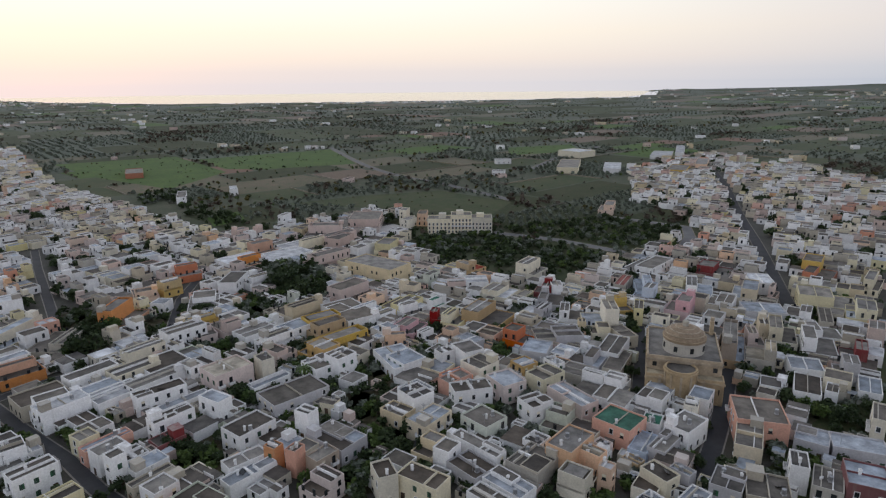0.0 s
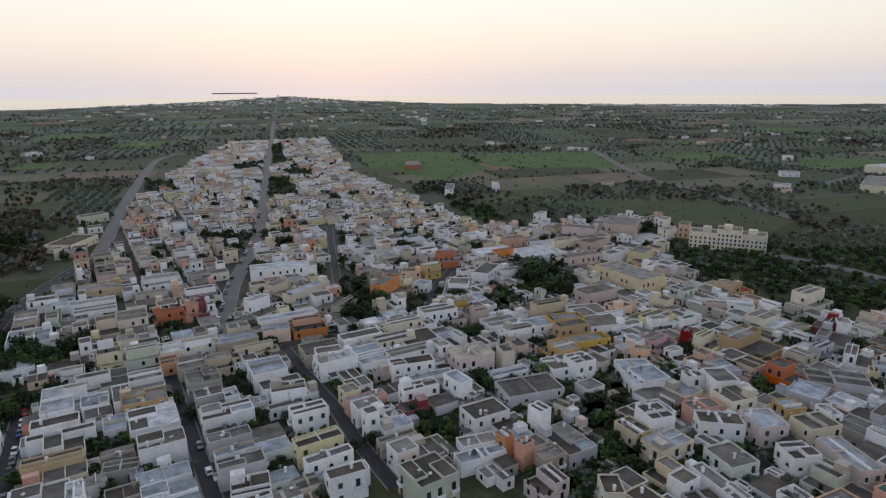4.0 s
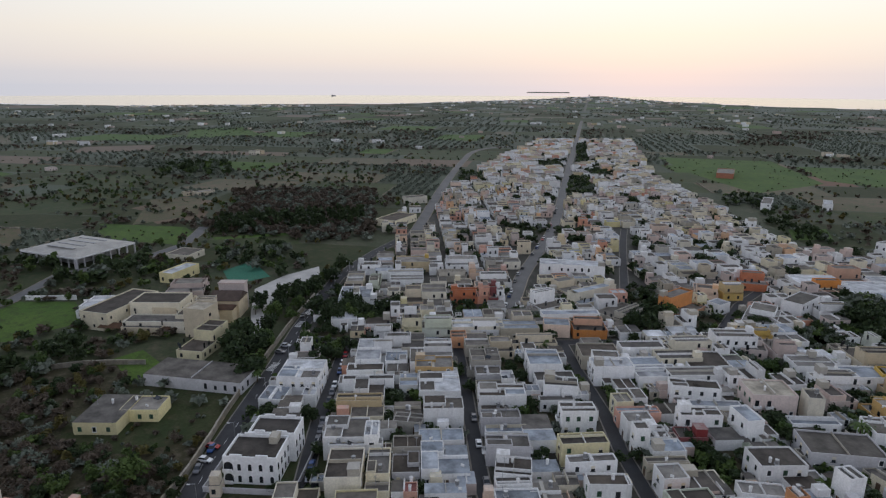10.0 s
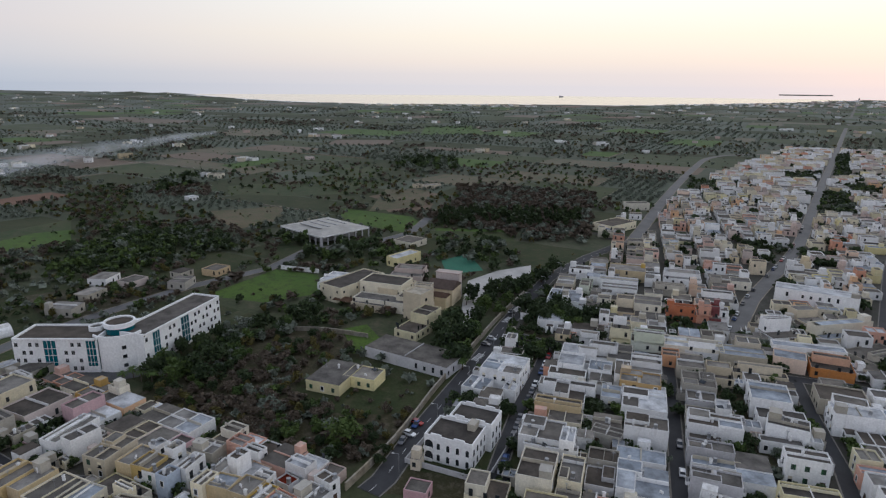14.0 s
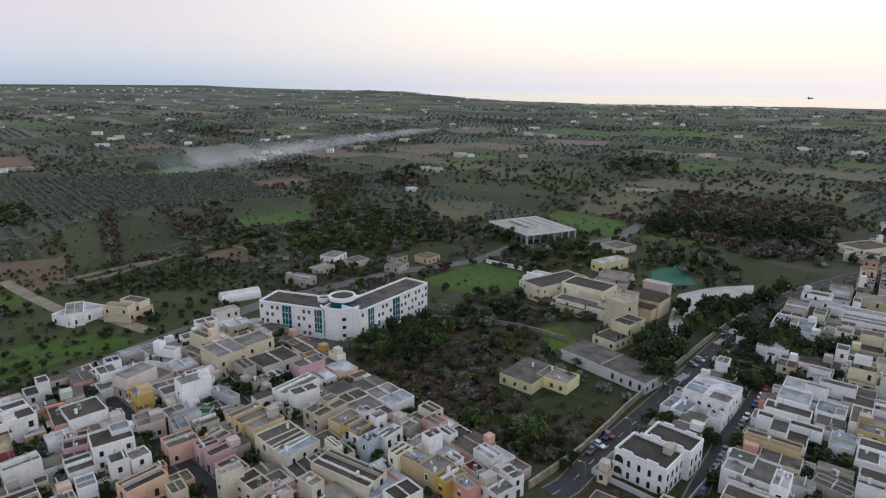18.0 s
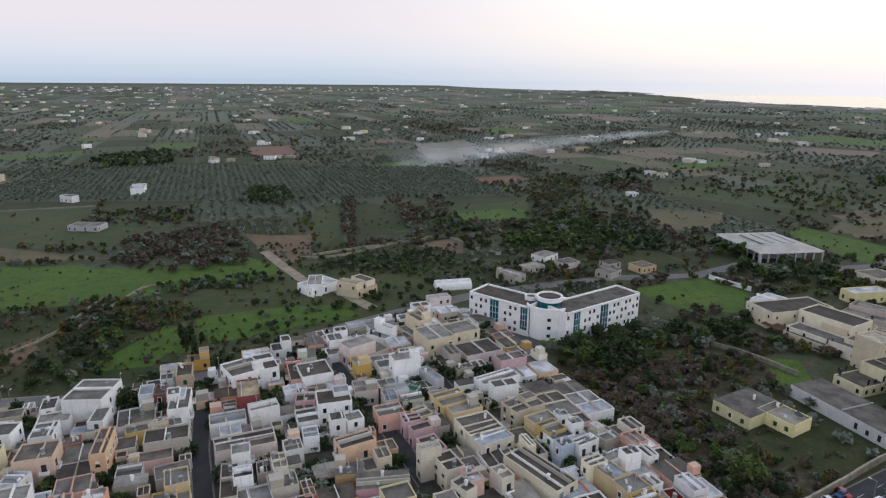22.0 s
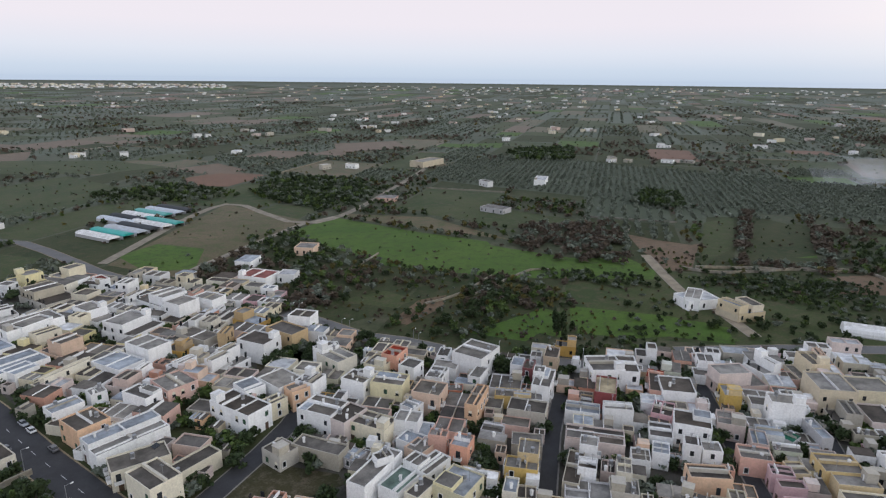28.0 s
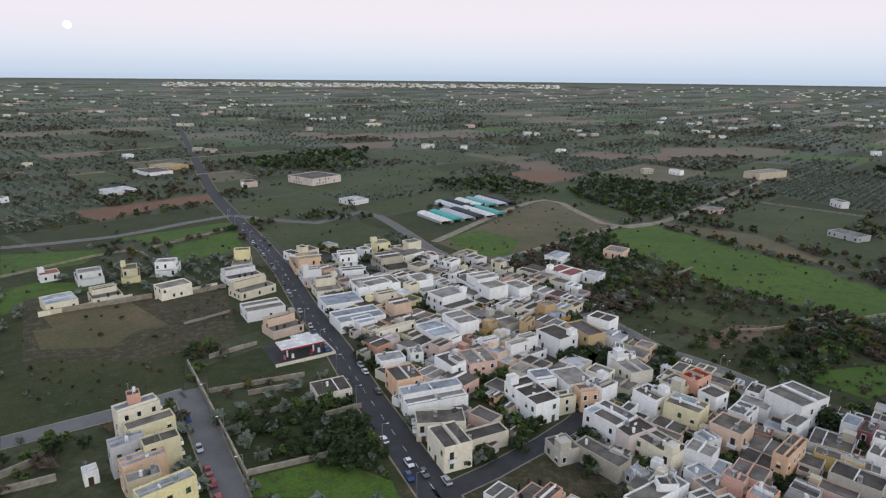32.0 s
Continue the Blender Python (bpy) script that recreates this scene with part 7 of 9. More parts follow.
house(-46.5, 179.2, 19.5, 11.9, 42, 6.0, "greywall", "grey")
house(-34.4, 200.0, 8.3, 7.7, 48, 9.0, "white", "grey")
house(-44.0, 211.9, 9.4, 14.4, 50, 8.0, "ochre", "pale")
house(-14.6, 205.6, 11.7, 18.7, 28, 5.0, "white", "bluewhite")
house(-7.2, 173.7, 7.8, 8.6, 39, 8.0, "white", "grey")
house(-12.5, 168.1, 6.3, 8.8, 53, 5.0, "sand", "grey")
house(-2.9, 162.3, 12.5, 7.3, 51, 6.0, "sand", "bluewhite")
house(-54.4, 157.7, 12.2, 8.9, 52, 7.0, "white", "dark")
house(-51.6, 144.1, 11.0, 5.2, 42, 5.0, "white", "pale")
house(-44.0, 144.9, 3.4, 3.9, 59, 8.0, "orange", "grey")
house(-38.0, 143.5, 4.1, 3.4, 62, 8.0, "salmon", "grey")
house(-28.9, 153.9, 9.9, 14.5, 52, 5.0, "greywall", "dark")
house(-31.0, 144.0, 7.4, 4.8, 49, 6.0, "tan", "pale")
house(-13.8, 133.7, 5.0, 7.3, 22, 8.0, "cream", "dark")
house(-4.1, 132.1, 6.5, 12.0, 56, 7.0, "cream", "dark")
house(-38.5, 161.1, 4.4, 5.3, 60, 9.0, "white", "grey")
house(-68.7, 171.9, 5.2, 9.1, 58, 8.0, "white", "bluewhite")
house(31.3, 222.5, 8.4, 9.9, 54, 8.0, "orangered", "grey")
house(21.7, 246.1, 17.3, 17.3, 58, 8.0, "ochre", "dark", smooth=True)
house(7.1, 243.3, 10.9, 8.2, 62, 7.0, "lemon", "grey")
house(-11.3, 235.3, 12.8, 9.6, 61, 6.0, "pink", "grey")
house(-7.3, 177.4, 8.2, 8.4, 43, 7.0, "white", "bluewhite")
house(42.7, 251.8, 10.4, 10.7, 56, 7.0, "greywall", "white")
house(45.0, 232.1, 7.5, 9.6, 60, 5.0, "greywall", "grey")
house(36.8, 212.4, 11.9, 9.8, 68, 5.0, "greywall", "bluewhite")
house(-11.5, 203.0, 9.8, 10.9, 39, 6.0, "white", "bluewhite")
house(-117.5, 146.7, 11.0, 6.7, 43, 7.0, "white", "grey")
house(-102.5, 136.4, 10.5, 5.8, 52, 8.0, "white", "dark")
house(-91.5, 125.2, 13.1, 5.5, 55, 7.0, "lemon", "dark")
house(-84.3, 119.5, 12.8, 3.4, 56, 7.0, "white", "grey")
house(-75.4, 113.9, 9.7, 4.6, 50, 8.0, "white", "dark")
house(-95.6, 102.3, 9.4, 7.8, 43, 6.0, "white", "dark")
house(-91.4, 98.0, 8.9, 3.4, 54, 6.0, "white", "dark")
house(-99.5, 154.6, 5.5, 5.9, 56, 6.0, "lemon", "pale")
house(-68.1, 130.6, 6.6, 6.4, 56, 7.0, "white", "pale")
house(-61.1, 125.9, 7.6, 4.4, 52, 6.0, "orange", "dark")
house(-89.2, 179.4, 15.4, 6.1, 42, 7.0, "white", "dark")
house(-79.0, 163.7, 12.2, 5.5, 48, 7.0, "white", "dark")
house(-77.0, 155.8, 8.2, 5.9, 49, 4.0, "red", "dark")
house(-88.7, 146.8, 8.0, 6.0, 54, 7.0, "white", "pale")
house(-121.3, 175.1, 11.5, 9.0, 44, 8.0, "white", "white")
house(-134.0, 156.7, 11.6, 12.6, 51, 7.0, "white", "bluewhite")
house(-116.3, 117.9, 11.8, 5.1, 53, 6.0, "greywall", "grey")
house(-104.6, 109.2, 12.0, 6.1, 50, 6.0, "greywall", "grey")
house(-125.5, 127.5, 14.8, 8.2, 51, 7.0, "white", "dark")
house(116.5, 204.4, 11.2, 9.9, 63, 8.0, "stone", "sand")
house(134.4, 222.6, 17.4, 10.0, 64, 9.0, "cream", "grey")
house(142.2, 211.6, 17.9, 11.4, 64, 9.0, "white", "grey")
house(150.1, 204.2, 10.9, 8.6, 57, 8.0, "red", "dark")
house(174.4, 259.3, 18.7, 22.9, 64, 8.0, "lemon", "pale", smooth=True)
house(156.5, 270.1, 9.8, 3.4, 51, 8.0, "rose", "grey")
house(106.3, 253.8, 13.1, 10.1, 56, 9.0, "pink", "grey")
house(96.4, 271.0, 10.4, 9.4, 57, 9.0, "paleblue", "bluewhite")
house(92.7, 159.3, 14.5, 13.6, 73, 8.0, "salmon", "grey")
house(127.3, 194.8, 10.6, 10.4, 69, 5.0, "white", "bluewhite")
house(119.7, 180.4, 15.3, 7.7, 60, 5.0, "white", "dark")
house(126.0, 177.3, 7.3, 3.6, 53, 5.0, "white", "grey")
house(109.6, 183.6, 7.7, 6.4, 61, 4.0, "white", "grey")
house(139.1, 178.8, 12.9, 6.4, 57, 5.0, "white", "bluewhite")
house(139.5, 191.8, 9.3, 7.2, 63, 8.0, "greywall", "grey")
house(179.8, 244.2, 18.0, 10.7, 58, 8.0, "lemon", "bluewhite")
house(154.6, 246.0, 12.5, 9.5, 56, 6.0, "white", "grey")
house(127.9, 260.7, 15.1, 10.7, 57, 6.0, "white", "grey")
house(124.7, 277.3, 17.9, 12.0, 68, 8.0, "white", "bluewhite")
house(144.2, 272.3, 19.7, 10.7, 60, 8.0, "sand", "bluewhite")

# ---- the rest of the town ----
district(144.0, [(-135, 33), (-165, 57), (-212, 99), (-284, 162), (-329, 241), (-367, 237), (-437, 364), (-562, 525), (-789, 883), (-679, 1001), (-364, 594), (-279, 527), (-162, 412), (-132, 410), (-96, 431), (-41, 495), (-22, 461), (-17, 361), (-1, 335), (25, 299), (64, 293), (110, 342), (177, 409), (193, 475), (171, 512), (230, 718), (380, 850), (433, 702), (432, 582), (110, 130), (3, 132), (-68, 134), (-77, 113)])
district(-137.0, [(-138, 21), (-163, -1), (-182, -17), (-207, -38), (-239, -75), (-250, -99), (-226, -107), (-195, -123), (-164, -145), (-108, -193), (-97, -205), (-93, -211), (-88, -235), (-87, -283), (-52, -331), (-22, -361), (20, -345), (75, -374), (53, -318), (17, -227), (2, -181), (-13, -136), (-106, -78)])
finish_town()

# ---- walls, cars, lamps ----
def stone_wall(h, points, mat="dry_wall"):
    """A rough masonry wall with a coping, built in lengths."""
    v, f, line = ribbon(points, 0.45, 0.0, 6.0)
    rng = random.Random(int(points[0][0] * 7))
    vf = ([], [])
    for a, b in zip(line, line[1:]):
        t = (b - a)
        L, q = t.length, math.degrees(math.atan2(t.y, t.x))
        m = pose(a.x, a.y, 0, 0, 0, q)
        hh = h + rng.uniform(-0.12, 0.12)
        bv, bf = boxes((0, -0.22, -0.2, L + 0.02, 0.22, hh), (-0.02, -0.28, hh, L, 0.28, hh + 0.12))
        n = len(vf[0])
        vf[0].extend(tuple(m @ Vector(p)) for p in bv)
        vf[1].extend(tuple(i + n for i in p) for p in bf)
    tagged(put("stone_wall", *vf, mat), "weathered beige masonry boundary wall" if mat == "dry_wall" else "pale rendered boundary wall", "wall", "boundary walls", "structure")


stone_wall(2.2, [(-136.5, 21.7), (-154.8, 39.9), (-181.1, 61.1), (-204.7, 81.9), (-235.7, 109.3), (-259.6, 132.7)])
stone_wall(1.8, [(-196.1, -36.1), (-176.5, -16.2), (-160.3, -0.5), (-142.6, 21.5)])
stone_wall(1.8, [(-249.7, 14.5), (-245.2, 29.7), (-231.6, 48.3)])
stone_wall(2.2, [(-342.4, 23.1), (-327.8, 42.0)], "wall_white")
stone_wall(2, [(150.3, -257.6), (120.2, -279.6)], "wall_cream")
stone_wall(2, [(109.3, -277.5), (85.7, -293.7)], "wall_cream")
stone_wall(1.5, [(67.4, -212.6), (52.6, -224.1)])
stone_wall(1.5, [(60.3, -186.6), (30.9, -196.6)])
stone_wall(1.5, [(47.3, -184.3), (31.2, -190.2)])
stone_wall(1.5, [(42.6, -171.8), (31.4, -175.5)])
stone_wall(1.5, [(22.1, -169.5), (10.4, -174.1)])
stone_wall(1.5, [(38.1, -141.8), (17.5, -149.1)])
stone_wall(1.8, [(73.6, -208.4), (37.6, -139.9)])
stone_wall(2, [(101.6, -278.6), (81.4, -292.7)])
stone_wall(2.2, [(150.8, -258.9), (111.2, -279.1)])
stone_wall(1, [(86.6, -245.8), (71.3, -259.0)])
stone_wall(1.8, [(100.7, -144.7), (94.9, -151.0)])
stone_wall(1.8, [(97.0, -138.2), (86.1, -143.0)])
stone_wall(1.2, [(265.7, -431.0), (239.6, -460.2)])
stone_wall(1.2, [(143.8, -366.6), (105.2, -418.0)])
stone_wall(1.2, [(197.5, -312.7), (154.4, -359.7), (125.4, -325.3)])
stone_wall(1.2, [(-320.3, -263.3), (-344.7, -276.6)])
stone_wall(1.2, [(-289.4, -300.7), (-320.7, -316.2)])
stone_wall(1, [(-135.7, -290.2), (-164.2, -311.7)])
stone_wall(1, [(-169.0, -223.7), (-219.0, -239.1), (-228.1, -231.1)])
stone_wall(1.4, [(-300.3, -194.0), (-324.3, -176.4), (-352.8, -152.6), (-370.9, -134.3), (-351.1, -112.2)])
stone_wall(1, [(-142.2, -225.6), (-161.4, -227.5), (-194.5, -242.3)])
stone_wall(1.5, [(-292.0, -197.2), (-304.4, -179.2), (-354.9, -156.1), (-371.4, -136.8)])


CAR_PAINT = dict(white=(0.75, 0.75, 0.75), silver=(0.42, 0.43, 0.45), black=(0.02, 0.02, 0.025), grey=(0.13, 0.13, 0.14), blue=(0.03, 0.07, 0.2), red=(0.35, 0.02, 0.02))
for k, c in CAR_PAINT.items():
    plain("car_" + k, c, 0.3, 0.1, vary=0.05, per_object=0.1, spec=0.6)
plain("tyre", (0.02, 0.02, 0.02), 0.9, per_object=0.0)
CARS = {}


def car_meshes(colour):
    if colour not in CARS:
        # lengthwise sections: (x, half width, foot, shoulder)
        prof = [(-2.05, 0.72, 0.45, 0.72), (-1.9, 0.82, 0.3, 0.86), (-0.9, 0.86, 0.25, 0.92), (0.9, 0.86, 0.25, 0.9), (1.85, 0.82, 0.3, 0.72), (2.05, 0.68, 0.42, 0.6)]
        v, f = [], []
        for x, w, a, b in prof:
            v += [(x, -w, a), (x, -w, b * 0.92), (x, -w * 0.9, b), (x, w * 0.9, b), (x, w, b * 0.92), (x, w, a)]
        for i in range(len(prof) - 1):
            for k in range(6):
                f.append((6 * i + k, 6 * i + 6 + k, 6 * i + 6 + (k + 1) % 6, 6 * i + (k + 1) % 6))
        f += [(0, 1, 2, 3, 4, 5), tuple(range(len(v) - 1, len(v) - 7, -1))]
        body = mesh_of("body", (v, f), "car_" + colour)
        cab = [(-1.7, 0.74, 0.9), (-1.2, 0.66, 1.4), (0.25, 0.66, 1.43), (1.0, 0.74, 0.9)]
        v = [(x, s * w, z) for x, w, z in cab for s in (-1, 1)]
        glass = mesh_of("glazing", (v, [(0, 2, 3, 1), (4, 6, 7, 5), (0, 6, 4, 2), (1, 3, 5, 7), (0, 1, 7, 6)]), "window_dark")
        roof = mesh_of("roof", boxes((-1.18, -0.64, 1.39, 0.24, 0.64, 1.46)), "car_" + colour)
        wv, wf = cylinder(0.31, -0.1, 0.1, 12)
        wheel = mesh_of("wheel", (wv, wf), "tyre")
        CARS[colour] = body, glass, roof, wheel
    return CARS[colour]


def car(x, y, a, colour):
    body, glass, roof, wheel = car_meshes(colour)
    ob = share("car", body, None, pose(x, y, 0.12 + 0.0002 * math.hypot(x, y), 0, 0, a))
    tagged(ob, "%s compact car parked along the street" % colour, "car", "parked cars")
    share("glazing", glass, ob)
    share("roof", roof, ob)
    for sx in (-1.25, 1.3):
        for sy in (-0.78, 0.78):
            share("wheel", wheel, ob, pose(sx, sy, 0.31, 90, 0, 0))


def along(name, nth=0):
    return [s for s in STREETS if s[0] == name][nth]


def parked(name, nth, side, r_max, step, chance, seed):
    rng = random.Random(seed)
    _, w, line = along(name, nth)
    left = 3.0
    for a, b in zip(line, line[1:]):
        t = b - a
        L = t.length
        t.normalize()
        n = Vector((-t.y, t.x, 0))
        while left < L:
            p = a + t * left + n * side * (w / 2 - 1.0)
            if rng.random() < chance and 110 < p.length < r_max:
                car(p.x, p.y, math.degrees(math.atan2(t.y, t.x)) + rng.choice((0, 180)) + rng.uniform(-2, 2), rng.choice(("white", "silver", "silver", "black", "grey", "grey", "blue", "red")))
            left += step * rng.uniform(0.9, 1.4)
        left -= L


parked("main_road", 0, 1, 420, 5.6, 0.35, 1)
parked("main_road", 0, -1, 420, 5.6, 0.25, 2)
parked("side_road", 0, 1, 300, 5.6, 0.45, 3)
parked("narrow_street", 0, -1, 260, 5.4, 0.4, 4)
parked("narrow_street", 2, 1, 260, 5.3, 0.75, 5)
parked("main_street", 0, 1, 330, 9.0, 0.12, 6)
parked("sea_road", 0, 1, 520, 6.5, 0.35, 7)
car(-156.2, 44.2, 37, "white")
car(-161.4, 48.2, 37, "red")
car(-209.5, 91.1, 41, "grey")
car(-213.8, 95.5, 41, "silver")
car(-3.6, -143.6, 112, "white")
car(-7.4, -139.0, 112, "grey")


def lamp_meshes():
    pole = mesh_of("street_lamp", join_vf(cylinder(0.09, -0.1, 7.5, 8), boxes((-0.05, -0.04, 7.4, 1.6, 0.04, 7.5))), "metal_grey")
    head = mesh_of("lamp_head", boxes((1.2, -0.14, 7.3, 1.95, 0.14, 7.46)), "wall_white")
    return pole, head


LAMP = lamp_meshes()


def street_lamps(name, nth, side, step, r_max):
    _, w, line = along(name, nth)
    left = 8.0
    for a, b in zip(line, line[1:]):
        t = b - a
        L = t.length
        t.normalize()
        n = Vector((-t.y, t.x, 0))
        while left < L:
            p = a + t * left + n * side * (w / 2 + 0.4)
            if 115 < p.length < r_max:
                ob = share("street_lamp", LAMP[0], None, pose(p.x, p.y, 0, 0, 0, math.degrees(math.atan2(-side * n.y, -side * n.x))))
                tagged(ob, "grey metal street lamp on a slim pole", "street lamp", "street lamps")
                share("lamp_head", LAMP[1], ob)
            left += step
        left -= L


street_lamps("main_road", 0, 1, 24, 480)
street_lamps("side_road", 0, -1, 22, 260)
street_lamps("main_street", 0, -1, 28, 330)
street_lamps("edge_road", 0, -1, 30, 300)
street_lamps("edge_road", 1, -1, 30, 300)

# crossings and lane lines
def lane_marks(name, nth, r_max, step=9.0):
    _, w, line = along(name, nth)
    vf = ([], [])
    left = 2.0
    for a, b in zip(line, line[1:]):
        t = b - a
        L = t.length
        t.normalize()
        while left < L:
            p = a + t * left
            if p.length < r_max:
                m = pose(p.x, p.y, 0.115 + 0.0002 * p.length, 0, 0, math.degrees(math.atan2(t.y, t.x)))
                n = len(vf[0])
                bv, bf = box_vf(-1.5, -0.06, 0, 1.5, 0.06, 0.01)
                vf[0].extend(tuple(m @ Vector(q)) for q in bv)
                vf[1].extend(tuple(i + n for i in q) for q in bf)
            left += step
        left -= L
    tagged(put("lane_marks", *vf, "paint_white"), "worn white lane dashes", "road marking", kind="structure")


lane_marks("main_road", 0, 500)
lane_marks("main_street", 0, 400)
for x, y, a in ((-232, 111, 41), (-243, 121, 41), (-200, 84, 41)):
    v, f = boxes(*[(-1.4, -3.4 + 1.0 * k, 0.17, 1.4, -2.9 + 1.0 * k, 0.185) for k in range(7)])
    tagged(put("crossing", v, f, "paint_white", None, pose(x, y, 0, 0, 0, a)), "worn white zebra crossing", "road marking", kind="structure")

# ---- vegetation ----
def leaf_cloud(rng, n, clumps, rx, rz, z0, size, thin=1.0):
    """Many small leaf sprays round clumps that fill an uneven crown. Returns arrays of corners."""
    out = np.zeros((n, 4, 3))
    cs = []
    for i in range(clumps):
        q, t = rng.uniform(0, 2 * math.pi), rng.uniform(-0.8, 1.0)
        k = rng.uniform(0.45, 0.95)
        s = math.sqrt(max(0.0, 1 - t * t)) * k
        cs.append((rx * s * math.cos(q), rx * s * math.sin(q), z0 + rz * (t * k * 0.9 + 0.95), rng.uniform(0.3, 0.5)))
    for i in range(n):
        c = cs[i % clumps]
        d = Vector((rng.gauss(0, 1), rng.gauss(0, 1), rng.gauss(0, 1))).normalized() * (rng.random() ** 0.4)
        p = Vector(c[:3]) + Vector((d.x * rx * c[3], d.y * rx * c[3], d.z * rz * c[3]))
        u = Vector((rng.gauss(0, 1), rng.gauss(0, 1), rng.gauss(0, 0.6))).normalized()
        w = u.cross(Vector((rng.gauss(0, 1), rng.gauss(0, 1), rng.gauss(0, 1)))).normalized()
        s = size * rng.uniform(0.6, 1.3)
        if i % 7 == 0:      # inner twigs and shade leaves that close the crown
            p = Vector((0, 0, z0 + rz * 0.95)) + Vector((d.x * rx, d.y * rx, d.z * rz)) * 0.62
            s *= 1.9
        u, w = u * s, w * s * thin
        out[i] = [p - u - w * 0.6, p + u * 0.3 - w, p + u + w * 0.5, p - u * 0.4 + w]
    return out


def quads_mesh(name, arr, mat):
    n = len(arr)
    me = bpy.data.meshes.new(name)
    me.vertices.add(n * 4)
    me.vertices.foreach_set("co", np.asarray(arr, np.float32).reshape(-1))
    me.loops.add(n * 4)
    me.loops.foreach_set("vertex_index", np.arange(n * 4, dtype=np.int32))
    me.polygons.add(n)
    me.polygons.foreach_set("loop_start", np.arange(0, n * 4, 4, dtype=np.int32))
    me.polygons.foreach_set("loop_total", np.full(n, 4, np.int32))
    me.materials.append(MATS[mat])
    me.update()
    me.validate()
    return me


def limb(a, b, r0, r1, n=6):
    a, b = Vector(a), Vector(b)
    t = (b - a).normalized()
    u = t.orthogonal().normalized()
    w = t.cross(u)
    v = [tuple(p + (u * math.cos(2 * math.pi * i / n) + w * math.sin(2 * math.pi * i / n)) * r) for p, r in ((a, r0), (b, r1)) for i in range(n)]
    return v, [(i, (i + 1) % n, n + (i + 1) % n, n + i) for i in range(n)] + [tuple(range(n, 2 * n))]


def join(*vfs):
    v, f = [], []
    for a in vfs:
        f += [tuple(i + len(v) for i in q) for q in a[1]]
        v += a[0]
    return v, f


# kind: leaf material, height of the crown's foot, crown radius, crown half height, leaf size, leaves, clumps (for a tree one unit high)
KINDS = dict(broad=("leaf_dark", 0.12, 0.46, 0.42, 0.05, 620, 16, 1.0), green=("leaf_green", 0.12, 0.44, 0.42, 0.05, 620, 14, 1.0),
             olive=("leaf_olive", 0.12, 0.5, 0.4, 0.06, 320, 10, 0.8), bare=("leaf_bare", 0.15, 0.45, 0.4, 0.09, 420, 14, 0.22),
             autumn=("leaf_autumn", 0.12, 0.42, 0.42, 0.055, 480, 12, 0.8), cypress=("leaf_dark", 0.03, 0.13, 0.5, 0.05, 420, 24, 0.8),
             pine=("leaf_green", 0.42, 0.62, 0.26, 0.05, 700, 22, 0.7))
TREES = {}


def tree_parts(kind, k):
    key = (kind, k)
    if key in TREES:
        return TREES[key]
    rng = random.Random(hash_of(kind) + k * 31)
    if kind == "palm":
        trunk = limb((0, 0, -0.02), (0.02, 0, 0.72), 0.035, 0.025, 8)
        fr = []
        for i in range(22):
            q = 2 * math.pi * i / 22 + rng.uniform(-0.1, 0.1)
            up = rng.uniform(-0.1, 0.9)
            prev = Vector((0.02, 0, 0.72))
            side = Vector((-math.sin(q), math.cos(q), 0)) * 0.035
            for s in range(4):
                nxt = prev + Vector((math.cos(q) * 0.09, math.sin(q) * 0.09, 0.07 * (up - s * 0.5)))
                fr.append([tuple(prev - side), tuple(prev + side), tuple(nxt + side * 0.8), tuple(nxt - side * 0.8)])
                prev = nxt
        TREES[key] = mesh_of("trunk", trunk, "trunk_bark"), quads_mesh("crown", np.array(fr), "leaf_green")
        return TREES[key]
    mat, foot, rx, rz, size, n, clumps, thin = KINDS[kind]
    parts = [limb((0, 0, -0.02), (rng.uniform(-0.03, 0.03), rng.uniform(-0.03, 0.03), foot + 0.2), 0.04, 0.028)]
    for i in range(5):
        q = 2 * math.pi * i / 5 + rng.uniform(-0.4, 0.4)
        parts.append(limb((0, 0, foot + rng.uniform(0.0, 0.18)), (rx * 0.6 * math.cos(q), rx * 0.6 * math.sin(q), foot + rz * rng.uniform(0.7, 1.4)), 0.022, 0.007, 5))
    TREES[key] = mesh_of("trunk", join(*parts), "trunk_bark"), quads_mesh("crown", leaf_cloud(rng, n, clumps, rx, rz, foot, size, thin), mat)
    return TREES[key]


def hash_of(s):
    return sum(ord(c) * (i + 3) for i, c in enumerate(s))


TREE_LABEL = dict(broad="dense dark green evergreen tree among the houses", green="fresh green leafy garden tree", olive="small grey-green olive tree", bare="leafless grey-brown tree in scrub",
                  autumn="small tree with yellowing leaves", cypress="slim dark green cypress tree", pine="spreading umbrella pine with green crown", palm="small palm with a feathery crown")
tree_rng = random.Random(5)
TREE_COUNT = [0]


def tree(kind, x, y, h, group="trees of the town"):
    k = tree_rng.randrange(4 if kind in ("broad", "bare") else 2)
    if kind == "broad" and tree_rng.random() < 0.2:
        kind, k = "green", k % 2
    trunk, crown = tree_parts(kind, k)
    s = h * tree_rng.uniform(0.85, 1.2)
    ob = share("tree", trunk, None, pose(x, y, 0, 0, 0, tree_rng.uniform(0, 360)) @ Matrix.Diagonal((s * tree_rng.uniform(0.9, 1.2), s * tree_rng.uniform(0.9, 1.2), s, 1)))
    tagged(ob, TREE_LABEL[kind], "tree", group)
    share("crown", crown, ob)
    TREE_COUNT[0] += 1


SMALL = {}


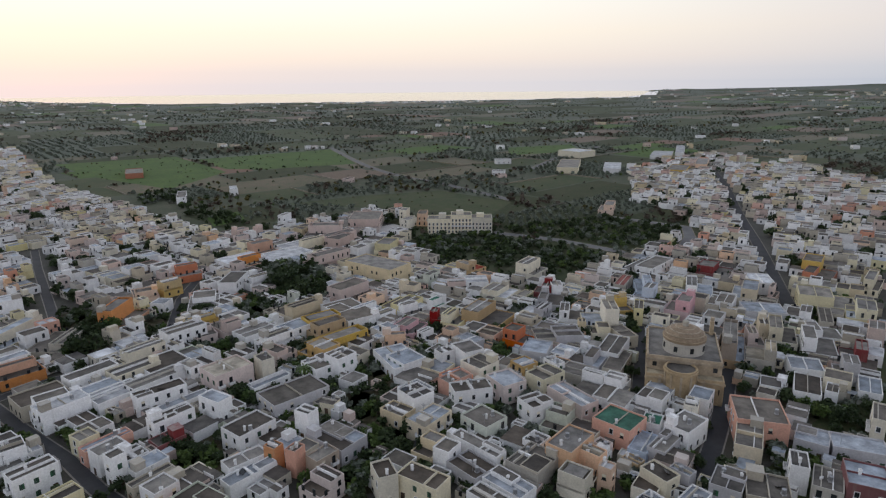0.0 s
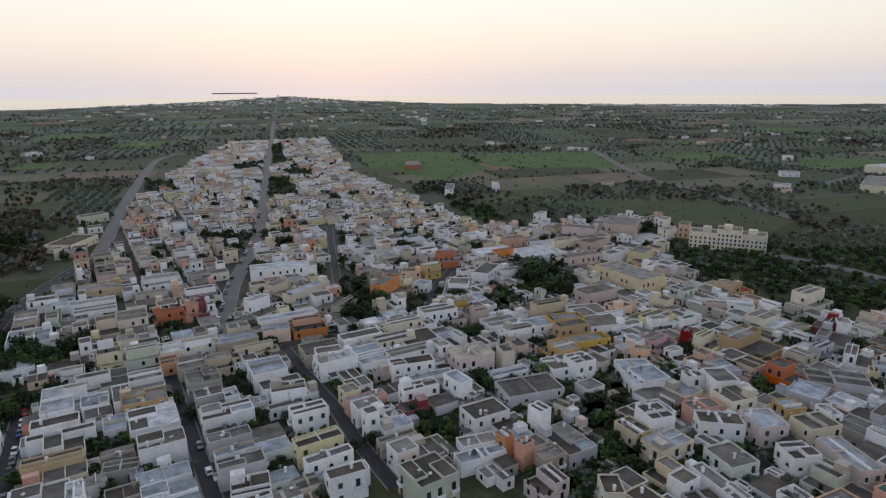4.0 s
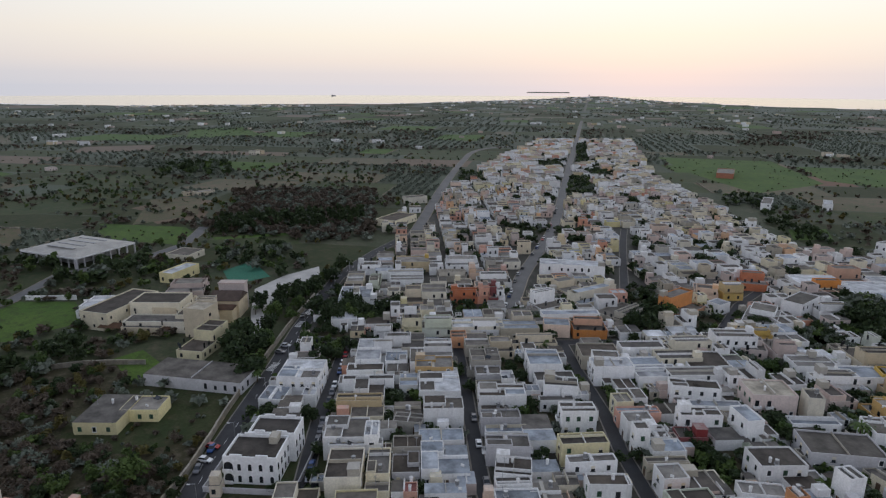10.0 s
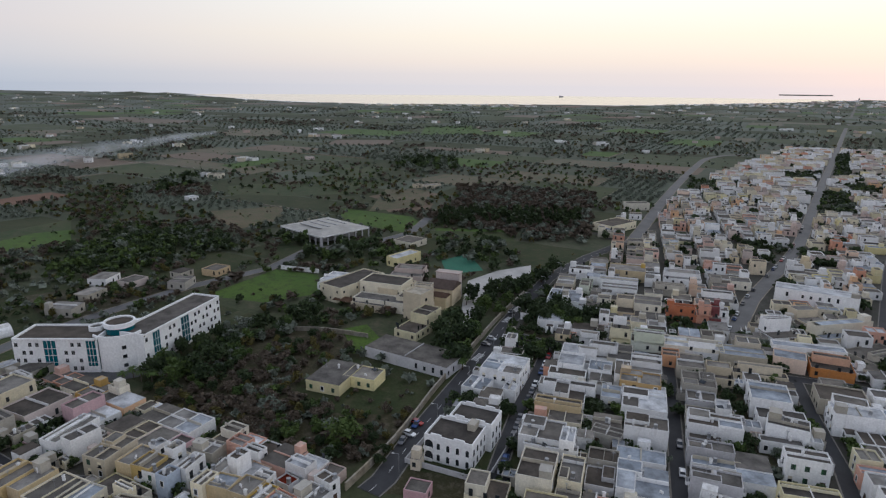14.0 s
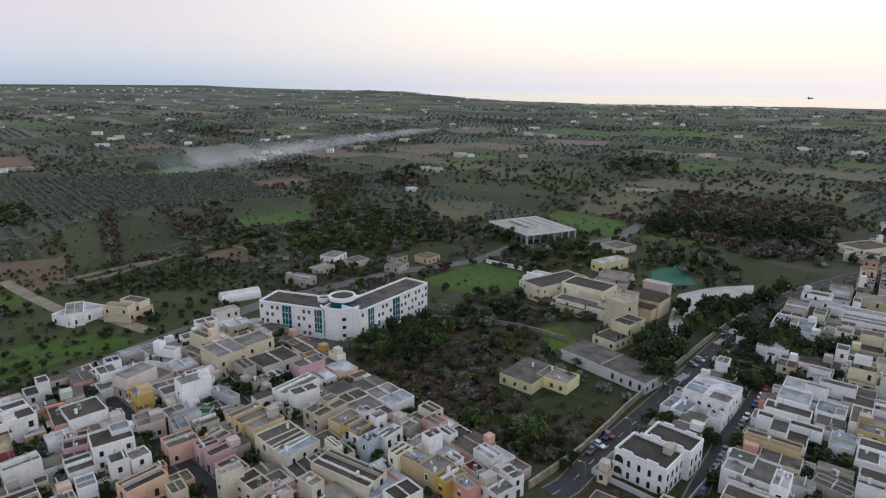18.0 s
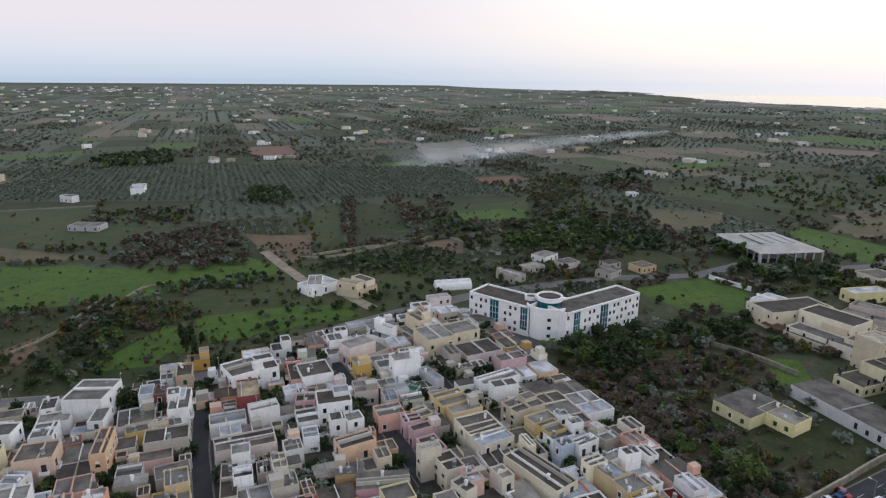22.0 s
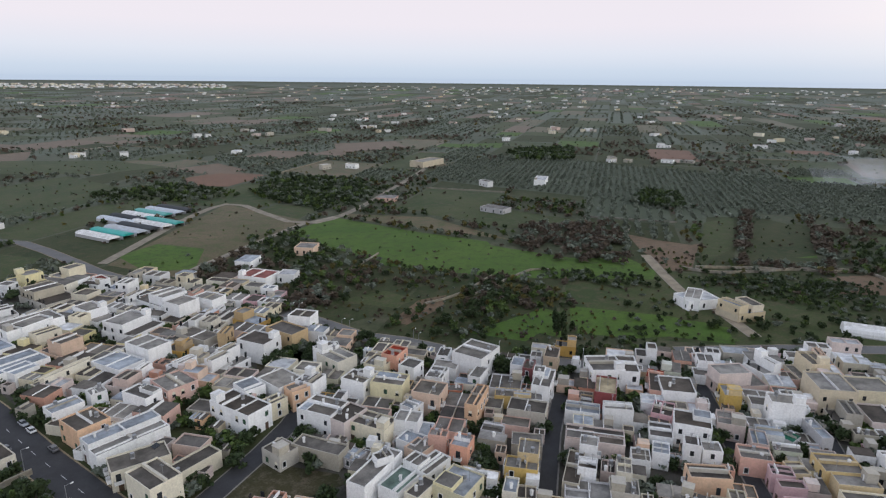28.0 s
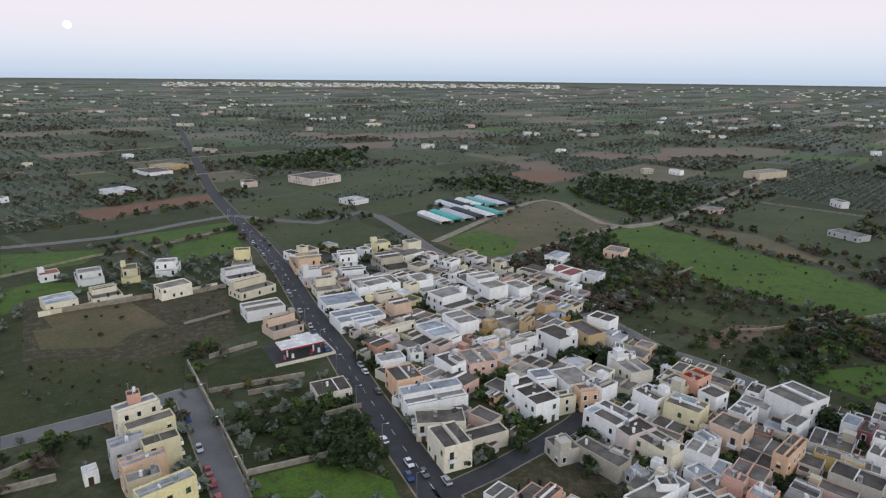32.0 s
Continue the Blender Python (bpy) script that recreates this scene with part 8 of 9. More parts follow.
def small_cloud(kind, k, n):
    key = (kind, k, n)
    if key not in SMALL:
        mat, foot, rx, rz, size, _, clumps, thin = KINDS[kind]
        rng = random.Random(hash_of(kind) * 3 + k)
        SMALL[key] = leaf_cloud(rng, n, min(clumps, 7), rx, rz, foot * 0.6, size * (620 / n) ** 0.36, max(thin, 0.4))
    return SMALL[key]


CLOUDS = {}
SEA_ROAD = [line for name, w, line in STREETS if name == "sea_road"]


def beside_sea_road(x, y):
    """Distance from the outer, straight end of the road to the sea."""
    best = 1e9
    for line in SEA_ROAD:
        a, b = line[len(line) // 2], line[-1]
        d = (b - a).normalized()
        best = min(best, abs((x - a.x) * d.y - (y - a.y) * d.x))
    return best


def bush(kind, x, y, h, n=60, rng=tree_rng):
    if x * x + y * y > 1.69e6 and beside_sea_road(x, y) < 13:
        return
    c = small_cloud(kind, rng.randrange(6), n)
    q = rng.uniform(0, 2 * math.pi)
    a, b = math.cos(q) * h, math.sin(q) * h
    k = rng.uniform(0.85, 1.3)
    p = np.empty_like(c)
    p[..., 0], p[..., 1], p[..., 2] = (c[..., 0] * a - c[..., 1] * b) * k + x, (c[..., 0] * b + c[..., 1] * a) * k + y, c[..., 2] * h + lift(math.hypot(x, y))
    CLOUDS.setdefault(KINDS[kind][0], []).append(p)


# plain: mostly the pale olives, so far land looks hazed by its colour
MIXES = dict(scrub=("broad", "broad", "green", "bare", "bare", "olive", "autumn", "broad", "bare", "green", "autumn"), broad=("broad", "broad", "broad", "green", "olive"), bare=("bare", "bare", "bare", "olive"),
             plain=("olive", "olive", "olive", "olive", "olive", "bare", "bare", "olive", "olive", "autumn"), weeds=("bare", "autumn", "bare", "autumn", "olive"), olive=("olive",), cypress=("cypress",), green=("green", "broad"))


def wood(kind, per, h, outline):
    """Trees and bushes over a patch: the nearest as trees of their own."""
    c = cells(outline)
    if not c:
        return
    mark(outline, 32)
    X, Y = c[3][c[2]], c[4][c[2]]
    n = int(len(X) * 4 / 100 * per)
    for i in tree_rng.sample(range(len(X)), min(n, len(X))):
        x, y = X[i] + tree_rng.uniform(-1, 1), Y[i] + tree_rng.uniform(-1, 1)
        if at(x, y) & 3:
            continue
        r = math.hypot(x, y)
        k = tree_rng.choice(MIXES[kind])
        if r < 260 and TREE_COUNT[0] < 330 and tree_rng.random() < 0.5:
            tree(k, x, y, h, "trees of the vacant lot")
        else:
            bush(k, x, y, h * tree_rng.uniform(0.6, 1.25), 170 if r < 300 else 70 if r < 600 else 30)


def finish_woods():
    for g in GARDENS:
        wood("broad", 5.0, 4.0, g)
    # yards between the houses
    for x, y in YARDS:
        r = math.hypot(x, y)
        if r < 330:
            for _ in range(3):
                bush(tree_rng.choice(MIXES["broad"]), x + tree_rng.uniform(-2.5, 2.5), y + tree_rng.uniform(-2.5, 2.5), tree_rng.uniform(2.5, 5), 150)
        elif tree_rng.random() < 0.8:
            for _ in range(2):
                bush("broad", x + tree_rng.uniform(-3, 3), y + tree_rng.uniform(-3, 3), tree_rng.uniform(4, 7.5), 60)


# ---- farmland ----
PLOT_ANGLE = radians(41)


def open_land(x, y):
    r = math.hypot(x, y)
    return r < coast(math.degrees(math.atan2(y, x))) - 25


def farmland():
    rng = random.Random(11)
    heap = Heap()
    walls = Heap()
    houses = Heap()
    ca, sa = math.cos(PLOT_ANGLE), math.sin(PLOT_ANGLE)
    w = lambda u, v: (u * ca - v * sa, u * sa + v * ca)
    v = -4900.0
    row = 0
    while v < 4900:
        near_row = abs(v) < 1300
        dv = rng.uniform(45, 85) if abs(v) < 1000 else rng.uniform(70, 150)
        u = -4900.0 + rng.uniform(0, 100)
        while u < 4900:
            du = rng.uniform(40, 140) if abs(u) < 1300 else rng.uniform(90, 260)
            x, y = w(u + du / 2, v + dv / 2)
            r = math.hypot(x, y)
            if 130 < r < 4620 and open_land(x, y):
                t = at(x, y)
                kind = rng.choices(("scrub", "olive", "bare", "meadow", "field", "pasture", "plough", "stubble", "redsoil"), (24, 25, 8, 5, 13, 15, 5, 5, 1.5))[0]
                if r < 650 and kind in ('meadow', 'plough', 'stubble', 'redsoil'):
                    kind = rng.choice(('scrub', 'scrub', 'olive', 'bare', 'field'))
                if r < 1400 and (t & 8):
                    kind = "town"
                # olive plots past 500 m take paler soil, distance haze as colour
                mat = dict(scrub=None, olive="grove_soil" if r > 500 else "field", bare="field").get(kind, kind)
                s = 1.0 if r < 2200 else 1.0 / max(0.2, (EYE - lift(r)) / EYE * 1.0)
                if mat and kind != "town":
                    g = rng.uniform(0.5, 3)
                    c = [w(u + g, v + g), w(u + du - g, v + g), w(u + du - g + rng.uniform(-8, 8), v + dv - g), w(u + g + rng.uniform(-8, 8), v + dv - g)]
                    heap.add(([(px, py, lift(math.hypot(px, py)) + (0.005 + 0.00006 * r if r < 2000 else 0.6)) for px, py in c], [(0, 1, 2, 3)]), mat)
                # growth
                if kind == "town":
                    pass
                elif kind == "olive":
                    step = 9.0 if r < 900 else 14 if r < 1700 else 26
                    n = 26 if r < 700 else 12 if r < 1300 else 7
                    for i in range(int(du / step)):
                        for j in range(int(dv / step)):
                            px, py = w(u + (i + 0.5) * step + rng.uniform(-1, 1), v + (j + 0.5) * step + rng.uniform(-1, 1))
                            if r > 1390 or not at(px, py) & 63:
                                if r < 2300 or rng.random() < 0.5:
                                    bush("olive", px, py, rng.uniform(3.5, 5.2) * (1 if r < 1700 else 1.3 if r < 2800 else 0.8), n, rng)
                elif kind in ("scrub", "bare"):
                    dens = (0.022 if r < 500 else 0.013 if r < 900 else 0.0055 if r < 1700 else 0.0018 if r < 2800 else 0.0006) * rng.uniform(0.5, 1.6)
                    n = 70 if r < 450 else 26 if r < 800 else 12 if r < 1500 else 7
                    for _ in range(int(du * dv * dens)):
                        px, py = w(u + rng.uniform(0, du), v + rng.uniform(0, dv))
                        if r > 1390 or not at(px, py) & 63:
                            k = rng.choice(MIXES["bare"] if kind == "bare" else MIXES["scrub"] if r < 600 else MIXES["plain"])
                            bush(k, px, py, rng.uniform(2.2, 5.5) * (1 if r < 900 else 1.15 if r < 1700 else 1.3 if r < 2800 else 0.9), n, rng)
                elif r < 1700:
                    for _ in range(int(du * dv * rng.uniform(0.0004, 0.0016))):
                        px, py = w(u + rng.uniform(0, du), v + rng.uniform(0, dv))
                        if r > 1390 or not at(px, py) & 63:
                            bush(rng.choice(MIXES["scrub"]), px, py, rng.uniform(1.2, 3.2), 14, rng)
                # hedges along the borders
                if kind != "town":
                    for e in range(2):
                        if rng.random() < 0.5:
                            ln = du if e == 0 else dv
                            sp = 5.0 if r < 700 else 9 if r < 1500 else 22
                            for i in range(int(ln / sp)):
                                a = (i + rng.random()) * sp
                                px, py = w(u + a, v) if e == 0 else w(u, v + a)
                                if rng.random() < 0.65 and (r > 1390 or not at(px, py) & 63):
                                    bush(rng.choice(MIXES["scrub"] if r < 900 else MIXES["plain"]), px, py, rng.uniform(2, 4.5) * (1 if r < 2800 else 0.8), 30 if r < 500 else 14 if r < 1000 else 7, rng)
                        elif r < 1000 and rng.random() < 0.5:
                            ends = (w(u, v), w(u + du, v)) if e == 0 else (w(u, v), w(u, v + dv))
                            if not any((at(*q) | at((ends[0][0] + ends[1][0]) / 2, (ends[0][1] + ends[1][1]) / 2)) & 63 for q in ends):
                                (x0, y0), (x1, y1) = ends
                                L = math.hypot(x1 - x0, y1 - y0)
                                walls.add(box_vf(0, -0.25, -0.2, L, 0.25, 1.1), "dry_wall", pose(x0, y0, 0, 0, 0, math.degrees(math.atan2(y1 - y0, x1 - x0))))
                # farmhouses
                if kind != "town" and rng.random() < (0.2 if r < 2300 else 0.3) and r > 480 and not (r < 1390 and t & 63):
                    for _ in range(rng.choice((1, 1, 2, 3))):
                        px, py = x + rng.uniform(-18, 18), y + rng.uniform(-12, 12)
                        hw, hd, hh = rng.uniform(7, 20), rng.uniform(6, 11), rng.uniform(3.5, 6.5)
                        mm = pose(px, py, lift(math.hypot(px, py)), 0, 0, rng.uniform(0, 180))
                        houses.add(rim(hw, hd, hh), "wall_" + rng.choice(("white", "white", "white", "cream", "rose", "stone", "sand")), mm)
                        houses.add(slab((0, 0, hw, hd), hh - 0.5), "roof_" + rng.choice(("grey", "pale", "white", "dark", "sand")), mm)
                        if r < 1200:
                            for i in range(3):
                                houses.add(box_vf(-hw / 2 + (i + 0.5) * hw / 3 - 0.5, -hd / 2 - 0.04, 0.9, -hw / 2 + (i + 0.5) * hw / 3 + 0.5, -hd / 2 + 0.04, 2.3), "window_dark", mm)
                                houses.add(box_vf(-hw / 2 + (i + 0.5) * hw / 3 - 0.5, hd / 2 - 0.04, 0.9, -hw / 2 + (i + 0.5) * hw / 3 + 0.5, hd / 2 + 0.04, 2.3), "window_dark", mm)
            u += du
        v += dv
    # settlements far off: bearing from, to, distance from, to, count
    for b0, b1, r0, r1, n, hi in ((255, 289, 4250, 4700, 620, 9), (118, 131, 3500, 4300, 170, 7), (131, 141, 3350, 3800, 90, 6), (85, 100, 3050, 3220, 90, 6), (152, 168, 3000, 3180, 60, 6),
                                  (225, 250, 4100, 4700, 60, 6), (200, 225, 4300, 4750, 60, 7), (45, 62, 3600, 4400, 50, 7)):
        for _ in range(n):
            q, r = radians(rng.uniform(b0, b1)), rng.uniform(r0, r1)
            if not open_land(r * math.cos(q), r * math.sin(q)):
                continue
            mm = pose(r * math.cos(q), r * math.sin(q), lift(r), 0, 0, rng.uniform(0, 180))
            hw, hd, hh = rng.uniform(8, 26), rng.uniform(8, 18), rng.uniform(4, hi)
            houses.add(rim(hw, hd, hh), "wall_" + rng.choice(("white", "white", "cream", "rose")), mm)
            houses.add(slab((0, 0, hw, hd), hh - 0.5), "roof_pale", mm)
    heap.done("farm_plots", "patchwork of green, brown and ploughed farm plots", "fields")
    walls.done("field_walls", "low dry stone walls between the plots", "walls")
    houses.done("farmhouses", "scattered pale farmhouses and distant settlements", "houses")


def finish_clouds():
    names = dict(leaf_dark="evergreen_bushes", leaf_green="green_bushes", leaf_olive="olive_trees", leaf_bare="bare_bushes", leaf_autumn="autumn_bushes")
    words = dict(leaf_dark="dark evergreen trees and bushes over the plain", leaf_green="fresh green bushes and trees over the plain", leaf_olive="grey-green olive trees in groves over the plain",
                 leaf_bare="leafless brown bushes and orchard trees", leaf_autumn="yellowing bushes")
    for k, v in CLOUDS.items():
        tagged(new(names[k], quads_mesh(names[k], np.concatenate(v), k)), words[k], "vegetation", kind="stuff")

# ---- trees ----
tree("broad", -132.9, 220.6, 9)
tree("broad", -137.3, 218.7, 9)
tree("broad", -137.6, 236.0, 9)
tree("broad", -143.1, 233.3, 9)
tree("broad", -136.0, 241.8, 9)
tree("broad", -73.3, 293.8, 10)
tree("broad", -63.7, 280.9, 10)
tree("broad", -81.6, 298.5, 10)
tree("broad", -57.6, 284.8, 10)
tree("broad", -74.5, 312.2, 10)
tree("broad", -25.3, 167.8, 5)
tree("broad", -27.9, 161.7, 5)
tree("broad", -17.5, 141.2, 5)
tree("broad", -13.6, 148.6, 5)
tree("broad", -4.4, 151.0, 5)
tree("broad", -12.2, 151.2, 5)
tree("broad", -9.5, 161.2, 5)
tree("broad", -22.2, 155.7, 5)
tree("broad", -27.4, 137.9, 5)
tree("broad", -40.2, 165.1, 5)
tree("broad", -138.4, 241.9, 6)
tree("broad", -103.6, 263.6, 6)
tree("broad", -107.4, 260.2, 6)
tree("broad", 23.1, 212.1, 6)
tree("broad", -61.7, 180.9, 6)
tree("broad", -65.9, 182.8, 6)
tree("broad", -58.4, 179.0, 6)
tree("broad", 111.2, 177.0, 6)
tree("broad", 120.3, 165.4, 6)
tree("broad", 122.7, 163.7, 6)
tree("broad", 131.6, 166.7, 6)
tree("broad", 116.2, 167.1, 6)
tree("broad", -82.7, 223.1, 5)
tree("broad", -79.6, 227.3, 5)
tree("broad", -64.5, 212.5, 5)
tree("broad", 66.8, 145.2, 5)
tree("broad", 68.1, 142.7, 5)
tree("broad", -69.3, 148.8, 5)
tree("broad", -67.2, 151.3, 5)
tree("broad", -76.2, 154.3, 5)
tree("broad", -82.1, 172.7, 5)
tree("palm", -46.0, 194.0, 8)
tree("palm", -44.0, 195.6, 8)
tree("broad", -228.6, 83.7, 9)
tree("broad", -221.5, 77.4, 9)
tree("broad", -237.0, 88.7, 9)
tree("broad", -269.1, 121.5, 9)
tree("broad", -251.2, 110.6, 9)
tree("broad", -264.7, 132.0, 9)
tree("broad", -258.5, 124.4, 9)
tree("broad", -267.0, 138.0, 9)
tree("broad", -230.3, 96.1, 9)
tree("broad", -217.4, 87.0, 9)
tree("broad", -208.1, 73.8, 9)
tree("broad", -194.8, 73.4, 9)
tree("broad", -227.8, 128.0, 9)
tree("broad", -224.9, 135.1, 9)
tree("broad", -228.4, 123.2, 9)
tree("broad", -217.0, 136.2, 9)
tree("broad", -235.4, 138.2, 9)
tree("broad", -220.5, 154.7, 9)
tree("broad", -220.4, 145.6, 9)
tree("broad", -193.4, 101.8, 7)
tree("broad", -196.3, 108.3, 7)
tree("broad", -192.8, 96.7, 7)
tree("broad", -185.0, 96.4, 7)
tree("broad", -197.4, 112.7, 7)
tree("broad", -138.7, 230.8, 7)
tree("broad", -141.3, 218.2, 7)
tree("broad", -137.8, 239.5, 7)
tree("broad", -144.4, 230.8, 7)
tree("broad", -146.5, 247.4, 7)
tree("broad", -166.7, 65.7, 5)
tree("broad", -167.7, 68.0, 5)
tree("broad", -156.2, 76.8, 5)
tree("broad", -158.5, 75.9, 5)
tree("broad", -135.2, 146.9, 5)
tree("broad", -113.2, 129.6, 5)
tree("broad", -117.0, 128.0, 5)
tree("broad", -141.7, 148.3, 5)
tree("broad", -119.5, 133.7, 5)
tree("broad", -164.1, 228.6, 5)
tree("broad", -172.4, 225.1, 5)
tree("palm", -191.8, 74.5, 6)
tree("palm", -255.3, 100.7, 6)
tree("broad", -237.2, 87.3, 9)
tree("broad", -213.2, 76.3, 9)
tree("broad", -221.9, 90.2, 9)
tree("broad", -216.4, 84.3, 9)
tree("broad", -244.9, 105.0, 9)
tree("broad", -273.3, 130.3, 9)
tree("broad", -231.9, 125.3, 9)
tree("broad", -235.6, 120.7, 9)
tree("broad", -227.2, 137.3, 9)
tree("broad", -261.5, 115.9, 9)
tree("broad", -275.7, 150.8, 9)
tree("broad", -288.3, 164.5, 9)
tree("broad", -260.4, 106.0, 9)
tree("broad", -226.1, -9.7, 8)
tree("broad", -219.7, -18.2, 8)
tree("broad", -213.9, -24.1, 8)
tree("broad", -229.4, -29.3, 8)
tree("broad", -247.0, -8.4, 8)
tree("broad", -252.0, 6.1, 8)
tree("broad", -260.5, 21.2, 8)
tree("broad", -264.8, 27.8, 8)
tree("broad", -210.2, -13.1, 8)
tree("broad", -246.5, 14.4, 8)
tree("pine", -157.2, 25.1, 9)
tree("palm", -221.8, -37.3, 5)
tree("palm", -217.9, -34.4, 5)
tree("palm", -219.9, -40.3, 5)
tree("palm", -215.7, -30.8, 5)
tree("broad", -218.7, -172.9, 4)
tree("broad", -228.8, -137.6, 4)
tree("broad", -232.0, -136.8, 4)
tree("broad", -240.3, -65.9, 4)
tree("broad", -237.8, -60.4, 4)
tree("broad", -194.5, 43.7, 4)
tree("broad", -129.2, -154.7, 6)
tree("broad", -99.0, -203.3, 6)
tree("broad", -102.1, -203.1, 6)
tree("broad", -111.5, -246.5, 6)
tree("broad", -151.5, -201.5, 6)
tree("broad", -66.4, -199.6, 6)
tree("broad", -75.5, -196.8, 6)
tree("broad", -61.7, -200.0, 6)
tree("broad", -106.6, -135.3, 4)
tree("broad", -92.2, -114.7, 4)
tree("broad", -93.4, -117.2, 4)
tree("broad", -113.2, -69.3, 4)
tree("broad", -94.9, -137.6, 4)
tree("cypress", -173.6, -168.9, 9)
tree("cypress", -168.0, -166.3, 9)
tree("cypress", -165.7, -160.0, 9)
tree("cypress", -173.8, -173.6, 9)
tree("broad", 13.4, -146.8, 8)
tree("broad", 15.5, -150.8, 8)
tree("broad", 29.3, -172.6, 5)
tree("broad", 23.5, -167.4, 5)
tree("broad", 36.2, -163.6, 5)
tree("broad", 31.9, -157.4, 5)
tree("broad", 40.5, -160.9, 5)
tree("broad", 9.8, -161.8, 5)
tree("broad", 6.3, -152.9, 5)
tree("broad", 21.0, -175.5, 5)
tree("broad", 27.9, -151.7, 5)
tree("broad", 39.7, -173.3, 5)
tree("broad", 45.1, -167.2, 5)
tree("broad", 16.4, -162.3, 5)
tree("broad", 24.3, -159.8, 5)
tree("broad", -65.1, -204.6, 5)
tree("broad", -72.2, -206.6, 5)
tree("broad", -68.6, -202.0, 5)
tree("broad", -32.8, -186.9, 5)
tree("broad", -37.3, -190.7, 5)
tree("broad", -84.9, -221.3, 5)
tree("broad", -41.6, -277.1, 5)
tree("broad", -100.0, -195.5, 5)
tree("broad", 71.1, -763.1, 6)
tree("broad", 61.4, -819.4, 6)
tree("broad", 56.0, -850.7, 6)
tree("broad", 82.0, -737.7, 6)
tree("broad", 108.6, -790.4, 6)
tree("broad", 136.6, -790.5, 6)
tree("broad", 130.6, -819.4, 6)
tree("broad", 46.2, -884.6, 6)
tree("green", -265.3, 117.5, 6)
tree("green", -265.0, 123.9, 6)
tree("green", -262.5, 128.8, 6)
tree("green", -266.6, 138.2, 6)
tree("green", -280.6, 153.2, 6)
tree("green", -280.7, 149.5, 6)
tree("green", -217.0, 89.9, 6)
tree("green", -212.1, 103.7, 6)
tree("green", -206.5, 104.8, 6)
tree("broad", -230.7, 85.5, 8)
tree("broad", -228.7, 122.6, 8)
tree("broad", -222.2, 124.7, 8)
tree("broad", -221.9, 130.9, 8)
tree("broad", -231.1, 133.1, 8)
tree("green", -213.0, 133.5, 7)
tree("green", -216.3, 131.6, 7)
tree("green", -202.7, 78.8, 7)
tree("green", -205.8, 73.0, 7)
tree("green", -200.6, 74.7, 7)
tree("green", -239.2, 110.4, 7)
tree("green", -249.3, 118.8, 7)
tree("broad", -201.5, 99.1, 5)
tree("broad", -198.7, 107.0, 5)
tree("broad", -191.6, 105.9, 5)
tree("broad", -199.0, 102.6, 5)
tree("broad", -227.0, 154.5, 5)
tree("broad", -224.0, 155.4, 5)
wood("scrub", 4.4, 4, [(-208, -35), (-247, -6), (-248, 30), (-237, 40), (-216, 39), (-204, 18), (-187, 13), (-174, 28), (-167, 50), (-149, 32), (-146, 20), (-166, -1), (-184, -17)])
wood("bare", 2.4, 4.5, [(-201, -31), (-211, -3), (-187, 13), (-167, 15), (-167, 2), (-184, -13)])
wood("broad", 2.0, 7, [(-229, -35), (-250, -9), (-268, 27), (-262, 34), (-242, 29), (-238, -3), (-209, -28)])
wood("broad", 5.2, 4.5, [(-20, 402), (37, 403), (110, 348), (62, 304), (38, 313), (-4, 335)])
wood("broad", 5.2, 4, [(46, 420), (124, 460), (172, 423), (147, 365), (124, 364)])
wood("broad", 3.2, 6, [(-278, 566), (-242, 594), (-221, 540), (-253, 524)])
wood("broad", 1.8, 5, [(-114, 340), (-95, 339), (-81, 308), (-96, 299)])
wood("cypress", 4.0, 9, [(-431, 145), (-462, 163), (-418, 261), (-380, 235), (-416, 146)])
wood("bare", 1.2, 6, [(-589, 220), (-530, 319), (-443, 276), (-486, 187)])
wood("broad", 1.6, 8, [(-413, 29), (-410, 57), (-365, 91), (-337, 77), (-349, 48), (-377, 26)])
wood("broad", 2.4, 6, [(-349, 112), (-371, 131), (-359, 162), (-321, 163), (-302, 133), (-340, 116)])
wood("broad", 1.8, 6, [(-230, 533), (-140, 456), (-146, 421), (-194, 472)])
wood("broad", 3.2, 4, [(-123, -224), (-175, -205), (-134, -172), (-110, -200)])
wood("bare", 2.6, 4, [(-82, -259), (-103, -259), (-89, -242)])
wood("bare", 2.4, 5, [(-247, -292), (-293, -232), (-272, -218), (-239, -251)])
wood("scrub", 2.4, 4, [(-90, -319), (-151, -293), (-144, -262), (-102, -269)])
wood("broad", 3.6, 8, [(-572, -684), (-679, -667), (-584, -568), (-511, -610)])
wood("broad", 2.8, 4, [(-162, -555), (-291, -514), (-257, -436), (-180, -443)])
wood("cypress", 2.8, 8, [(-156, -155), (-187, -180), (-190, -178), (-156, -146)])
wood("scrub", 2.0, 4, [(-355, -92), (-378, -77), (-387, -31), (-357, -13), (-332, -60)])
wood("bare", 5.0, 5, [(-465, -269), (-469, -261), (-333, -183), (-327, -187)])
wood("bare", 5.0, 5, [(-486, -230), (-490, -224), (-371, -150), (-360, -155)])
wood("bare", 4.0, 4, [(-330, -189), (-364, -151), (-357, -145), (-321, -183)])
wood("broad", 4.0, 7, [(-469, -365), (-484, -337), (-427, -294), (-419, -336)])
wood("broad", 4.0, 3, [(-291, -181), (-339, -149), (-325, -128), (-280, -159)])
wood("broad", 0.9, 6, [(-429, -113), (-475, -48), (-416, -34), (-373, -86)])
wood("broad", 9, 3.4, [(46, -164), (11, -182), (0, -137), (21, -144), (39, -152)])
wood("broad", 1.4, 7, [(199, -739), (157, -791), (34, -885), (34, -691), (133, -692)])
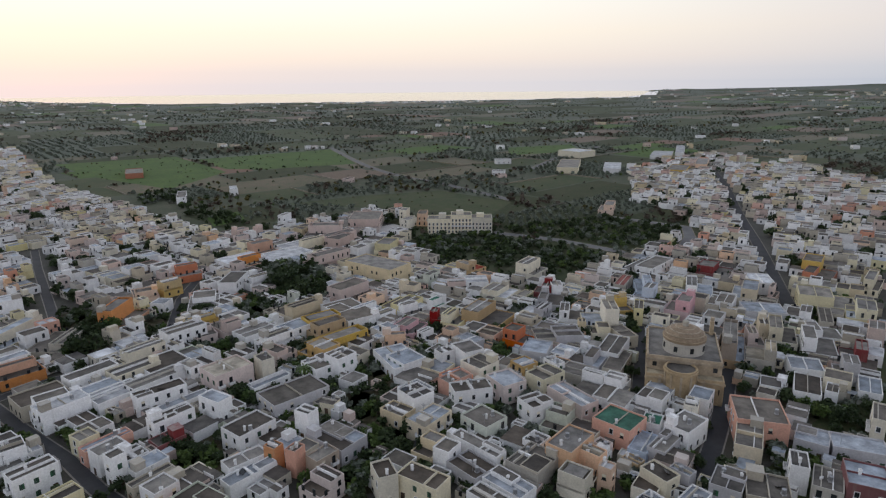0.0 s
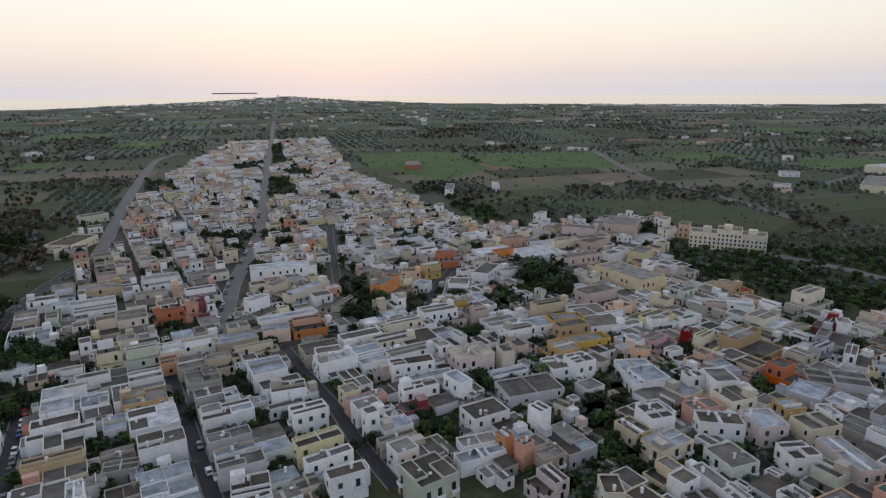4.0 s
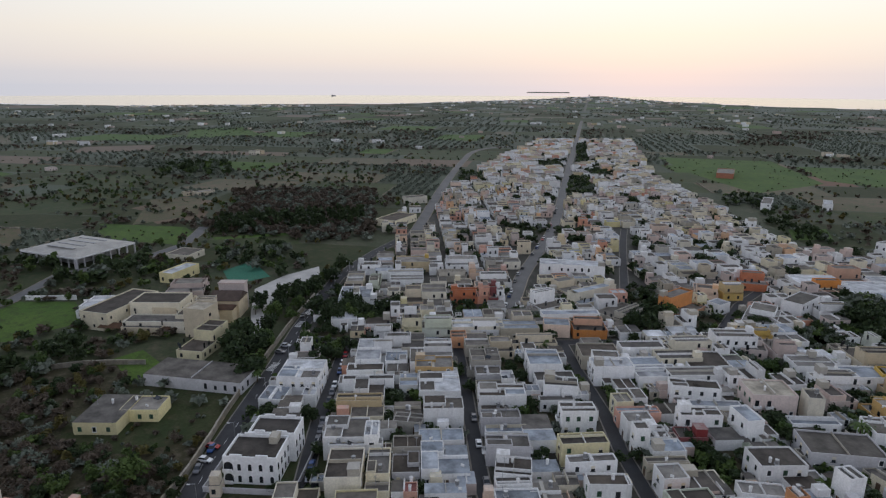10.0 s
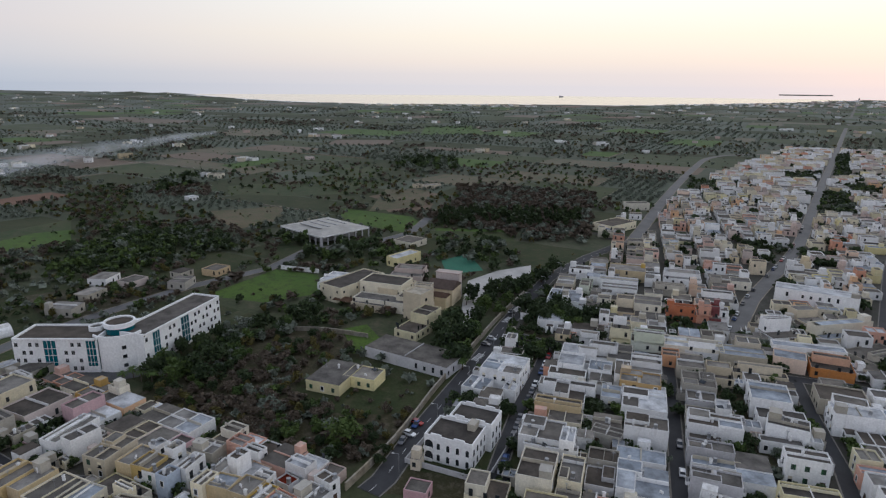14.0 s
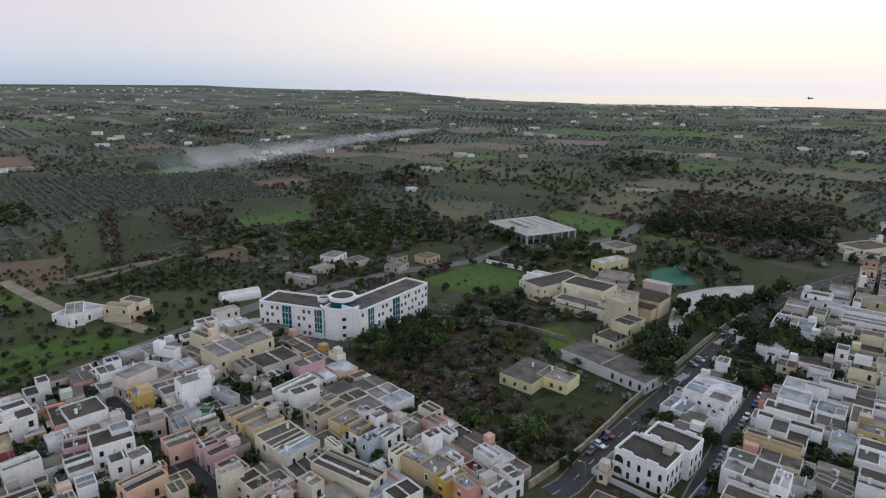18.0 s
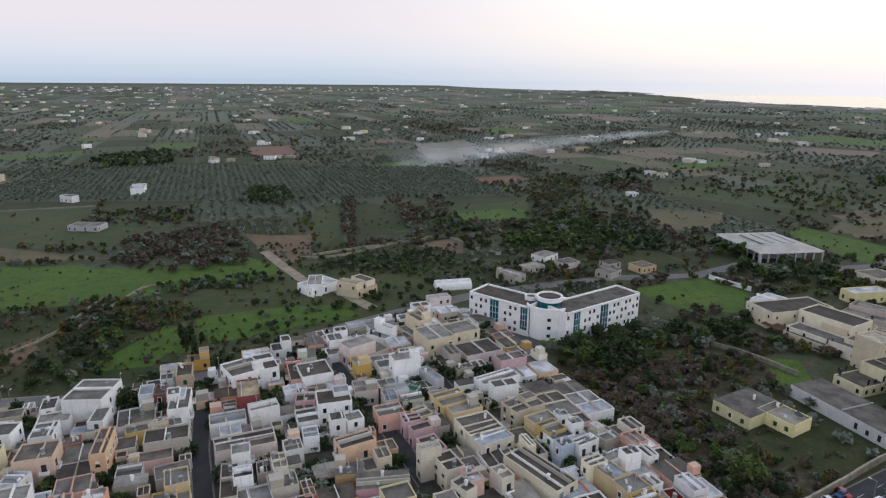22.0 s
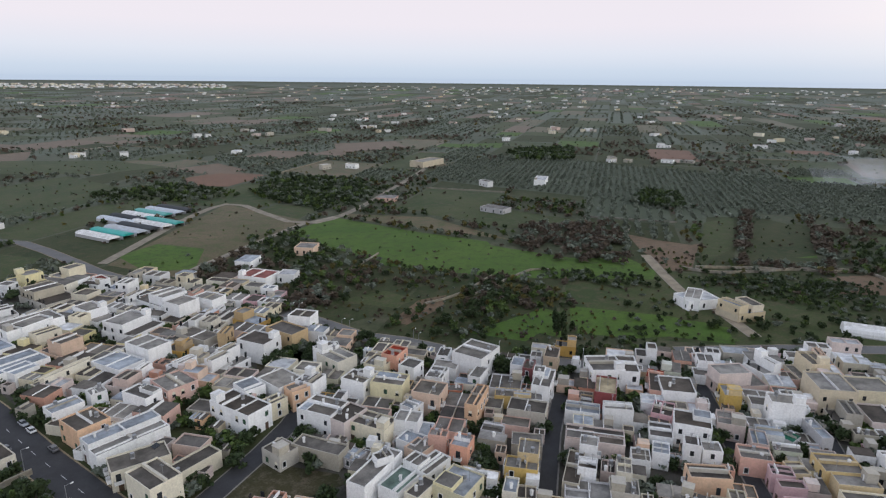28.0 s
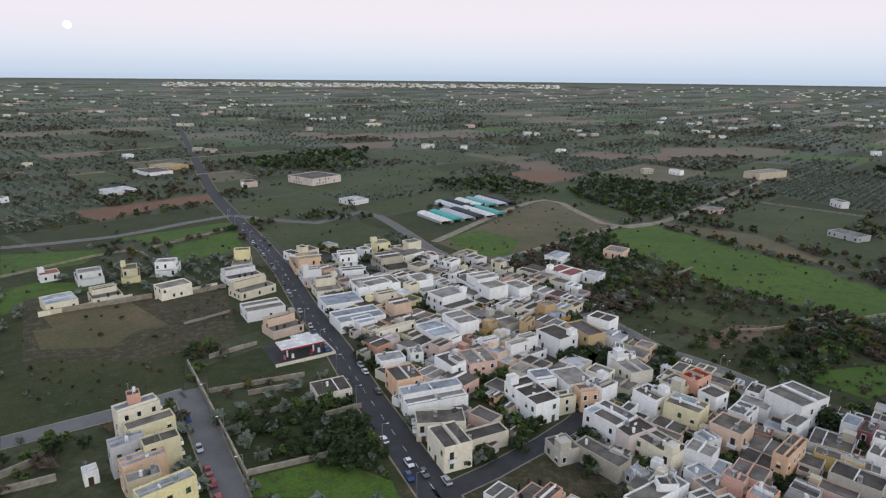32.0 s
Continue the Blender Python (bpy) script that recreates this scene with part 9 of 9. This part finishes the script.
wood("scrub", 2.8, 4, [(-87, -292), (-145, -289), (-125, -257), (-94, -259)])
wood("bare", 3.4, 3.5, [(-201, -31), (-232, -3), (-236, 29), (-215, 33), (-191, 11), (-167, 15), (-167, 2), (-184, -13)])
wood("weeds", 3.0, 1.5, [(-167, -267), (-190, -211), (-190, -160), (-200, -119), (-205, -91), (-174, -128), (-155, -152), (-130, -181), (-114, -191)])
wood("weeds", 2.0, 1.6, [(-234, -227), (-267, -171), (-250, -141), (-217, -182)])
wood("weeds", 2.2, 1.5, [(-96, -254), (-142, -253), (-175, -205), (-219, -177), (-188, -150), (-131, -180), (-100, -206)])
wood("weeds", 2.0, 1.4, [(78, -329), (42, -327), (33, -252), (88, -232), (93, -269)])
wood("weeds", 1.6, 1.3, [(133, -214), (81, -211), (68, -189), (105, -168)])
wood("scrub", 4.5, 3.2, [(-203, 6), (-181, 25), (-172, 38), (-168, 54), (-144, 33), (-145, 20), (-165, 2)])
wood("weeds", 3, 1.5, [(-204, 18), (-195, 44), (-181, 59), (-167, 52), (-175, 30)])
wood("broad", 3.0, 2.6, [(-227, -178), (-242, -167), (-234, -129), (-244, -110), (-276, -96), (-265, -86), (-232, -94), (-208, -112), (-186, -126), (-169, -137)])
wood("scrub", 3.0, 2.4, [(-316, -241), (-329, -192), (-301, -133), (-279, -133), (-281, -188), (-265, -204)])
wood("broad", 8, 3, [(-225, -237), (-254, -207), (-263, -188), (-249, -181), (-227, -205), (-216, -226)])
wood("scrub", 6, 4, [(-192, -249), (-203, -236), (-208, -202), (-196, -183), (-185, -193), (-157, -199), (-153, -218), (-173, -234)])
wood("broad", 6, 3.5, [(-112, -391), (-145, -399), (-145, -324), (-120, -300), (-103, -323), (-102, -358)])
wood("bare", 7, 4, [(-83, -271), (-111, -278), (-112, -253), (-95, -239), (-81, -251)])
wood("scrub", 5, 3, [(-153, -326), (-164, -291), (-182, -261), (-188, -244), (-152, -242), (-132, -270)])
wood("bare", 5, 5, [(-287, -322), (-347, -296), (-312, -251), (-275, -246), (-256, -286)])
wood("broad", 3.4, 5, [(-212, -643), (-278, -561), (-245, -473), (-184, -453), (-157, -525)])
wood("broad", 7, 2.4, [(-277, -188), (-305, -164), (-356, -124), (-319, -109), (-282, -137), (-271, -167)])
wood("broad", 1.0, 6, [(-414, -96), (-466, -74), (-443, -39), (-379, -34), (-369, -70)])
wood("broad", 5, 4, [(-437, -176), (-444, -156), (-401, -118), (-382, -139)])
wood("broad", 6, 2.6, [(-321, -147), (-321, -96), (-296, -66), (-277, -77), (-285, -124)])
wood("bare", 3.5, 6, [(-435, 142), (-582, 235), (-497, 324), (-339, 219), (-365, 181)])
wood("broad", 3, 5, [(-25, -595), (-120, -628), (-154, -532), (-103, -533)])
wood("green", 5, 2, [(-181, -170), (-197, -139), (-188, -123), (-164, -155)])
wood("broad", 5, 8, [(-95, 320), (-89, 342), (-77, 346), (-57, 314), (-53, 290), (-64, 288), (-77, 289), (-86, 295)])
wood("scrub", 3.5, 3.5, [(-340, -80), (-342, -48), (-338, -19), (-355, 3), (-314, -19), (-294, -47), (-290, -71)])
wood("scrub", 0.7, 4.0, [(-685, 106), (-637, 178), (-505, 180), (-465, 149), (-515, 110), (-502, 74)])
wood("scrub", 0.8, 4, [(-764, 312), (-654, 428), (-497, 324), (-582, 235)])
wood("scrub", 2.5, 3, [(-417, 119), (-433, 166), (-383, 167), (-370, 128)])
wood("bare", 4.0, 3.5, [(-412, -142), (-397, -121), (-429, -84), (-451, -87), (-428, -135)])
wood("green", 4.5, 5, [(-394, -98), (-353, -90), (-362, -51), (-399, -32), (-452, -45), (-429, -73)])
wood("bare", 3.0, 4.5, [(-670, -78), (-603, -69), (-598, -11), (-673, -19), (-707, -56)])
wood("broad", 2.2, 8, [(-628, -67), (-708, -67), (-744, -36), (-665, -30)])
wood("bare", 3.5, 4, [(-484, -45), (-443, -21), (-416, 8), (-447, 5), (-495, -17)])
wood("scrub", 2.0, 4, [(-459, -83), (-467, -40), (-497, -17), (-568, -30), (-487, -81)])
wood("broad", 4.5, 5, [(-437, -50), (-401, -29), (-389, -11), (-392, 6), (-439, -8), (-472, -33)])
wood("scrub", 2.2, 4, [(-328, -102), (-332, -81), (-340, -42), (-328, -12), (-300, -33), (-285, -76)])
wood("broad", 2.6, 3.4, [(-251, -136), (-291, -107), (-260, -93), (-232, -111)])
wood("broad", 3.0, 2.2, [(-284, -172), (-347, -168), (-342, -128), (-317, -131), (-282, -152)])
wood("broad", 1.6, 8, [(-825, 215), (-738, 199), (-702, 263), (-795, 296), (-860, 261)])
wood("scrub", 2.6, 4, [(-678, -145), (-694, -98), (-505, -64), (-472, -74), (-451, -102)])
wood("scrub", 0.7, 4, [(-814, 0), (-796, 204), (-638, 200), (-576, 114), (-639, -2)])
wood("broad", 3.2, 4, [(-428, -97), (-370, -86), (-368, -55), (-372, -8), (-445, -8), (-474, -58), (-454, -72)])
for outline in list(MEADOWS):      # lone bushes and tufts in the open fields
    wood("scrub", 0.22, 1.7, outline)
finish_woods()


def olive_grove(outline, step, angle):
    """Rows of olive trees over a large grove."""
    c, s = math.cos(radians(angle)), math.sin(radians(angle))
    p = np.array(outline)
    U, V = p[:, 0] * c + p[:, 1] * s, -p[:, 0] * s + p[:, 1] * c
    field("grove_soil", outline)
    mark(outline, 32)
    for u in np.arange(U.min(), U.max(), step):
        for v in np.arange(V.min(), V.max(), step * 0.72):
            x, y = u * c - v * s, u * s + v * c
            i, j = int(round(x / 2)) + N // 2, int(round(y / 2)) + N // 2
            if taken[i, j] & 32 and not taken[i, j] & 3:
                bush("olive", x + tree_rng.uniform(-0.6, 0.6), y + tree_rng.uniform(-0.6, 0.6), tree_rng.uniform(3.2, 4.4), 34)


olive_grove([(-333, -546), (-464, -648), (-583, -575), (-642, -388), (-700, -257), (-543, -139), (-429, -334)], 8.5, 41)
farmland()
finish_clouds()


def island():
    """A low strip of land off the cape, and a ship."""
    v, f = [], []
    n = 24
    for i in range(n + 1):
        a = radians(129.4 + 3.7 * i / n)
        k = math.sin(math.pi * i / n) ** 0.5 + 0.02
        for r, z in ((4760, 0.5), (4800, 1.0 + 3.0 * k + 1.2 * noise.noise((i * 0.7, 0, 0))), (4850, 0.5)):
            v.append((r * math.cos(a), r * math.sin(a), lift(r) + 1.6 + z - 0.6))
        if i:
            b = 3 * i
            f += [(b - 3, b, b + 1, b - 2), (b - 2, b + 1, b + 2, b - 1)]
    tagged(put("island", v, f, "ground_scrub"), "low dark island off the shore", "island", kind="structure")
    a, r = radians(150.4), 4330
    ship = tagged(put("ship", *boxes((-14, -3, 0, 14, 3, 3), (-13, -2.5, 3, -7, 2.5, 7.5), (-6, -2, 3, 12, 2, 4)), "car_grey", None, pose(r * math.cos(a), r * math.sin(a), lift(r) + 1.2, 0, 0, 40)), "small dark cargo ship on the bay", "ship")


island()


def smoke():
    """A thin plume from a field fire, drifting low over the groves."""
    mat = bpy.data.materials.new("smoke_veil")
    mat.use_nodes = True
    nt = mat.node_tree
    nt.nodes.clear()
    out, mixed = nt.nodes.new("ShaderNodeOutputMaterial"), nt.nodes.new("ShaderNodeMixShader")
    clear, veil = nt.nodes.new("ShaderNodeBsdfTransparent"), nt.nodes.new("ShaderNodeBsdfDiffuse")
    veil.inputs["Color"].default_value = (0.85, 0.88, 0.92, 1)
    nt.links.new(span(nt, noise_of(nt, 0.02, 3), 0.3, 0.75, 0.0, 0.16), mixed.inputs[0])
    nt.links.new(clear.outputs[0], mixed.inputs[1])
    nt.links.new(veil.outputs[0], mixed.inputs[2])
    nt.links.new(mixed.outputs[0], out.inputs[0])
    MATS["smoke_veil"] = mat
    path = [Vector(q).to_3d() for q in ((-1300, -16), (-1150, -89), (-970, -164), (-811, -214), (-703, -254), (-651, -286))]
    vf = ([], [])
    for shell in (0.55, 1.0):
        base_n = len(vf[0])
        for i in range(41):
            k = i / 40 * (len(path) - 1.001)
            p = path[int(k)].lerp(path[int(k) + 1], k % 1)
            d = (path[int(k) + 1] - path[int(k)]).normalized()
            r = (3 + 34 * (i / 40) ** 0.8) * shell * (1 + 0.35 * noise.noise((i * 0.6, shell * 5, 0)))
            for j in range(10):
                q = 2 * math.pi * j / 10
                n = 0.25 * noise.noise((i * 0.5, j * 1.3, shell))
                vf[0].append((p.x - d.y * r * (math.cos(q) + n), p.y + d.x * r * (math.cos(q) + n), lift(p.length) + 9 + 6 * i / 40 + (0.45 * r + 1) * math.sin(q)))
            if i:
                o = base_n + 10 * i
                vf[1].extend((o - 10 + j, o - 10 + (j + 1) % 10, o + (j + 1) % 10, o + j) for j in range(10))
    ob = put("smoke", *vf, "smoke_veil")
    ob.visible_shadow = False
    tagged(ob, "thin pale smoke drifting from a field fire", "smoke", kind="stuff")


smoke()
